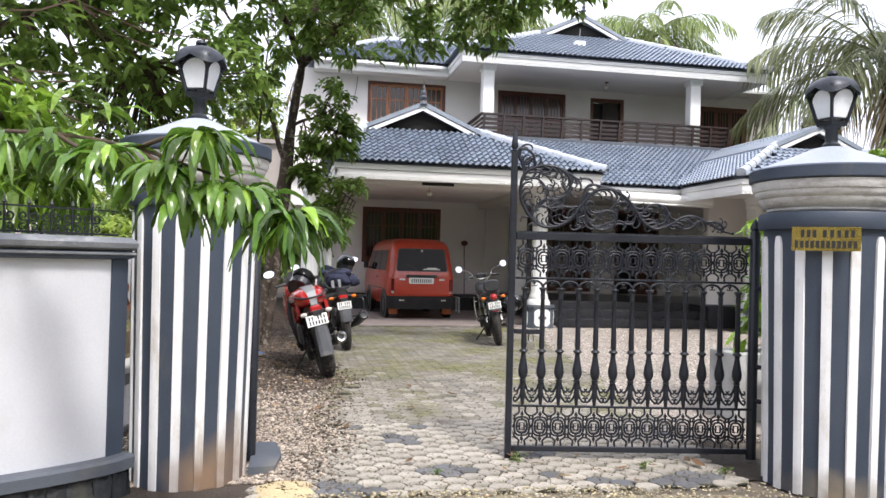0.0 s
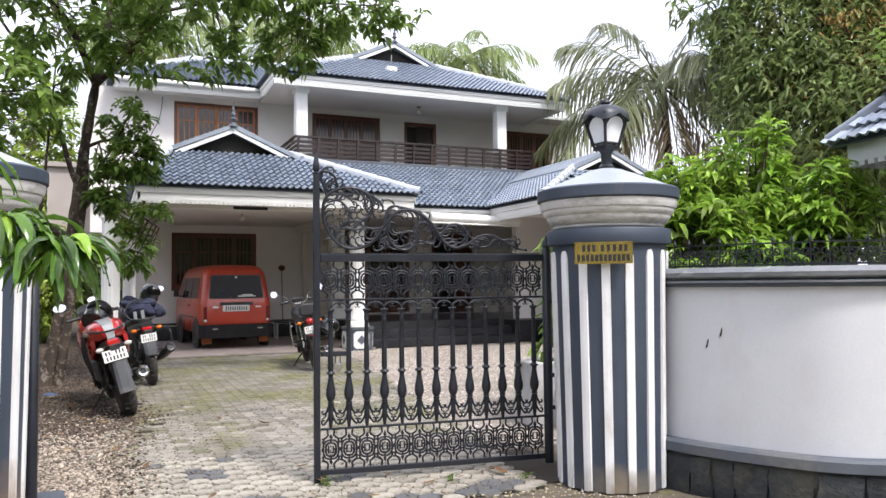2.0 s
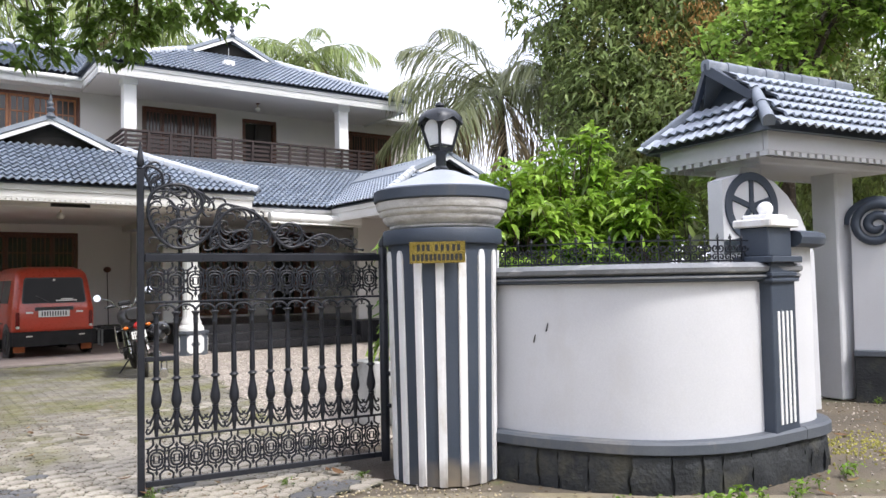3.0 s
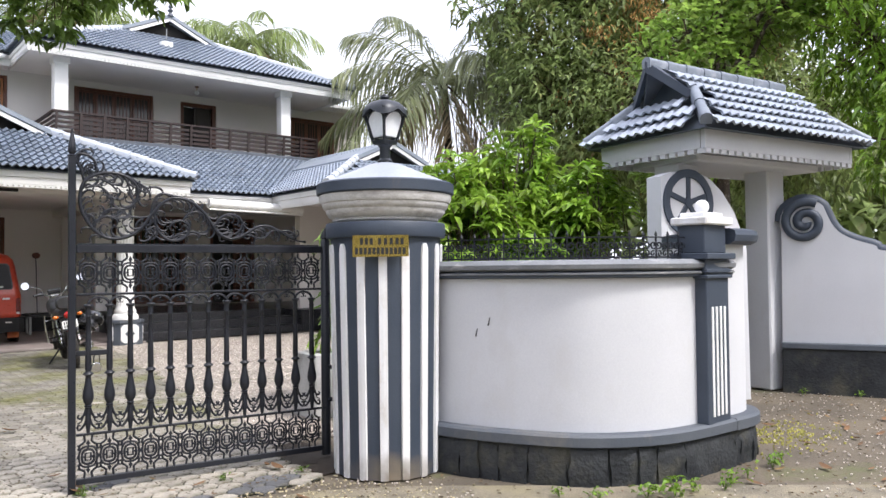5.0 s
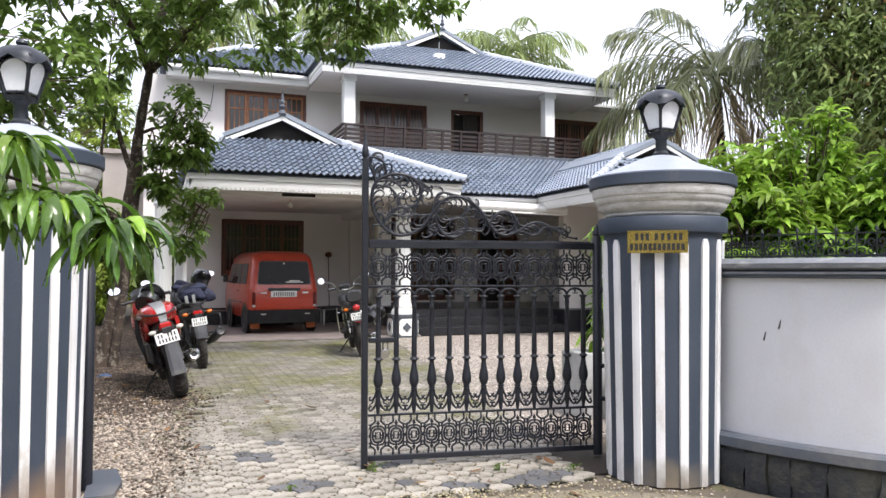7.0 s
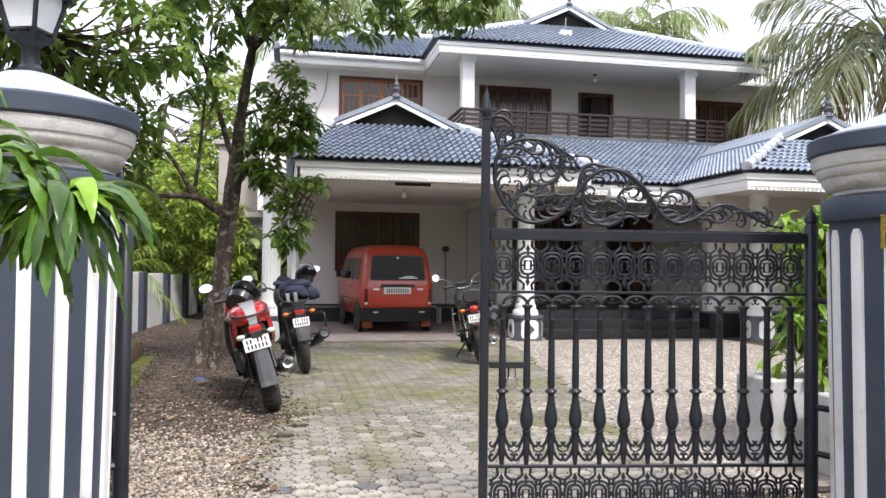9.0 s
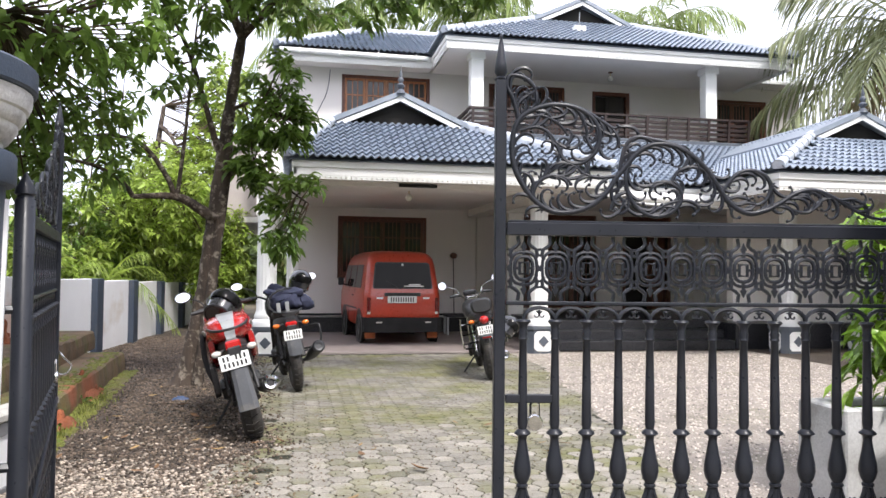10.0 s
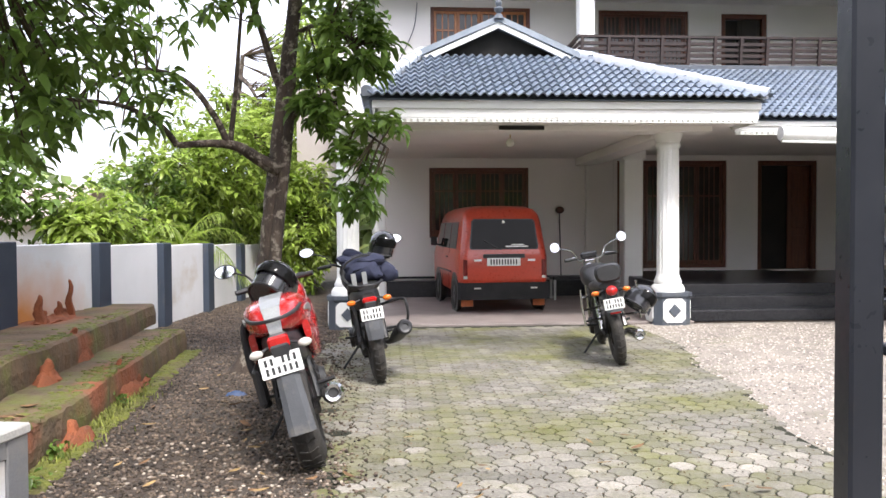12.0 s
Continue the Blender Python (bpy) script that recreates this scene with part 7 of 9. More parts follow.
    # handlebar, grips, levers, mirrors
    hb = smoothline([(-bar_w, 0.92, bar_z), (-bar_w * 0.6, 0.98, bar_z + 0.01), (-0.09, 1.04, bar_z - 0.04), (0.09, 1.04, bar_z - 0.04), (bar_w * 0.6, 0.98, bar_z + 0.01), (bar_w, 0.92, bar_z)], 5)
    bar = part("handlebar", G().tube(hb, 0.012, 8), CHROME if style == "cruiser" else PLASTIC, t, smooth=60)
    for s in (-1, 1):
        part("grip", G().tube([(s * (bar_w - 0.12), 0.955, bar_z), (s * (bar_w + 0.01), 0.918, bar_z)], 0.018, 8), SEAT, bar, smooth=60)
        part("lever", G().tube([(s * (bar_w - 0.12), 1.0, bar_z + 0.01), (s * bar_w, 0.98, bar_z - 0.005)], 0.006, 5), SILVER, bar)
        if style == "sport" and s > 0:
            continue
        part("mirror_stem", G().tube(smoothline([(s * (bar_w - 0.13), 0.97, bar_z + 0.01), (s * (bar_w - 0.08), 0.99, (bar_z + mz) / 2 + 0.02), (s * (bar_w + mo - 0.03), 0.97, mz)], 4), 0.007, 5), PLASTIC if style != "cruiser" else CHROME, bar)
        mm2 = pose(s * (bar_w + mo), 0.96, mz + 0.015) @ Matrix.Diagonal((1.35 if style != "cruiser" else 1.0, 0.35, 0.85 if style != "cruiser" else 1.0, 1))
        mir = part("mirror", G().sphere(0.055, 16, 10, mm2), PLASTIC if style != "cruiser" else CHROME, t, smooth=60)
        part("mirror_glass", G().lathe([(0.0, 0.0), (0.048, 0.0), (0.048, 0.004), (0.0, 0.004)], 20, pose(s * (bar_w + mo), 0.937, mz + 0.015, 78) @ Matrix.Diagonal((1.3 if style != "cruiser" else 1.0, 0.85 if style != "cruiser" else 1.0, 1, 1))), MIRROR, mir)
    part("instrument", G().box(-0.09, 0.09, 1.04, 1.10, bar_z - 0.02, bar_z + 0.05, 0.02), PLASTIC, t)
    part("side_stand", G().tube([(-0.09, 0.56, 0.27), (-0.27, 0.60, 0.065)], 0.012, 6), PLASTIC, t)
    skin("front_mudguard", [(1.02, 0.05, 0.58, 0.62), (1.15, 0.06, 0.61, 0.66), (1.35, 0.06, 0.62, 0.67), (1.52, 0.05, 0.55, 0.60)], cowl if style != "cruiser" else CHROME)
    part("chain_guard", G().box(-0.11, -0.09, 0.0, 0.5, 0.36, 0.42, 0.01), PLASTIC, t)
    return t


bike_1 = motorbike(pose(0.52, 9.03, 0.0, 0, 0, 6.5) @ pose(0, 0, 0, 0, -15), "red and silver sports motorcycle leaning on its stand", "sport")
bike_2 = motorbike(pose(0.84, 11.30, 0.0, 0, 0, 7) @ pose(0, 0, 0, 0, -9), "black street motorcycle with a bag strapped on its seat", "street")
bike_3 = motorbike(pose(3.12, 11.93, 0.0, 0, 0, -8) @ pose(0, 0, 0, 0, -10), "black and chrome cruiser motorcycle leaning on its stand", "cruiser")


def helmet(m, label):
    t = thing("helmet", m, label, "helmet", "helmets")
    g = G()
    rings = []
    for j in range(13):
        f = j / 12
        z = -0.10 + 0.23 * f
        r = 0.128 * math.sqrt(max(0.0, 1 - ((z - 0.015) / 0.12) ** 2)) if z > 0 else 0.125 - 0.10 * abs(z) ** 1.2
        rings.append([(r * 0.92 * math.cos(TAU * k / 24), r * 1.12 * math.sin(TAU * k / 24) + (0.02 if z < 0 else 0), z) for k in range(24)])
    part("shell", g.loft(rings), HELMET, t, smooth=50)
    vis = []
    for z, k in ((-0.02, 1.015), (0.02, 1.03), (0.06, 1.02)):
        r = 0.128 * math.sqrt(max(0.0, 1 - ((z - 0.015) / 0.12) ** 2)) * k
        vis.append([(r * 0.92 * math.cos(radians(a)), r * 1.12 * math.sin(radians(a)), z) for a in range(200, 345, 12)])
    n = len(vis[0])
    part("visor", G().add([p for v in vis for p in v], [(j * n + i, j * n + i + 1, (j + 1) * n + i + 1, (j + 1) * n + i) for j in range(2) for i in range(n - 1)]), CAR_GLASS, t, smooth=60)
    part("rim", G().tube([(0.118 * 0.92 * math.cos(TAU * k / 20), 0.118 * 1.12 * math.sin(TAU * k / 20) + 0.02, -0.10) for k in range(20)], 0.008, 6, closed=True), PLASTIC, t)
    return t


HELMET = mat("glossy_black_helmet", (0.02, 0.021, 0.024), (0.03, 0.03, 0.034), 5, 0.16, bump=0.0, coat=0.6, rough_var=0.05)
helmet(PLACE[bike_1.name] @ pose(0.02, 0.56, 1.0, -48, 30, -22) @ Matrix.Diagonal((1.18, 1.18, 1.0, 1)), "glossy black helmet resting on the red motorcycle's tank")
helmet(PLACE[bike_2.name] @ pose(0.30, 0.88, 1.13, 10, 15, 30), "glossy grey helmet hung on a motorcycle mirror")
helmet(PLACE[bike_3.name] @ pose(0.30, -0.02, 0.60, 30, 40, 60), "black helmet hung at the cruiser's side")

cloth_g = G()
rings = []
for i in range(15):
    f = i / 14
    z = 0.84 - 0.50 * f
    ring = []
    for th in (0.0, 0.014):
        cols = [(-0.185 - 0.03 * math.sin(math.pi * min(f * 1.3, 1.0)) ** 0.7 - th + 0.015 * math.sin(k * 2.3 + f * 4), 0.20 + 0.13 * (k / 7) * (1 - 0.35 * f) + 0.05 * f, z + 0.012 * math.sin(k * 1.7)) for k in range(8)]
        ring += cols if th == 0 else cols[::-1]
    rings.append(ring)
jacket = thing("jacket", PLACE[bike_1.name], "black cloth jacket hanging from the red motorcycle's seat", "jacket")
part("cloth", cloth_g.loft(rings), mat("black_jacket_cloth", (0.014, 0.014, 0.016), (0.025, 0.025, 0.028), 8, 0.85, bump=0.5, fine=90), jacket, smooth=60)
BAG = mat("navy_bag_cloth", (0.018, 0.022, 0.05), (0.03, 0.034, 0.065), 8, 0.85, bump=0.5, fine=90)
bag = thing("bag", PLACE[bike_2.name] @ pose(0.02, 0.18, 0.875), "navy and black cloth bag strapped on a motorcycle seat", "bag")
g = G()
rngb = random.Random(4)
rings = []
for j in range(11):
    f = j / 10
    s = math.sin(math.pi * (0.08 + 0.84 * f)) ** 0.5
    rings.append([(0.17 * s * math.copysign(abs(math.cos(a)) ** 0.7, math.cos(a)) + rngb.uniform(-0.03, 0.03), -0.25 + 0.56 * f, 0.085 + 0.115 * s * math.copysign(abs(math.sin(a)) ** 0.7, math.sin(a)) + rngb.uniform(-0.03, 0.03)) for a in [TAU * k / 14 for k in range(14)]])
part("body", g.loft(rings), BAG, bag, smooth=70)
for k, (x, y, z, q) in enumerate(((0.07, -0.05, 0.16, 0.13), (-0.10, 0.12, 0.17, 0.10), (0.13, 0.16, 0.10, 0.11), (-0.02, 0.3, 0.15, 0.12), (0.17, -0.10, 0.05, 0.09))):
    fold = G().sphere(q, 12, 8, pose(x, y, z, 20 * k, 15 * k, 40 * k) @ Matrix.Diagonal((1.0, 1.4, 0.45, 1)))
    fold.v = [(a + rngb.uniform(-0.012, 0.012), b + rngb.uniform(-0.012, 0.012), c + rngb.uniform(-0.012, 0.012)) for a, b, c in fold.v]
    part("fold", fold, BAG, bag, smooth=70)
for y in (-0.12, 0.12):
    part("strap", G().tube([(0.19 * math.cos(TAU * k / 16), y + 0.02 * math.sin(k), 0.085 + 0.135 * math.sin(TAU * k / 16)) for k in range(16)], 0.012, 4, closed=True), SEAT, bag)
part("strap_end", G().box(-0.13, -0.09, -0.30, -0.28, -0.02, 0.09, 0.004), SILVER, bag, "grey webbing strap")
part("strap_end", G().box(-0.04, 0.0, -0.30, -0.28, -0.02, 0.09, 0.004), SILVER, bag, "grey webbing strap")
# ---- plants ----
def leaf_mat(name, c1, c2, transl=0.35, vary=0.35, rough=0.45, dirt=None):
    m = mat(name, c1, c2, 2.5, rough, bump=0.15, fine=40, island=vary, transl=transl, fine_mix=0.2, dirt=dirt, dirt_at=(0.55, 0.7), dirt_scale=1.2)
    return m


LEAF_DARK = leaf_mat("dark_green_leaf", (0.05, 0.10, 0.026), (0.09, 0.155, 0.036), 0.45, 0.5)
LEAF_MID = leaf_mat("mid_green_leaf", (0.11, 0.19, 0.036), (0.175, 0.265, 0.052), 0.48, 0.45)
LEAF_MANGO = leaf_mat("bright_mango_leaf", (0.125, 0.24, 0.028), (0.23, 0.35, 0.045), 0.45, 0.5, 0.28)
LEAF_YOUNG = leaf_mat("young_mango_leaf", (0.21, 0.37, 0.045), (0.35, 0.50, 0.08), 0.45, 0.5, 0.24)
LEAF_PALM_FAR = leaf_mat("green_palm_leaflet", (0.17, 0.235, 0.065), (0.27, 0.33, 0.11), 0.4, 0.4, 0.4)
LEAF_WOOD = leaf_mat("woodland_leaf", (0.20, 0.27, 0.095), (0.28, 0.345, 0.125), 0.5, 0.6, dirt=(0.15, 0.10, 0.03))
LEAF_BROAD = leaf_mat("broad_bright_leaf", (0.20, 0.33, 0.062), (0.31, 0.435, 0.095), 0.5, 0.5, 0.3)
LEAF_PALM = leaf_mat("palm_leaflet", (0.18, 0.21, 0.10), (0.26, 0.28, 0.145), 0.35, 0.3, 0.4)
LEAF_PALM_DRY = leaf_mat("dry_palm_leaflet", (0.36, 0.28, 0.16), (0.27, 0.20, 0.11), 0.25, 0.3, 0.6)
LEAF_BRIGHT = leaf_mat("sunlit_yellow_green_leaf", (0.25, 0.35, 0.06), (0.36, 0.45, 0.10), 0.5, 0.5, 0.3)
BARK = mat("grey_brown_bark", (0.075, 0.054, 0.04), (0.026, 0.019, 0.015), 9, 0.95, bump=0.9, fine=35, stretch=(1, 1, 0.35), dirt=(0.21, 0.18, 0.145), dirt_at=(0.53, 0.62), dirt_scale=13, bump_dist=0.02)
TWIG = mat("brown_twig", (0.09, 0.06, 0.035), (0.06, 0.045, 0.03), 9, 0.9, bump=0.3)
FLOWER = leaf_mat("mango_blossom", (0.42, 0.25, 0.08), (0.32, 0.18, 0.06), 0.2, 0.3, 0.8)


class Leaves:
    """Gathers leaf blades as arrays; each is a narrow bent blade of its own."""

    def __init__(self, seed):
        self.r = np.random.RandomState(seed)
        self.parts = []

    def blades(self, p, d, L, W, droop=0.3, fold=0.25):
        p, d = np.asarray(p, float), np.asarray(d, float)
        n = len(p)
        d = d / np.maximum(np.linalg.norm(d, axis=1, keepdims=True), 1e-6)
        L = np.broadcast_to(L, n)[:, None] * self.r.uniform(0.75, 1.2, (n, 1))
        W = np.broadcast_to(W, n)[:, None] * self.r.uniform(0.8, 1.2, (n, 1))
        up = np.tile([0, 0, 1.0], (n, 1)) + self.r.normal(0, 0.35, (n, 3))
        side = np.cross(d, up)
        side /= np.maximum(np.linalg.norm(side, axis=1, keepdims=True), 1e-6)
        nor = np.cross(side, d)
        dr = np.broadcast_to(droop, n)[:, None]
        dn = np.array([0, 0, -1.0])
        c1 = p + d * L * 0.36 + dn * dr * L * 0.08
        c2 = p + d * L * 0.72 + dn * dr * L * 0.36
        tip = p + d * L * 0.97 + dn * dr * L * 0.75
        f = nor * W * fold
        V = np.stack([p, c1 - side * W * 0.5 + f, c1 + side * W * 0.5 + f, c1, c2 - side * W * 0.42 + f, c2 + side * W * 0.42 + f, c2, tip], 1)
        self.parts.append(V.reshape(-1, 3))

    def mesh(self, name, material):
        V = np.concatenate(self.parts)
        n = len(V) // 8
        base = np.arange(n)[:, None] * 8
        tri = np.array([[0, 3, 1], [0, 2, 3], [4, 6, 7], [6, 5, 7]])
        quad = np.array([[1, 3, 6, 4], [3, 2, 5, 6]])
        T = (base[:, None, :] + tri[None]).reshape(-1, 3)
        Q = (base[:, None, :] + quad[None]).reshape(-1, 4)
        me = bpy.data.meshes.new(name)
        me.vertices.add(len(V))
        me.vertices.foreach_set("co", V.astype(np.float32).ravel())
        loops = np.concatenate([T.ravel(), Q.ravel()]).astype(np.int32)
        me.loops.add(len(loops))
        me.loops.foreach_set("vertex_index", loops)
        me.polygons.add(len(T) + len(Q))
        starts = np.concatenate([np.arange(len(T)) * 3, len(T) * 3 + np.arange(len(Q)) * 4]).astype(np.int32)
        me.polygons.foreach_set("loop_start", starts)
        me.polygons.foreach_set("use_smooth", np.ones(len(starts), dtype=bool))
        me.update(calc_edges=True)
        me.materials.append(material)
        return me


def in_ellipsoids(r, vols, n):
    """Random points in ellipsoids (centre, radii, weight), more of them near the skin."""
    w = np.array([v[2] if len(v) > 2 else v[1][0] * v[1][1] * v[1][2] for v in vols], float)
    pick = r.choice(len(vols), n, p=w / w.sum())
    u = r.normal(size=(n, 3))
    u /= np.linalg.norm(u, axis=1, keepdims=True)
    rad = r.uniform(0.25, 1.0, (n, 1)) ** 0.5
    c, s = np.array([v[0] for v in vols], float)[pick], np.array([v[1] for v in vols], float)[pick]
    return c + u * rad * s, u


def whorls(lv, centres, out, per, L, W, droop=0.5, flat=0.35, spread=0.0):
    """A whorl of leaves round each twig end."""
    n = len(centres)
    P = np.repeat(centres, per, axis=0)
    O = np.repeat(out, per, axis=0)
    D = lv.r.normal(size=(n * per, 3))
    D[:, 2] *= 0.5
    D = D / np.linalg.norm(D, axis=1, keepdims=True) + O * flat
    P = P + lv.r.normal(size=P.shape) * spread
    lv.blades(P, D, L, W, droop)


def nearest_on(lines, p):
    best, bd = None, 1e9
    for line in lines:
        for q in line[len(line) // 3:]:
            d = (q - p).length
            if d < bd:
                best, bd = q, d
    return best


def twigs(lines, centres, every, r0=0.012, longest=1.6):
    g = G()
    for c in centres[::every]:
        p = Vector(c)
        q = nearest_on(lines, p)
        if q is None or (q - p).length > longest:
            continue
        mid = (p + q) / 2 + Vector((0, 0, -0.08 * (p - q).length))
        g.tube([q, mid, p], [r0, r0 * 0.7, r0 * 0.35], 4)
    return g


# the tree beside the drive
tree = thing("yard_tree", pose(-0.30, 12.0, 0), "slender leafy tree with mottled bark beside the drive", "tree")
trunk = smoothline([(-0.43, 11.97, -0.05), (-0.36, 11.98, 0.25), (-0.22, 12.0, 1.0), (-0.165, 12.0, 1.55), (-0.115, 12.0, 2.0), (-0.04, 12.02, 2.65), (0.04, 12.04, 3.3), (0.14, 12.0, 3.95), (0.33, 11.9, 5.0), (0.5, 11.75, 6.2)], 5)
nT = len(trunk)
part("trunk", G().tube(trunk, [0.108 - 0.068 * i / nT + (0.08 * max(0, 1 - i / 4)) + 0.006 * math.sin(i * 2.1) for i in range(nT)], 14), BARK, tree, world=True, smooth=70)
stem2 = smoothline([(-0.27, 11.85, -0.05), (-0.16, 11.90, 0.8), (-0.09, 11.93, 1.5), (-0.02, 11.95, 2.1), (0.02, 11.97, 2.6), (0.03, 11.99, 3.2)], 5)
part("second_stem", G().tube(stem2, [0.066 - 0.028 * i / len(stem2) for i in range(len(stem2))], 10), BARK, tree, world=True, smooth=70)
limb_pts = [
    [(-0.10, 11.95, 1.86), (-0.26, 11.88, 1.95), (-0.44, 11.8, 2.06), (-0.62, 11.72, 2.08), (-0.92, 11.6, 2.05)],
    [(-0.52, 11.76, 2.08), (-0.62, 11.7, 2.32), (-0.86, 11.62, 2.62), (-1.22, 11.5, 2.68), (-1.55, 11.3, 2.50)],
    [(-0.50, 11.78, 2.08), (-0.44, 11.75, 2.6), (-0.40, 11.8, 3.2), (-0.33, 11.9, 4.2)],
    [(-0.92, 11.6, 2.05), (-1.05, 11.5, 2.22), (-1.35, 11.3, 2.36), (-1.9, 11.0, 2.35)],
    [(0.02, 12.0, 2.45), (-0.12, 12.0, 2.72), (-0.26, 11.95, 3.2), (-0.5, 11.8, 3.9), (-0.95, 11.6, 4.6)],
    [(0.0, 11.95, 2.3), (0.22, 11.85, 2.5), (0.45, 11.75, 2.45), (0.68, 11.65, 2.2), (0.92, 11.55, 2.02)],
    [(0.26, 11.93, 4.6), (0.7, 11.7, 4.85), (1.3, 11.3, 4.95), (1.9, 10.9, 5.0), (2.7, 10.6, 4.95), (3.5, 10.4, 4.95)],
    [(0.14, 12.0, 3.95), (0.62, 11.5, 4.4), (1.0, 10.6, 4.85), (1.35, 9.7, 4.95)],
    [(0.14, 12.0, 3.95), (-0.15, 11.3, 4.5), (-0.6, 10.4, 4.8), (-1.05, 9.4, 4.7), (-1.3, 8.7, 4.25)],
    [(0.30, 11.9, 4.9), (1.0, 12.2, 5.4), (1.5, 12.3, 5.8)],
    [(0.02, 12.0, 3.1), (0.32, 11.9, 3.2), (0.62, 11.75, 3.0)],
]
limb_lines = []
for k, pts in enumerate(limb_pts):
    ln = smoothline(pts, 5)
    limb_lines.append(ln)
    r0 = (0.07, 0.034, 0.026, 0.03, 0.045, 0.022, 0.028, 0.045, 0.05, 0.04, 0.026)[k]
    part("limb", G().tube(ln, [r0 * (1 - 0.65 * i / len(ln)) for i in range(len(ln))], 8), BARK, tree, world=True, smooth=70)
lv = Leaves(11)
vols = [((0.56, 11.85, 2.98), (0.46, 0.4, 0.34), 1.0), ((-0.25, 11.2, 4.15), (0.6, 0.6, 0.5), 0.6), ((0.60, 11.7, 1.78), (0.26, 0.25, 0.36), 0.3), ((0.30, 11.8, 2.45), (0.25, 0.25, 0.3), 0.35), ((0.72, 11.65, 2.12), (0.36, 0.3, 0.26), 0.34), ((1.1, 11.4, 4.35), (1.2, 0.8, 0.45), 1.35), ((2.5, 10.8, 4.35), (0.5, 0.45, 0.36), 0.75), ((3.2, 10.4, 4.9), (1.0, 0.7, 0.38), 1.0), ((2.1, 10.4, 5.05), (0.9, 0.7, 0.36), 0.8),
        ((1.0, 10.2, 4.9), (1.2, 1.1, 0.5), 1.7), ((-0.5, 11.4, 4.75), (1.1, 1.1, 0.65), 1.3), ((-1.2, 9.6, 4.5), (1.2, 1.1, 0.65), 1.9), ((-1.5, 11.2, 2.5), (0.65, 0.5, 0.55), 0.75), ((-1.5, 8.6, 3.95), (0.8, 0.7, 0.45), 1.1), ((0.7, 12.1, 5.8), (1.4, 1.2, 0.8), 1.2), ((-0.75, 11.6, 3.4), (0.6, 0.6, 0.5), 0.5), ((-2.0, 10.6, 3.4), (0.6, 0.7, 0.6), 0.55), ((0.5, 11.95, 3.55), (0.4, 0.35, 0.25), 0.35)]
cs, outs = in_ellipsoids(lv.r, vols, 1150)
whorls(lv, cs, outs, 9, 0.15, 0.062, 0.5, 0.4, 0.03)
part("crown", None, None, tree, mesh=lv.mesh("crown", LEAF_MID), at=PLACE[tree.name].inverted())
tagged(part("branchwork", twigs(limb_lines, cs, 2, 0.010), TWIG, tree, world=True), kind="stuff")


def small_tree(name, label, base, top, vols, n, per, L, W, material, seed, r0=0.12, droop=0.5, limbs=7, spread=0.05, flat=0.4, category="tree", tw=3):
    t = thing(name, pose(*base), label, category)
    b, tp = Vector(base), Vector(top)
    line = smoothline([b - Vector((0, 0, 0.05)), b.lerp(tp, 0.35) + Vector((0.08, 0.05, 0)), b.lerp(tp, 0.7) - Vector((0.06, 0.04, 0)), tp], 5)
    part("trunk", G().tube(line, [r0 * (1 - 0.7 * i / len(line)) for i in range(len(line))], 9), BARK, t, world=True, smooth=70)
    lines = [line]
    rng = random.Random(seed)
    for k in range(limbs):
        v = vols[k % len(vols)]
        q = line[min(len(line) - 1, int(len(line) * rng.uniform(0.35, 0.95)))]
        e = Vector(v[0]) + Vector((rng.uniform(-0.5, 0.5) * v[1][0], rng.uniform(-0.5, 0.5) * v[1][1], rng.uniform(-0.2, 0.6) * v[1][2]))
        ln = smoothline([q, q.lerp(e, 0.5) + Vector((0, 0, 0.12 * (e - q).length)), e], 5)
        lines.append(ln)
        part("limb", G().tube(ln, [r0 * 0.45 * (1 - 0.75 * i / len(ln)) for i in range(len(ln))], 6), BARK, t, world=True, smooth=70)
    lv = Leaves(seed)
    cs, outs = in_ellipsoids(lv.r, vols, n)
    whorls(lv, cs, outs, per, L, W, droop, flat, spread)
    part("crown", None, None, t, mesh=lv.mesh("crown", material), at=PLACE[t.name].inverted())
    tagged(part("branchwork", twigs(lines, cs, tw, r0 * 0.09, 2.2), TWIG, t, world=True), kind="stuff")
    return t, lines


# trees over the left wall and behind the side wall
small_tree("shade_tree", "dense dark-leaved tree behind the front wall", (-3.3, 8.2, 0), (-2.9, 8.0, 4.6), [((-2.0, 7.8, 3.3), (0.9, 0.7, 0.6), 1.2), ((-2.6, 7.4, 3.3), (1.5, 1.2, 1.0), 1.8), ((-3.6, 7.6, 4.3), (1.8, 1.4, 1.1), 2.6), ((-1.9, 8.4, 4.1), (1.2, 1.0, 0.8), 1.0), ((-4.2, 8.0, 2.6), (1.4, 1.2, 0.8), 1.3), ((-2.2, 7.0, 2.45), (1.0, 0.8, 0.45), 0.5), ((-1.1, 9.0, 3.2), (0.9, 0.8, 0.45), 1.5), ((-1.15, 9.7, 2.55), (0.6, 0.45, 0.26), 0.7), ((-1.55, 10.0, 2.15), (0.45, 0.45, 0.4), 0.7), ((-2.1, 8.8, 2.4), (0.7, 0.6, 0.5), 0.9), ((-2.4, 10.6, 2.7), (0.6, 0.6, 0.45), 0.6)], 960, 7, 0.14, 0.06, LEAF_MID, 21, 0.16)
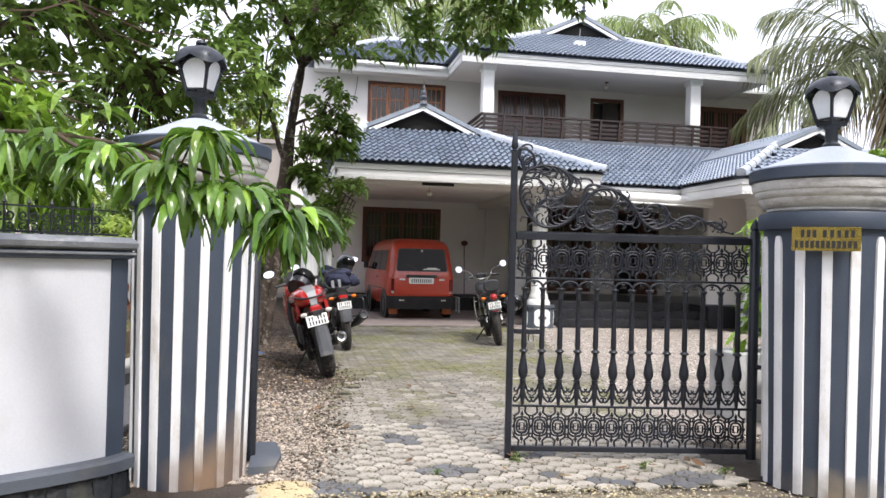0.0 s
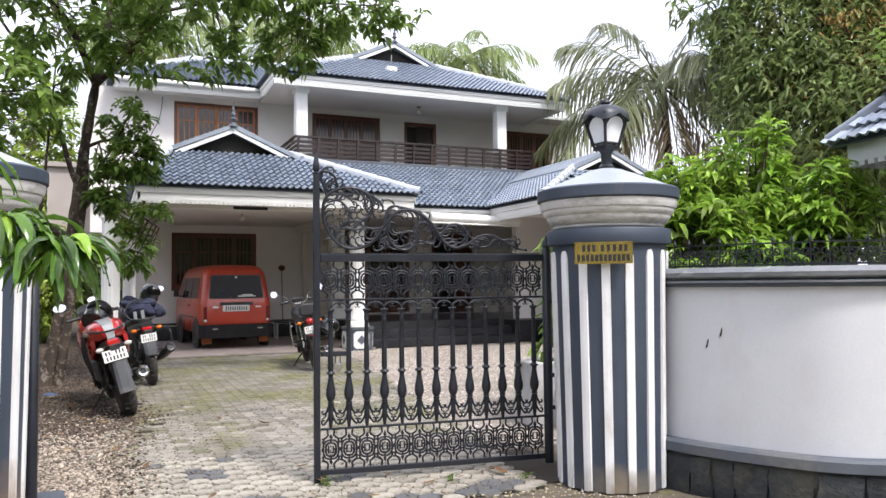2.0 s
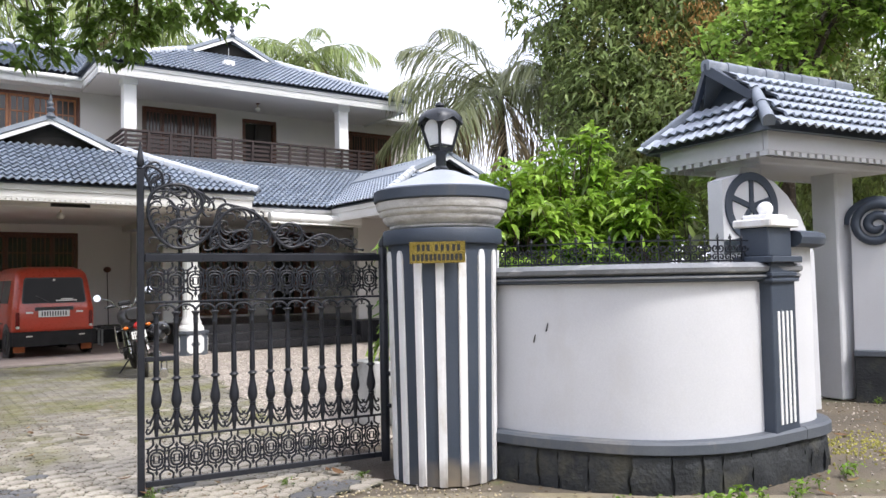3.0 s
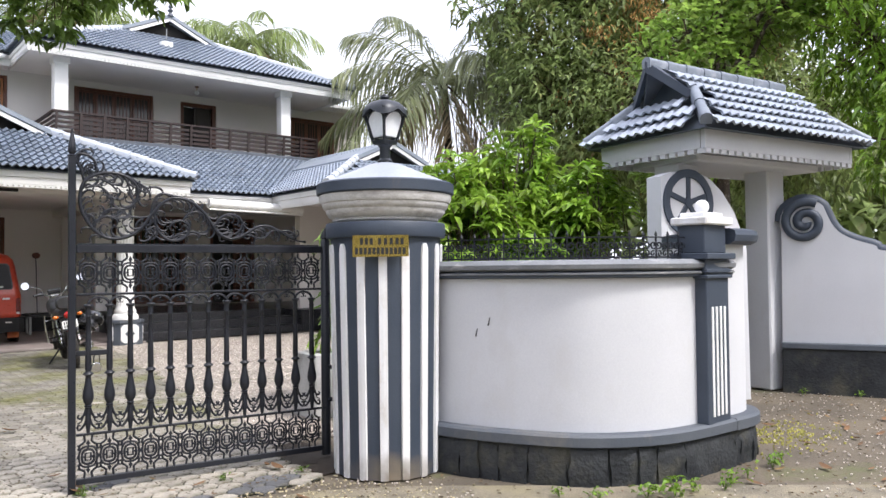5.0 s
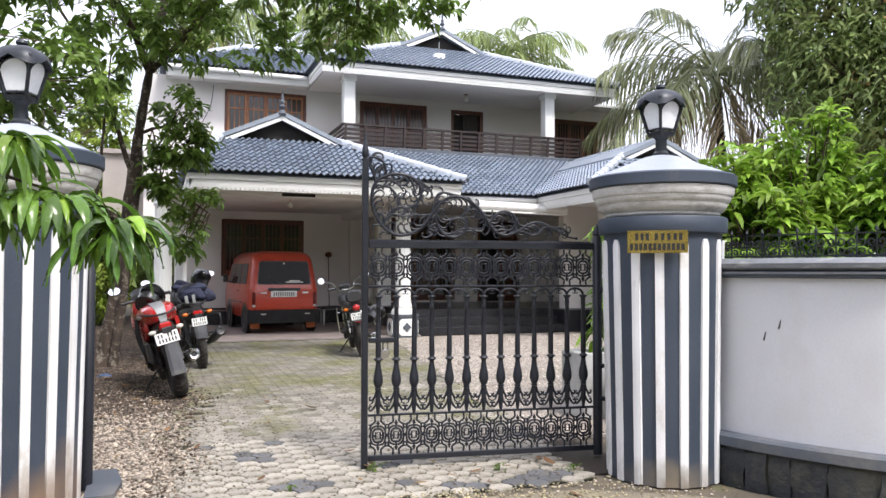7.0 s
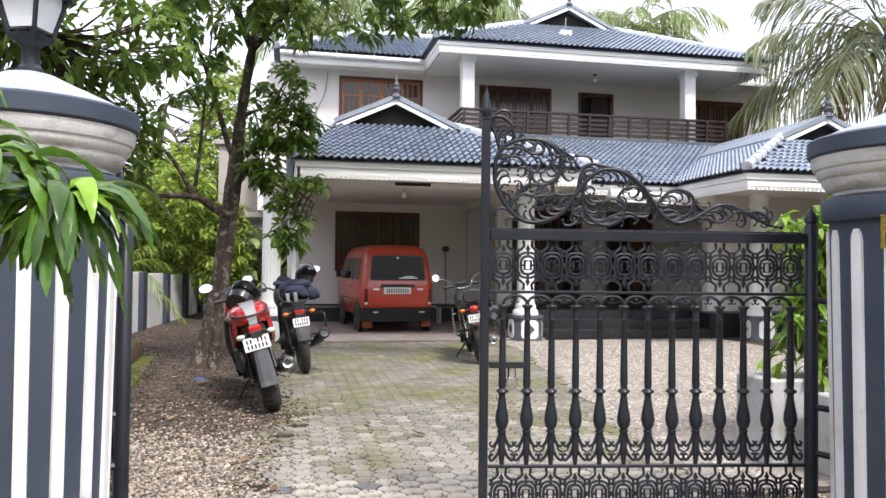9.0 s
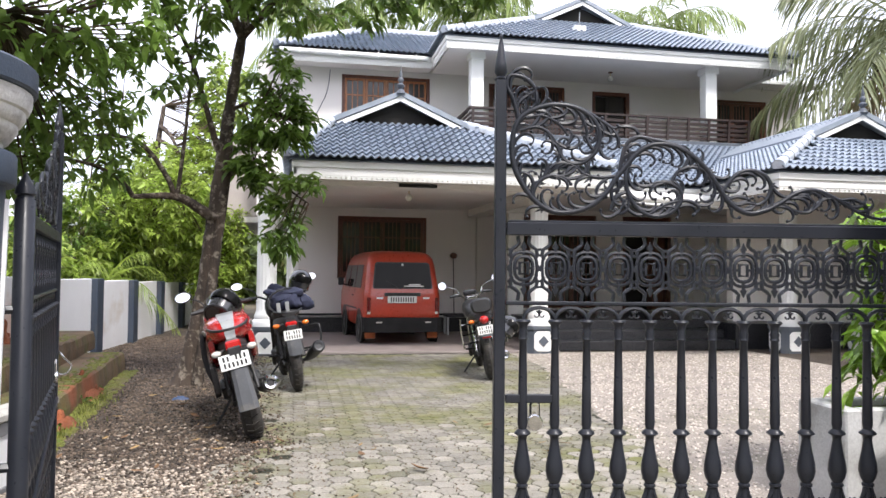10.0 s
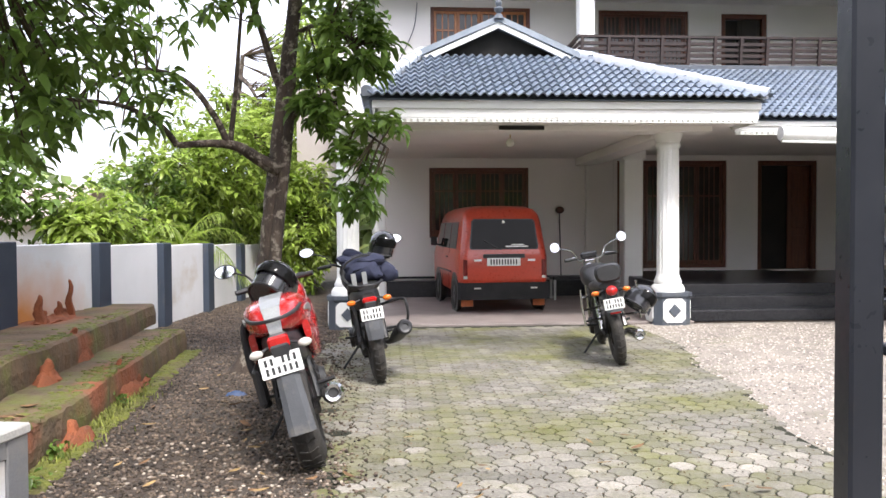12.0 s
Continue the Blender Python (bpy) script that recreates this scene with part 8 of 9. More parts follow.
small_tree("mango_tree", "mango tree with long drooping leaves behind the front wall", (-2.1, 5.9, 0), (-1.6, 5.7, 2.4), [((-1.5, 5.5, 1.85), (0.75, 0.45, 0.35)), ((-2.4, 5.6, 2.1), (0.9, 0.6, 0.45)), ((-3.2, 5.2, 1.7), (0.8, 0.5, 0.5))], 130, 11, 0.22, 0.05, LEAF_MANGO, 22, 0.08, droop=1.1, limbs=5)
small_tree("yard_shrub", "sunlit broad-leaved shrub over the side wall", (-3.5, 17.3, 0), (-3.45, 17.3, 1.7), [((-3.55, 17.3, 1.4), (0.65, 0.8, 0.5)), ((-3.1, 18.9, 1.35), (0.5, 0.6, 0.45)), ((-3.2, 15.4, 1.35), (0.4, 0.5, 0.3), 0.4)], 240, 10, 0.22, 0.08, LEAF_BRIGHT, 23, 0.07)
small_tree("yard_shrub", "loose dark green shrub rising behind the side wall", (-5.2, 13.2, 0), (-5.1, 13.2, 3.0), [((-4.9, 13.0, 1.6), (1.0, 1.2, 0.7)), ((-5.6, 12.4, 2.3), (1.2, 1.1, 0.7)), ((-4.9, 14.2, 2.3), (0.8, 0.8, 0.5)), ((-6.2, 13.6, 1.5), (1.2, 1.0, 0.8)), ((-3.75, 15.8, 1.5), (0.75, 0.9, 0.6)), ((-4.3, 14.8, 1.85), (0.7, 0.8, 0.6)), ((-4.5, 15.6, 2.3), (0.6, 0.7, 0.5)), ((-4.9, 15.0, 3.0), (0.8, 0.8, 0.6))], 720, 9, 0.19, 0.08, LEAF_MID, 26, 0.09)
small_tree("yard_shrub", "low green bush at the end of the side wall", (-2.9, 20.6, 0), (-2.8, 20.6, 1.8), [((-3.0, 20.5, 1.6), (0.9, 1.4, 0.8)), ((-3.6, 19.2, 1.9), (0.7, 0.8, 0.7))], 330, 9, 0.17, 0.06, LEAF_MID, 27, 0.06)
small_tree("yard_shrub", "bright green bush beside the house wall", (-0.9, 20.2, 0), (-0.9, 20.2, 2.2), [((-0.85, 20.2, 1.2), (0.6, 0.6, 1.1)), ((-0.6, 20.0, 2.2), (0.4, 0.4, 0.5))], 260, 9, 0.15, 0.055, LEAF_BRIGHT, 28, 0.05)
small_tree("back_tree", "tall leafy tree beyond the side wall", (-3.0, 23.5, 0), (-2.6, 23.5, 5.5), [((-2.4, 23.0, 2.6), (1.6, 1.4, 1.8)), ((-4.2, 22.0, 2.4), (1.4, 1.6, 0.9), 0.5), ((-1.9, 20.0, 2.6), (1.2, 1.0, 1.25)), ((-2.9, 19.5, 2.4), (0.9, 0.8, 0.8)), ((-1.2, 22.6, 1.7), (0.9, 0.8, 1.4)), ((-3.2, 22.0, 3.9), (1.1, 1.0, 0.9), 0.3), ((-1.6, 22.5, 3.6), (0.8, 0.8, 1.2)), ((-1.1, 23.6, 5.2), (0.8, 1.0, 1.8)), ], 1700, 9, 0.2, 0.075, LEAF_BRIGHT, 24, 0.15)
small_tree("back_tree", "tall dark tree behind the shrubs by the side wall", (-7.5, 16.0, 0), (-7.2, 16.0, 6.0), [((-7.6, 15.5, 4.6), (1.8, 2.2, 1.4)), ((-9.4, 14.0, 4.2), (1.8, 1.8, 1.4))], 380, 9, 0.22, 0.09, LEAF_DARK, 25, 0.2)

# mango bush behind the curved wall, and shrub in the planter
def shoot_bush(name, label, base, vols, n, L, W, material, seed, category="bush"):
    """A bush of upright shoots, each ending in whorls of long leaves."""
    t = thing(name, pose(*base), label, category)
    lv, lv2 = Leaves(seed), Leaves(seed + 1)
    tips, outs = in_ellipsoids(lv.r, vols, n)
    foot = np.array(base, float)
    g = G()
    rng = random.Random(seed)
    for c, o in zip(tips, outs):
        way = np.array([o[0] * 0.35, o[1] * 0.35, 0.85]) + lv.r.normal(0, 0.18, 3)
        way /= np.linalg.norm(way)
        low = c - way * rng.uniform(0.35, 0.7)
        g.tube([tuple(low), tuple(c - way * 0.15 + lv.r.normal(0, 0.01, 3)), tuple(c)], [0.007, 0.005, 0.003], 4)
        young = rng.random() < 0.7
        for back, k, size in ((0.0, rng.randint(8, 12), 1.0), (0.10, rng.randint(4, 7), 0.95), (0.20, rng.randint(2, 4), 0.9)):
            (lv2 if young and back < 0.15 else lv).blades(np.tile(c - way * back, (k, 1)) + lv.r.normal(0, 0.012, (k, 3)), lv.r.normal(size=(k, 3)) * [1, 1, 0.5] + way * (0.75 - back), L * size, W, 0.75)
    for k in range(14):
        c = tips[rng.randrange(n)]
        a, e = Vector(base) + Vector((rng.uniform(-0.25, 0.25), rng.uniform(-0.15, 0.15), -0.03)), Vector(c)
        part("stem", G().tube(smoothline([a, a.lerp(e, 0.5) + Vector((0, 0, 0.2)), e], 4), [0.028 * (1 - 0.8 * i / 8) for i in range(9)], 6), BARK, t, world=True, smooth=60)
    tagged(part("branchwork", g, TWIG, t, world=True), kind="stuff")
    part("leaves", None, None, t, mesh=lv.mesh("leaves", material), at=PLACE[t.name].inverted())
    part("young_leaves", None, None, t, "fresh yellow-green leaves", mesh=lv2.mesh("young_leaves", LEAF_YOUNG), at=PLACE[t.name].inverted())
    return t


shoot_bush("mango_bush", "bright green mango bush behind the curved wall", (5.7, 6.5, 0), [((5.3, 6.45, 1.65), (0.55, 0.5, 0.5), 1.1), ((5.95, 6.6, 2.0), (0.7, 0.6, 0.6), 1.7), ((6.55, 6.9, 2.0), (0.75, 0.55, 0.55), 1.5), ((7.05, 6.7, 1.6), (0.65, 0.45, 0.5), 1.1), ((6.75, 6.2, 2.0), (0.5, 0.4, 0.4), 0.8), ((5.7, 6.1, 1.35), (0.75, 0.4, 0.35), 1.1), ((5.15, 6.6, 2.1), (0.3, 0.3, 0.35), 0.4), ((6.3, 5.75, 1.85), (0.42, 0.3, 0.45), 0.7), ((6.1, 6.5, 2.62), (0.3, 0.3, 0.2), 0.25)], 480, 0.21, 0.05, LEAF_MANGO, 31)
small_tree("planter_shrub", "leafy green shrub growing in the planter", (4.3, 6.82, 0.5), (4.3, 6.82, 1.5), [((4.25, 6.82, 1.15), (0.32, 0.25, 0.5)), ((4.5, 6.86, 1.4), (0.38, 0.3, 0.4)), ((3.98, 6.74, 0.78), (0.24, 0.18, 0.22)), ((4.1, 6.7, 1.5), (0.25, 0.2, 0.2))], 150, 9, 0.15, 0.05, LEAF_MANGO, 32, 0.035, droop=0.8, limbs=5, category="shrub")

def arched_leaves(name, sprays, material, seed, L, W):
    """Long glossy leaves that rise from a twig's end and arch over to hang."""
    rng = np.random.RandomState(seed)
    g = G()
    for tip, count, way in sprays:
        for k in range(count):
            a = TAU * k * 0.381966 + rng.uniform(-0.3, 0.3)
            lift = rng.uniform(-0.3, 0.6)
            h = Vector((math.cos(a), math.sin(a), 0)) + Vector(way) * 0.7
            h.z = 0
            h.normalize()
            d = h * math.cos(lift) + Vector((0, 0, math.sin(lift)))
            length, width = L * rng.uniform(0.7, 1.12), W * rng.uniform(0.8, 1.15)
            p = Vector(tip) + Vector(rng.normal(0, 0.012, 3))
            side = d.cross(Vector((0, 0, 1))).normalized()
            bend, roll, wave = rng.uniform(0.3, 0.62), rng.uniform(-0.5, 0.5), rng.uniform(0, 6)
            n = 8
            vs, fs = [], []
            for i in range(n + 1):
                f = i / n
                w = width * 0.5 * (math.sin(math.pi * min(f * 0.94 + 0.05, 1.0)) ** 0.8) * (1 - 0.25 * f)
                up = side.cross(d)
                s2 = (side * math.cos(roll) + up * math.sin(roll)).normalized()
                nn = s2.cross(d)
                rip = 0.004 * math.sin(f * 16 + wave)
                vs += [p - s2 * w - nn * (w * 0.35 + rip), p, p + s2 * w - nn * (w * 0.35 - rip)]
                if i < n:
                    fs += [(3 * i, 3 * i + 1, 3 * i + 4, 3 * i + 3), (3 * i + 1, 3 * i + 2, 3 * i + 5, 3 * i + 4)]
                p = p + d * (length / n)
                d = (d + Vector((0, 0, -bend * (0.5 + f)))).normalized()
                side = (side - d * side.dot(d)).normalized()
            g.add([tuple(v) for v in vs], fs)
    return g.mesh(name, material, radians(80))


# drooping mango branch in front of the left gate pillar
BOUGH_LEAF = leaf_mat("glossy_mango_leaf", (0.065, 0.145, 0.022), (0.155, 0.27, 0.038), 0.32, 0.6, 0.24)
HANG = Matrix.Translation((0.171, 0.964, 1.185)) @ Matrix.Scale(0.90, 4) @ Matrix.Translation((-0.111, -0.964, -1.219))   # where the bough hangs
mb = thing("mango_branch", pose(-0.45, 4.5, 1.75), "mango branch with long glossy leaves hanging over the pillar", "branch")
br_lines = [smoothline(p, 5) for p in (
    [(-1.55, 5.2, 1.9), (-1.0, 4.75, 1.84), (-0.6, 4.5, 1.76), (-0.3, 4.38, 1.66), (-0.12, 4.32, 1.60)],
    [(-0.6, 4.5, 1.76), (-0.4, 4.4, 1.64), (-0.15, 4.3, 1.52), (0.10, 4.25, 1.47)],
    [(-0.6, 4.5, 1.76), (-0.45, 4.38, 1.80), (-0.30, 4.3, 1.80)], [(-1.0, 4.75, 1.84), (-0.85, 4.6, 1.76), (-0.7, 4.45, 1.74)])]
for ln in br_lines:
    part("twig", G().tube([HANG @ p for p in ln], [0.011 * (1 - 0.6 * i / len(ln)) for i in range(len(ln))], 6), TWIG, mb, world=True, smooth=60)
tips = [((0.08, 4.26, 1.47), 24, (0.25, -0.3, 0)), ((-0.12, 4.32, 1.58), 13, (0.1, -0.4, 0)), ((-0.30, 4.30, 1.80), 22, (0.15, -0.3, 0)), ((-0.46, 4.34, 1.66), 16, (-0.1, -0.4, 0)), ((-0.70, 4.46, 1.75), 12, (-0.1, -0.3, 0)), ((-0.02, 4.28, 1.54), 8, (0.1, -0.3, 0)), ((-1.0, 4.72, 1.83), 8, (0, -0.3, 0)), ((-1.3, 5.0, 1.86), 8, (0, -0.3, 0)), ((-0.22, 4.31, 1.60), 11, (0.1, -0.4, 0)), ((-0.38, 4.33, 1.56), 11, (0, -0.4, 0)), ((0.02, 4.27, 1.43), 10, (0.2, -0.3, 0)), ((-0.85, 4.6, 1.72), 10, (-0.1, -0.4, 0))]
sprays = [(tuple(HANG @ Vector(tip)), int(n_leaf * 1.5), way) for tip, n_leaf, way in tips]
tagged(part("leaf_spray", None, None, mb, mesh=arched_leaves("leaf_spray", sprays, BOUGH_LEAF, 41, 0.265, 0.05), at=PLACE[mb.name].inverted()), kind="stuff")
tagged(part("young_spray", None, None, mb, "fresh yellow-green leaves", mesh=arched_leaves("young_spray", [(p, max(c // 3, 2), w) for p, c, w in sprays[:5]], LEAF_YOUNG, 43, 0.19, 0.038), at=PLACE[mb.name].inverted()), kind="stuff")


# ---- coconut palms ----
def palm(label, base, crown, frond_len, n, seed, droop=1.0, dry=3, trunk_r=0.14, leaflets=46, green=None, blade=0.022):
    green = green or LEAF_PALM
    t = thing("coconut_palm", pose(*base), label, "palm")
    b, c = Vector(base), Vector(crown)
    line = smoothline([b - Vector((0, 0, 0.1)), b.lerp(c, 0.4) + Vector((0.2, 0.1, 0)), c], 8)
    part("trunk", G().tube(line, [trunk_r * (1 - 0.35 * i / len(line)) for i in range(len(line))], 10), BARK, t, world=True, smooth=70)
    rng = np.random.RandomState(seed)
    for k in range(n):
        a = TAU * k * 0.381966 + rng.uniform(-0.2, 0.2)
        lift = 1.15 - 1.75 * (k / n) + rng.uniform(-0.15, 0.15)
        h = Vector((math.cos(a), math.sin(a), 0))
        L = frond_len * rng.uniform(0.85, 1.1)
        pts = []
        for i in range(11):
            f = i / 10
            pts.append(c + h * (L * f * math.cos(lift * 0.7) * (1 - 0.18 * f * droop)) + Vector((0, 0, L * (math.sin(lift) * f * 0.9 - droop * 0.62 * f ** 2.1))))
        is_dry = k >= n - dry
        fr = part("frond", G().tube(pts, [0.028 * (1 - 0.85 * i / 10) for i in range(11)], 4), TWIG if is_dry else green, t, world=True)
        lv = Leaves(seed * 100 + k)
        s = np.linspace(0.12, 0.99, leaflets)
        P = np.array([tuple(pts[min(int(q * 10), 9)].lerp(pts[min(int(q * 10) + 1, 10)], q * 10 - int(min(q * 10, 9.999)))) for q in s])
        T = np.gradient(P, axis=0)
        T /= np.linalg.norm(T, axis=1, keepdims=True)
        S = np.cross(T, [0, 0, 1.0])
        S /= np.maximum(np.linalg.norm(S, axis=1, keepdims=True), 1e-5)
        ll = frond_len * 0.24 * np.sin(np.pi * (0.15 + 0.8 * s)) ** 0.7
        for sd in (-1, 1):
            D = S * sd * 0.75 + T * 0.75 + rng.normal(0, 0.10, P.shape) + np.array([0, 0, -0.25])
            lv.blades(P, D, ll, blade * frond_len / 3.0, 1.0 if not is_dry else 1.8, 0.1)
        part("foliage", None, None, fr, mesh=lv.mesh("leaflets", LEAF_PALM_DRY if is_dry else green), at=PLACE[t.name].inverted())
    return t


palm("coconut palm with drooping and drying fronds beside the house", (13.6, 16.4, 0), (13.3, 16.3, 6.2), 4.4, 23, 51, 0.8, 4, leaflets=60, blade=0.029)
palm("tall coconut palm behind the house", (13.6, 28.5, 0), (13.2, 28.0, 10.0), 3.8, 26, 52, 1.0, 3, leaflets=44, green=LEAF_PALM_FAR, blade=0.034)
palm("tall coconut palm behind the house roof", (7.4, 30.5, 0), (7.2, 30.2, 10.9), 4.0, 26, 53, 1.0, 3, leaflets=44, green=LEAF_PALM_FAR, blade=0.034)
palm("tall coconut palm behind the leafy yard tree", (2.0, 31.0, 0), (1.9, 30.5, 10.6), 4.0, 24, 54, 1.0, 3, leaflets=44, green=LEAF_PALM_FAR, blade=0.034)
palm("young coconut palm over the side wall", (-2.75, 18.2, 0), (-2.7, 18.2, 1.05), 1.5, 11, 55, 0.8, 1, 0.09, leaflets=34, green=LEAF_BRIGHT)

# ---- big trees on the right and the woods all round, unseen part added ----
small_tree("big_mango_tree", "large dark mango tree with brown blossom behind the entrance", (15.5, 13.0, 0), (15.0, 12.8, 9.5), [((13.9, 12.0, 5.0), (2.3, 2.0, 2.1)), ((14.1, 12.4, 6.6), (2.3, 2.2, 2.0)), ((16.4, 11.0, 7.2), (3.0, 2.6, 2.6)), ((13.6, 10.0, 4.2), (2.1, 2.0, 1.5)), ((15.3, 13.0, 9.4), (2.5, 2.4, 1.8)), ((17.5, 9.5, 4.5), (2.4, 2.2, 2.0)), ((12.8, 13.4, 8.0), (1.3, 1.4, 1.5))], 5200, 9, 0.21, 0.068, LEAF_WOOD, 61, 0.35, droop=0.8, limbs=12, spread=0.16, tw=9)
small_tree("jackfruit_tree", "broad-leaved bright green tree behind the entrance roof", (12.0, 7.6, 0), (12.0, 7.6, 5.6), [((11.4, 7.8, 4.6), (1.0, 1.0, 1.2)), ((12.6, 7.2, 5.8), (1.2, 1.1, 1.0)), ((11.8, 8.2, 3.2), (1.0, 0.9, 0.9))], 760, 8, 0.16, 0.075, LEAF_BROAD, 62, 0.16, droop=0.3)
small_tree("mango_tree", "leafy mango tree beyond the entrance wall", (14.0, 5.2, 0), (13.6, 5.2, 5.6), [((13.2, 5.0, 4.6), (1.8, 1.5, 1.5)), ((11.6, 4.3, 3.0), (1.3, 1.0, 1.0)), ((14.8, 4.2, 5.8), (2.0, 1.6, 1.8)), ((13.6, 6.4, 6.6), (1.6, 1.4, 1.5)), ((12.4, 3.4, 4.6), (1.2, 1.0, 1.2))], 2500, 9, 0.17, 0.05, LEAF_MANGO, 63, 0.22, droop=0.9, limbs=9, spread=0.08, tw=6)
lv = Leaves(64)
cs, outs = in_ellipsoids(lv.r, [((14.0, 11.4, 6.8), (2.2, 1.4, 2.6)), ((15.4, 10.0, 7.6), (2.6, 2.0, 2.4))], 110)
cs = cs + outs * 0.5
whorls(lv, cs, np.tile([0, 0, 1.2], (len(cs), 1)), 40, 0.13, 0.03, 0.1, 1.0, 0.16)
ob = new("mango_blossom", lv.mesh("mango_blossom", FLOWER))
tagged(ob, "rusty brown sprays of blossom on the big tree", "blossom", kind="stuff")

lv = Leaves(71)
r = lv.r
n = 6500
ang = r.uniform(0, TAU, n)
rad = r.uniform(24, 44, n)
# unseen stretch behind the viewpoint is added and raised to darken reflections
hh = r.uniform(0.2, 1.0, n) ** 0.8 * (6.0 + 1.8 * np.sin(ang * 5) + 1.2 * np.sin(ang * 13 + 1)) * np.where((ang > 1.4) & (ang < 3.3), 0.45, np.where((ang > 3.7) & (ang < 5.9), 1.35, 1.0))
C = np.stack([5 + rad * np.cos(ang), 10 + rad * np.sin(ang), hh], 1)
keep = ~((np.abs(ang - math.pi / 2) < 0.62) & (hh > 5.0))
C = C[keep]
whorls(lv, C, r.normal(size=C.shape) * 0.3, 9, 1.0, 0.42, 0.5, 0.3, 0.8)
ob = new("far_woods", lv.mesh("far_woods", LEAF_WOOD))
tagged(ob, "dense green woods round the house, the unseen part added against sky reflections", "woods", kind="stuff")
# ---- far entrance wall with a spiral end ----
far = thing("far_wall", pose(8.02, 4.70, 0, 0, 0, -66), "white garden wall ending in a slate-blue spiral", "wall", kind="structure")
SC, SZ, SR = 0.25, 1.72, 0.235
top = [(SC + SR * math.cos(a), SZ + SR * math.sin(a)) for a in [radians(x) for x in range(200, 44, -12)]]
run = [(tuple(p)[0], tuple(p)[2]) for p in smoothline([(SC + SR * math.cos(radians(44)), 0, SZ + SR * math.sin(radians(44))), (0.55, 0, 1.62), (0.85, 0, 1.48), (1.3, 0, 1.40), (4.5, 0, 1.38)], 6)]
outline = [(SC - SR, 0.0)] + top + run + [(4.5, 0.0)]
part("wall_face", G().prism(outline, 0.2, pose(0, 0.2, 0, 90)), YARD_WHITE, far)
part("coping", G().tube([(x, 0.08, z) for x, z in top[2:] + run], 0.065, 8, flat=1.0), SLATE, far, smooth=60)
part("spiral_band", G().tube(spiral(SC, SZ, SR - 0.02, 0.02, radians(60), radians(60 + 640), 44, -0.01), 0.047, 8), SLATE, far, smooth=60)
part("plinth", G().box(SC - SR, 4.5, -0.05, 0.25, -0.05, 0.44, 0.01), PLINTH, far)
part("ledge", G().box(SC - SR, 4.5, -0.075, 0.26, 0.44, 0.50, 0.008), TRIM_GREY, far)

sg = thing("side_gate", pose(7.06, 5.18, 0, 0, 0, -8), "narrow dark metal gate with a green panel", "gate")
part("frame", G().box(0, 0.04, -0.02, 0.02, 0.05, 1.55, 0.004).box(0.76, 0.80, -0.02, 0.02, 0.05, 1.55, 0.004).box(0.04, 0.76, -0.02, 0.02, 1.5, 1.55, 0.004).box(0.04, 0.76, -0.02, 0.02, 0.05, 0.10, 0.004), IRON, sg)
for k in range(6):
    part("bar", G().tube([(0.14 + 0.1 * k, 0, 0.1), (0.14 + 0.1 * k, 0, 1.5)], 0.009, 6), IRON, sg)
part("panel", G().box(0.1, 0.7, 0.02, 0.03, 0.9, 1.3, 0.002), mat("green_painted_sheet", (0.02, 0.16, 0.10), (0.03, 0.13, 0.09), 5, 0.6), sg)

# ---- porch details ----
lampw = mat("lamp_white_glass", (0.7, 0.68, 0.62), (0.6, 0.58, 0.54), 6, 0.25, bump=0.0)
for x, y, z in ((2.6, 15.4, 2.655), (7.4, 18.4, 5.655), (9.2, 16.6, 2.715)):
    t = thing("ceiling_lamp", pose(x, y, z, 180), "small hanging glass lamp under the ceiling", "lamp", "ceiling lamps")
    part("rose", G().lathe([(0.0, 0), (0.05, 0), (0.045, 0.02), (0.0, 0.025)], 14), WOOD, t)
    part("stem", G().tube([(0, 0, 0.02), (0, 0, 0.10)], 0.008, 6), BRASS, t)
    part("shade", G().lathe([(0.02, 0.09), (0.05, 0.11), (0.062, 0.15), (0.05, 0.19), (0.02, 0.205), (0.0, 0.207)], 14), lampw, t, smooth=50)
vent = thing("ceiling_vent", pose(2.64, 14.9, 2.575), "dark slotted vent in the porch beam", "vent")
part("slot", G().box(-0.30, 0.30, -0.212, -0.203, 0.02, 0.075, 0.003), SHADE_BLACK, vent)
broom = thing("broom", pose(4.17, 19.32, 0.33), "long-handled ceiling broom leaning on the porch wall", "broom")
part("handle", G().tube([(0, -0.12, 0.0), (0, 0.03, 1.28)], 0.011, 6), PLASTIC, broom)
part("head", G().sphere(0.085, 12, 8, pose(0, 0.0, 1.33) @ Matrix.Diagonal((1.0, 0.6, 0.8, 1))), WOOD, broom, smooth=60)
bench = thing("bench", pose(4.2, 18.3, 0.035), "low dark bench with white legs beside the van", "bench")
part("seat", G().box(-0.42, 0.42, -0.2, 0.2, 0.36, 0.42, 0.015), PLASTIC, bench)
for sx in (-0.38, 0.38):
    for sy in (-0.16, 0.16):
        part("leg", G().box(sx - 0.02, sx + 0.02, sy - 0.02, sy + 0.02, 0.0, 0.36, 0.004), SILVER, bench)
ant = thing("roof_antenna", pose(6.55, 18.05, 6.42), "small white box with a thin rod on the roof", "antenna")
part("box", G().box(-0.13, 0.13, -0.08, 0.08, -0.12, 0.06, 0.01), WHITE, ant)
part("rod", G().tube([(0, 0, 0.05), (0.01, 0, 0.36)], 0.01, 5), SILVER, ant)
cable = thing("wall_cable", pose(1.2, 19.38, 5.5), "thin grey cable drooping across the upper wall", "cable")
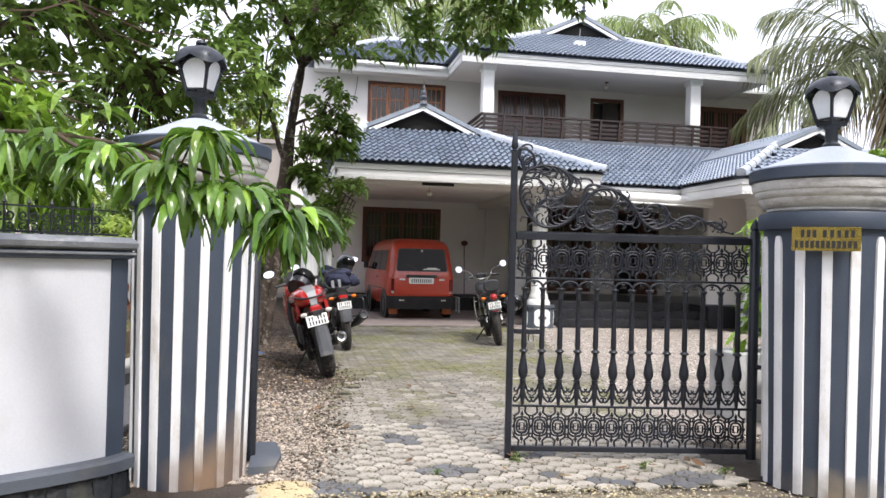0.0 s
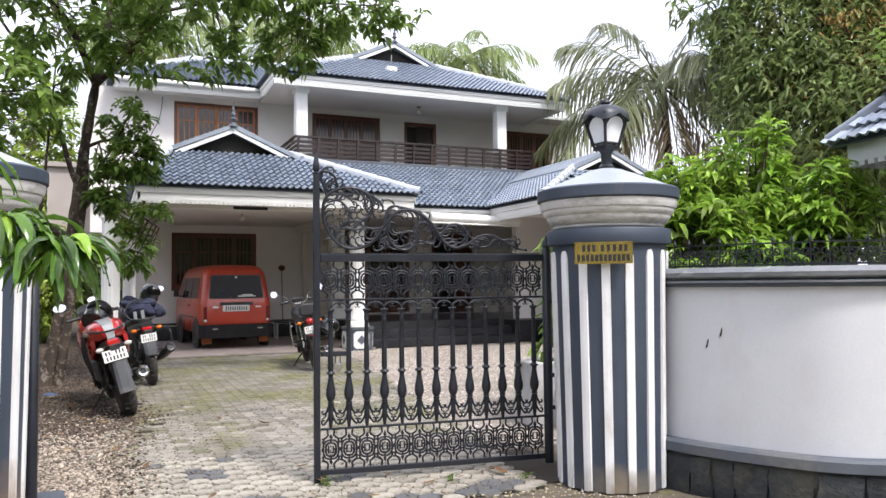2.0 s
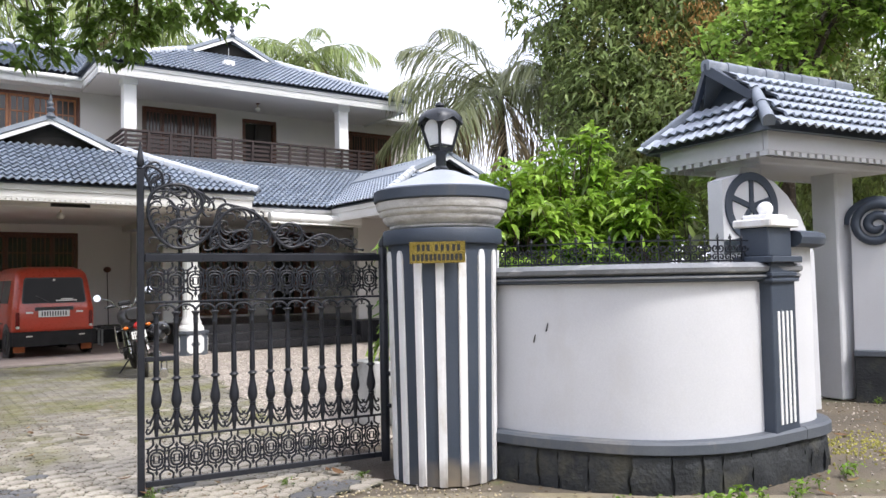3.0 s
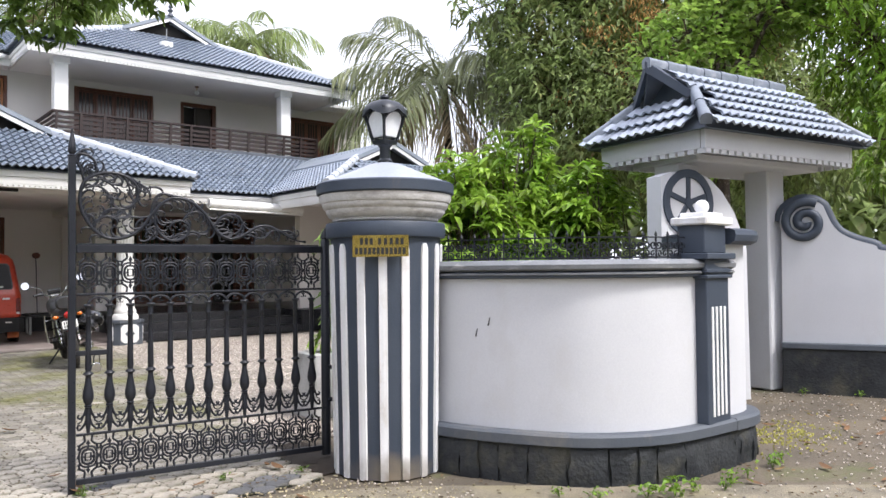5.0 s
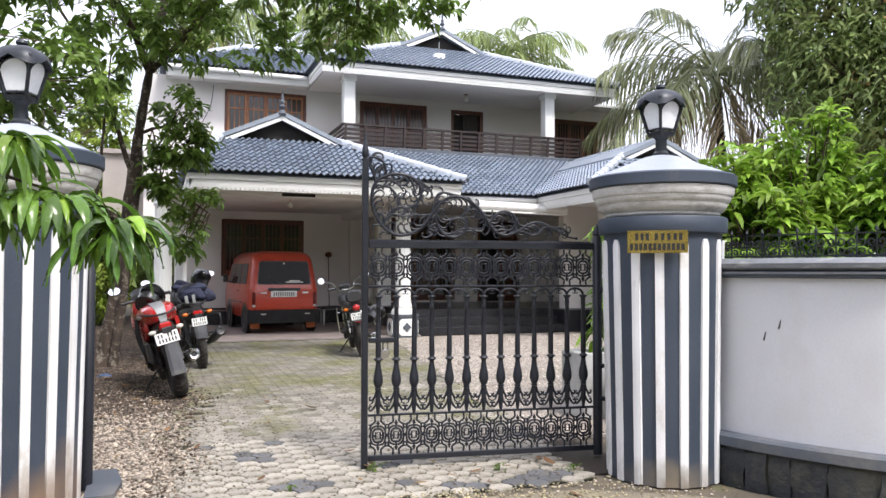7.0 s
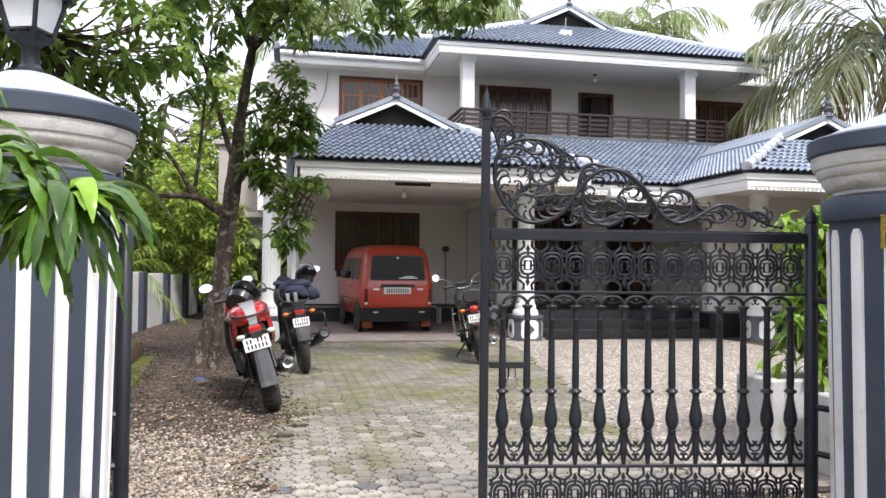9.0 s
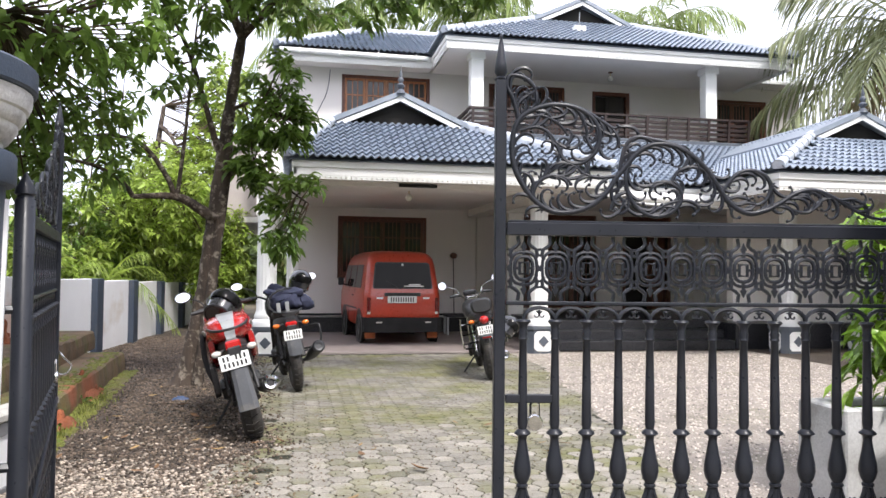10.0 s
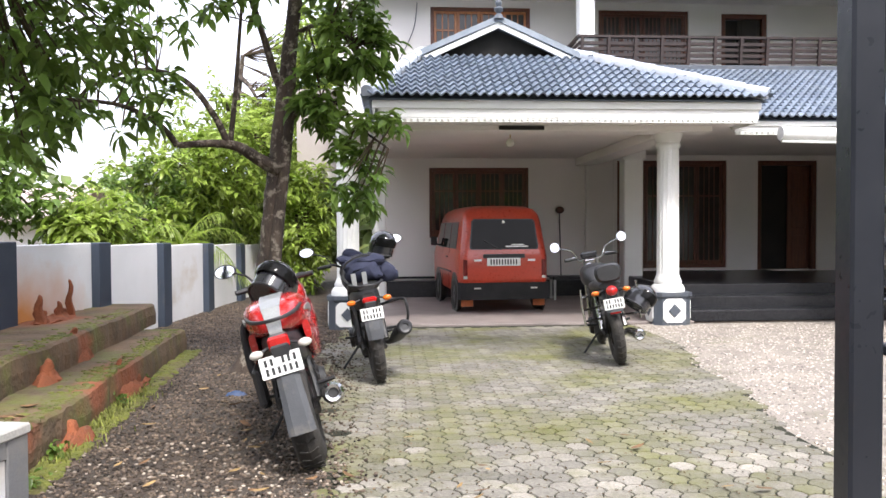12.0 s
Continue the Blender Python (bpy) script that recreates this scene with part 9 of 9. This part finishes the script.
part("wire", G().tube(smoothline([(1.45, 19.38, 5.6), (1.38, 19.36, 5.1), (1.15, 19.37, 4.6), (1.0, 19.38, 4.3)], 6), 0.009, 5), TRIM_GREY, cable, world=True)
cloth = thing("rag", pose(-0.3, 10.9, 0.0) @ Matrix.Diagonal((0.7, 0.7, 0.7, 1)), "faded blue rag on the gravel", "rag")
part("cloth", G().lathe([(0.0, 0.045), (0.03, 0.02), (0.05, 0.05), (0.08, 0.012), (0.1, 0.03), (0.125, 0.0)], 7, Matrix.Diagonal((1.0, 0.6, 1, 1))), mat("blue_cloth", (0.05, 0.09, 0.19), (0.10, 0.13, 0.22), 9, 0.9, bump=0.4), cloth, smooth=60)
# small gutter pipe along the left upper eave
gut = thing("gutter", pose(2.0, 18.7, 5.8), "white half-round gutter under the upper eave", "gutter")
part("channel", G().tube([(0.4, 18.70, 5.79), (3.45, 18.70, 5.77)], 0.05, 10), WHITE, gut, world=True, smooth=50)
for x in (0.8, 1.6, 2.4, 3.2):
    part("bracket", G().box(x - 0.01, x + 0.01, 18.64, 18.78, 5.72, 5.84, 0.003), WHITE, gut, world=True)
# ---- weeds and fallen leaves ----
def weed(x, y, s, seed, mtl=None):
    t = thing("weed", pose(x, y, 0), "small green weed at the foot of the wall", "weed", "weeds by the wall")
    lv = Leaves(seed)
    n = int(26 * s + 8)
    P = np.zeros((n, 3)) + lv.r.normal(size=(n, 3)) * [0.05 * s, 0.05 * s, 0.0] + np.stack([np.zeros(n), np.zeros(n), lv.r.uniform(0.01, 0.11 * s, n)], 1)
    D = lv.r.normal(size=(n, 3)) * [1, 1, 0.4] + [0, 0, 0.45]
    lv.blades(P, D, 0.075 * s, 0.035 * s, 0.5)
    part("leaves", None, None, t, mesh=lv.mesh("leaves", mtl or LEAF_MANGO))
    g = G()
    for k in range(4):
        g.tube([(0, 0, -0.01), (lv.r.normal() * 0.03 * s, lv.r.normal() * 0.03 * s, 0.10 * s)], 0.0025, 3)
    part("stem", g, LEAF_MID, t)


for i, (x, y, s) in enumerate(((3.72, 3.62, 1.0), (3.95, 3.46, 1.3), (4.1, 3.38, 1.7), (4.25, 3.36, 1.1), (4.55, 3.30, 1.2), (4.75, 3.3, 0.8), (5.1, 3.32, 1.3), (5.3, 3.36, 0.9), (3.6, 3.8, 0.8), (4.4, 3.25, 0.8), (-0.62, 4.55, 0.9), (-0.8, 4.3, 1.0), (7.95, 4.45, 1.0), (8.2, 4.0, 0.9))):
    weed(x, y, s * 0.5, 300 + i)
for i, (x, y, s) in enumerate(((-1.0, 9.3, 1.2), (-1.1, 10.6, 1.1), (-0.9, 8.75, 1.0), (1.55, 5.6, 0.7), (2.3, 5.35, 0.6), (2.75, 5.2, 0.6), (-1.2, 11.5, 0.9), (1.0, 5.35, 0.5))):
    weed(x, y, s * 0.7, 340 + i, LEAF_MID)

DRY = [mat("dry_leaf_brown", (0.20, 0.11, 0.05), (0.13, 0.07, 0.035), 12, 0.9, bump=0.2, rand=0.3), mat("dry_leaf_yellow", (0.33, 0.22, 0.09), (0.25, 0.16, 0.07), 12, 0.9, bump=0.2, rand=0.3)]


def dry_leaf(L, W, curl, mtl):
    g = G()
    rows = []
    for i in range(5):
        f = i / 4
        w = W * math.sin(math.pi * (0.06 + 0.88 * f)) ** 0.8 / 2
        z = 0.004 + curl * (f - 0.5) ** 2 * L
        rows.append([(-w, (f - 0.5) * L, z + curl * w * 0.8), (0, (f - 0.5) * L, z), (w, (f - 0.5) * L, z + curl * w * 0.8), (0, (f - 0.5) * L, z - 0.002)])
    return g.loft(rows).mesh("fallen_leaf", mtl, radians(60))


dl = [dry_leaf(0.12, 0.042, 0.12, DRY[0]), dry_leaf(0.11, 0.04, 0.3, DRY[1]), dry_leaf(0.13, 0.05, 0.4, DRY[0]), dry_leaf(0.09, 0.035, 0.1, DRY[1])]
rl = random.Random(77)
spots = [(2.35, 5.35, 0.03), (1.95, 5.28, 0.03), (1.72, 5.18, 0.03), (2.1, 5.05, 0.03), (1.2, 4.95, 0.0), (2.5, 4.75, 0.0)]
spots += [(rl.uniform(left_edge(5.5), right_edge(5.5)), rl.uniform(5.2, 9.5), 0.028) for _ in range(46)]
spots += [(rl.uniform(-0.9, 0.3), rl.uniform(6.2, 12.5), 0.02) for _ in range(40)] + [(rl.uniform(-1.45, -1.2), rl.uniform(9.0, 12.8), 0.238) for _ in range(12)] + [(rl.uniform(-2.0, -1.75), rl.uniform(9.5, 13.0), 0.463) for _ in range(9)]
spots += [(rl.uniform(3.6, 8.0), rl.uniform(1.6, 3.3), 0.0) for _ in range(34)] + [(rl.uniform(5.7, 7.8), rl.uniform(3.2, 4.6), 0.0) for _ in range(24)]
spots += [(rl.uniform(0.2, 3.0), rl.uniform(2.8, 4.7), 0.0) for _ in range(14)]
for i, (x, y, z) in enumerate(spots):
    ob = new("fallen_leaf", dl[rl.randrange(4)])
    ob.matrix_basis = pose(x, y, z + 0.001, rl.uniform(-12, 12), rl.uniform(-12, 12), rl.uniform(0, 360)) @ Matrix.Diagonal((*[rl.uniform(0.4, 0.95)] * 3, 1))
    tagged(ob, "dry curled brown leaf fallen on the ground", "leaf", "fallen leaves")

# ---- neighbour's roof and a post beyond the side wall ----
PINK_ROOF = mat("faded_pink_roof_sheet", (0.62, 0.50, 0.47), (0.52, 0.42, 0.40), 3, 0.7, bump=0.2, fine=60, dirt=(0.35, 0.28, 0.26), dirt_at=(0.55, 0.8), dirt_scale=1.5)
nb = thing("neighbour_house", pose(-10.5, 26.0, 0), "low neighbouring house with a faded pink ribbed roof", "house")
part("wall", G().box(-2.6, 2.6, -1.2, 3.0, 0, 1.75, 0.01), SIDE_WHITE, nb)
roof_n = part("roof", G().loft([[(-3.2, -1.9, 1.55), (3.2, -1.9, 1.55), (3.2, -1.9, 1.60), (-3.2, -1.9, 1.60)], [(-3.2, 1.0, 2.5), (3.2, 1.0, 2.5), (3.2, 1.0, 2.55), (-3.2, 1.0, 2.55)], [(-3.2, 3.6, 1.6), (3.2, 3.6, 1.6), (3.2, 3.6, 1.65), (-3.2, 3.6, 1.65)]]), PINK_ROOF, nb)
for k in range(26):
    x = -3.1 + k * 0.248
    part("rib", G().tube([(x, -1.9, 1.61), (x, 1.0, 2.56), (x, 3.6, 1.66)], 0.035, 6), PINK_ROOF, roof_n)
for x, y, h in ((-3.6, 20.0, 2.5), (-4.4, 22.5, 3.0)):
    post = thing("concrete_post", pose(x, y, 0), "slim pale concrete post among the shrubs", "post", "concrete posts")
    part("shaft", G().box(-0.05, 0.05, -0.05, 0.05, -0.1, h, 0.01), STRIPE, post)
    part("cross_arm", G().box(-0.25, 0.25, -0.025, 0.025, h - 0.3, h - 0.25, 0.005), STRIPE, post)
# ---- porch roof tiles, one by one ----
porch_tile = tile_mesh().mesh("porch_tile", TILE, radians(40))
for m in slope(porch_front, None):
    part("tile", None, None, roof, mesh=porch_tile, at=PLACE[house.name].inverted() @ m)

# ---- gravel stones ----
# tree shade is put into the darker colour of these stones
STONE_SHADED = mat("shaded_gravel_stone", (0.142, 0.107, 0.079), (0.064, 0.047, 0.035), 6, 0.85, bump=0.2, island=0.8)
STONE_PALE = mat("pale_gravel_stone", (0.50, 0.445, 0.395), (0.36, 0.32, 0.28), 6, 0.85, bump=0.2, island=0.6)


def stones(name, n, xr, yr, size, mtl, seed, ok, label):
    r = np.random.RandomState(seed)
    X, Y = r.uniform(*xr, n * 2), yr[0] + (yr[1] - yr[0]) * r.uniform(0, 1, n * 2) ** 1.35
    keep = np.array([ok(x, y) for x, y in zip(X, Y)])
    X, Y = X[keep][:n], Y[keep][:n]
    n = len(X)
    bm = bmesh.new()
    bmesh.ops.create_icosphere(bm, subdivisions=1, radius=1.0)
    bm.verts.index_update()
    V0 = np.array([v.co[:] for v in bm.verts])
    F0 = np.array([[v.index for v in f.verts] for f in bm.faces])
    bm.free()
    S = r.uniform(size * 0.45, size, (n, 1)) * r.uniform(0.6, 1.15, (n, 3)) * [1, 1, 0.65]
    V = V0[None] * S[:, None, :] * (1 + r.uniform(-0.18, 0.18, (n, len(V0), 1)))
    a = r.uniform(0, TAU, n)
    c, s = np.cos(a)[:, None], np.sin(a)[:, None]
    V = np.stack([V[..., 0] * c - V[..., 1] * s, V[..., 0] * s + V[..., 1] * c, V[..., 2]], -1)
    V += np.stack([X, Y, S[:, 2] * 0.35 + np.where((X > np.array([left_edge(q) for q in Y])) & (X < 2.0), 0.012, 0)], 1)[:, None, :]
    me = bpy.data.meshes.new(name)
    F = (F0[None] + (np.arange(n) * len(V0))[:, None, None]).reshape(-1, 3)
    me.vertices.add(n * len(V0))
    me.vertices.foreach_set("co", V.astype(np.float32).ravel())
    me.loops.add(F.size)
    me.loops.foreach_set("vertex_index", F.astype(np.int32).ravel())
    me.polygons.add(len(F))
    me.polygons.foreach_set("loop_start", (np.arange(len(F)) * 3).astype(np.int32))
    me.update(calc_edges=True)
    me.materials.append(mtl)
    return tagged(new(name, me), label, "gravel", kind="stuff")


spill = random.Random(31)


def left_ok(x, y):
    return x < left_edge(y) + 0.02 + spill.random() ** 4 * (0.38 if y < 8.5 else 0.3) and x > -0.95 - 0.33 * max(y - 8.6, 0) / 4.65 - (1.4 if y > 13.3 else 0)


stones("gravel_stones", 30000, (-2.2, 1.2), (5.4, 18.5), 0.0155, STONE_SHADED, 5, left_ok, "loose stones of the gravel yard, coloured darker for tree shade")
# paler copy near the gate: sunlight put into the stone colour
STONE_SUNLIT = mat("sunlit_gravel_stone", (0.37, 0.315, 0.255), (0.235, 0.196, 0.158), 6, 0.85, bump=0.2, island=0.7)
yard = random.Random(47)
stones("crushed_stones", 24000, (-1.3, 1.0), (5.3, 9.6), 0.0165, STONE_SUNLIT, 15, lambda x, y: left_ok(x, y) and yard.random() < min(1.0, max(0.05, (8.45 - 0.35 * x - y) / 1.2)), "loose gravel near the gate, coloured paler for sunlight")
stones("pale_gravel_stones", 22000, (2.6, 8.3), (6.0, 14.9), 0.015, STONE_PALE, 6, lambda x, y: x > right_edge(y) - 0.05 and not (3.6 < x < 5 and 5.6 < y < 7.6), "loose pale stones of the gravel forecourt")
STONE_LANE = mat("ochre_lane_stone", (0.44, 0.38, 0.24), (0.26, 0.225, 0.15), 6, 0.9, bump=0.2, island=0.55)
stones("lane_stones", 16000, (-0.9, 3.4), (3.3, 5.05), 0.010, STONE_LANE, 8, lambda x, y: math.hypot(x - LX, y - LY) > 0.33 and math.hypot(x - RX, y - RY) > 0.36 and (x < 1.4 or spill.random() < (3.4 - x) / 2.0), "small ochre stones bedded in the worn lane")
stones("road_grit", 6000, (-1.5, 9.0), (1.6, 5.0), 0.011, STONE_PALE, 7, lambda x, y: not (x > 3.3 and y > 3.3 and x < 5.6), "fine grit strewn over the lane")

# ---- pavers ----
PR = 0.08


def paver_mesh(seed, mtl):
    rng = random.Random(seed)
    corner = [(PR * math.cos(TAU * k / 6), PR * math.sin(TAU * k / 6)) for k in range(6)]
    pts = []
    for k in range(6):
        (x0, y0), (x1, y1) = corner[k], corner[(k + 1) % 6]
        out = 0.010 if k < 3 else -0.010
        mx, my = (x0 + x1) / 2, (y0 + y1) / 2
        L = math.hypot(mx, my)
        pts += [(x0, y0), (mx + mx / L * out, my + my / L * out)]
    ring = lambda s, z: [(x * s, y * s, z) for x, y in pts]
    g = G().loft([ring(0.932, -0.01), ring(0.932, 0.0172), ring(0.885, 0.0206), ring(0.5, 0.0210)])
    return g


pm = paver_mesh(1, None).mesh("paver", PAVER)
near_pavers, far_pavers = [], []
dx, dy = 1.5 * PR, math.sqrt(3) * PR
rp = random.Random(9)
for i in range(-2, 44):
    for j in range(74):
        x, y = i * dx, 5.02 + (j + 0.5 * (i % 2)) * dy
        if y > 14.75 or x < left_edge(y) - 0.02 or x > right_edge(y) + 0.02:
            continue
        if rp.random() < 0.02 and x < left_edge(y) + 0.3:
            continue
        m = pose(x, y, -0.0125 + rp.uniform(-0.0012, 0.0012), rp.uniform(-0.35, 0.35), rp.uniform(-0.35, 0.35), rp.uniform(-1.0, 1.0))
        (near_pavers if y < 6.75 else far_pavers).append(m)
paving = bpy.data.objects["joint_bed"]
paving.name = "pavement"
tagged(paving, "mossy drive of wavy interlocking concrete pavers", "paving")
dark_pm = paver_mesh(1, None).mesh("paver", PAVER_DARK)
damp = ((1.05, 5.45, 0.16), (0.45, 5.12, 0.2), (2.45, 5.12, 0.2), (1.7, 5.75, 0.13), (0.9, 6.2, 0.12))
for m in near_pavers:
    p = m.translation
    dark = any(math.hypot(p.x - x, (p.y - y) * 1.3) < q for x, y, q in damp) or rp.random() < 0.03
    part("paver", None, None, None, mesh=dark_pm if dark else pm, at=m).parent = paving
base = paver_mesh(1, None)
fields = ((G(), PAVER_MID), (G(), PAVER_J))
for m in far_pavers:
    # mid-tone copies thin out inward, blending the painted sun into the darker field
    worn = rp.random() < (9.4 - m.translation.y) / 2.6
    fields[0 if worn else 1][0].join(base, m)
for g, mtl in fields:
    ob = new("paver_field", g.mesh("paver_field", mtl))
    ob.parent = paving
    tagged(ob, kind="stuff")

# ---- leaf litter and crumbs over the drive ----
LITTER = mat("leaf_litter", (0.14, 0.095, 0.05), (0.07, 0.05, 0.03), 9, 0.95, bump=0.1, island=0.5)
lv = Leaves(91)
n = 5200
Y = 5.1 + 9.0 * lv.r.uniform(0, 1, n) ** 1.3
X = np.array([lv.r.uniform(left_edge(y) - 0.1, right_edge(y) + 0.05) for y in Y])
X = np.where(lv.r.uniform(0, 1, n) < 0.35, [left_edge(y) + abs(lv.r.normal()) * 0.35 for y in Y], X)
D = lv.r.normal(size=(n, 3)) * [1, 1, 0.12]
lv.blades(np.stack([X, Y, np.full(n, 0.015)], 1), D, 0.02, 0.010, 0.05)
tagged(new("leaf_litter", lv.mesh("leaf_litter", LITTER)), "small brown leaf crumbs strewn over the drive", "litter", kind="stuff")
lv = Leaves(92)
n = 1500
Y = 1.8 + 3.0 * lv.r.uniform(0, 1, n)
X = lv.r.uniform(-1.0, 8.5, n)
D = lv.r.normal(size=(n, 3)) * [1, 1, 0.12]
lv.blades(np.stack([X, Y, np.full(n, 0.003)], 1), D, 0.03, 0.014, 0.05)
tagged(new("leaf_litter", lv.mesh("leaf_litter", LITTER)), "small brown leaf crumbs strewn over the lane", "litter", kind="stuff")
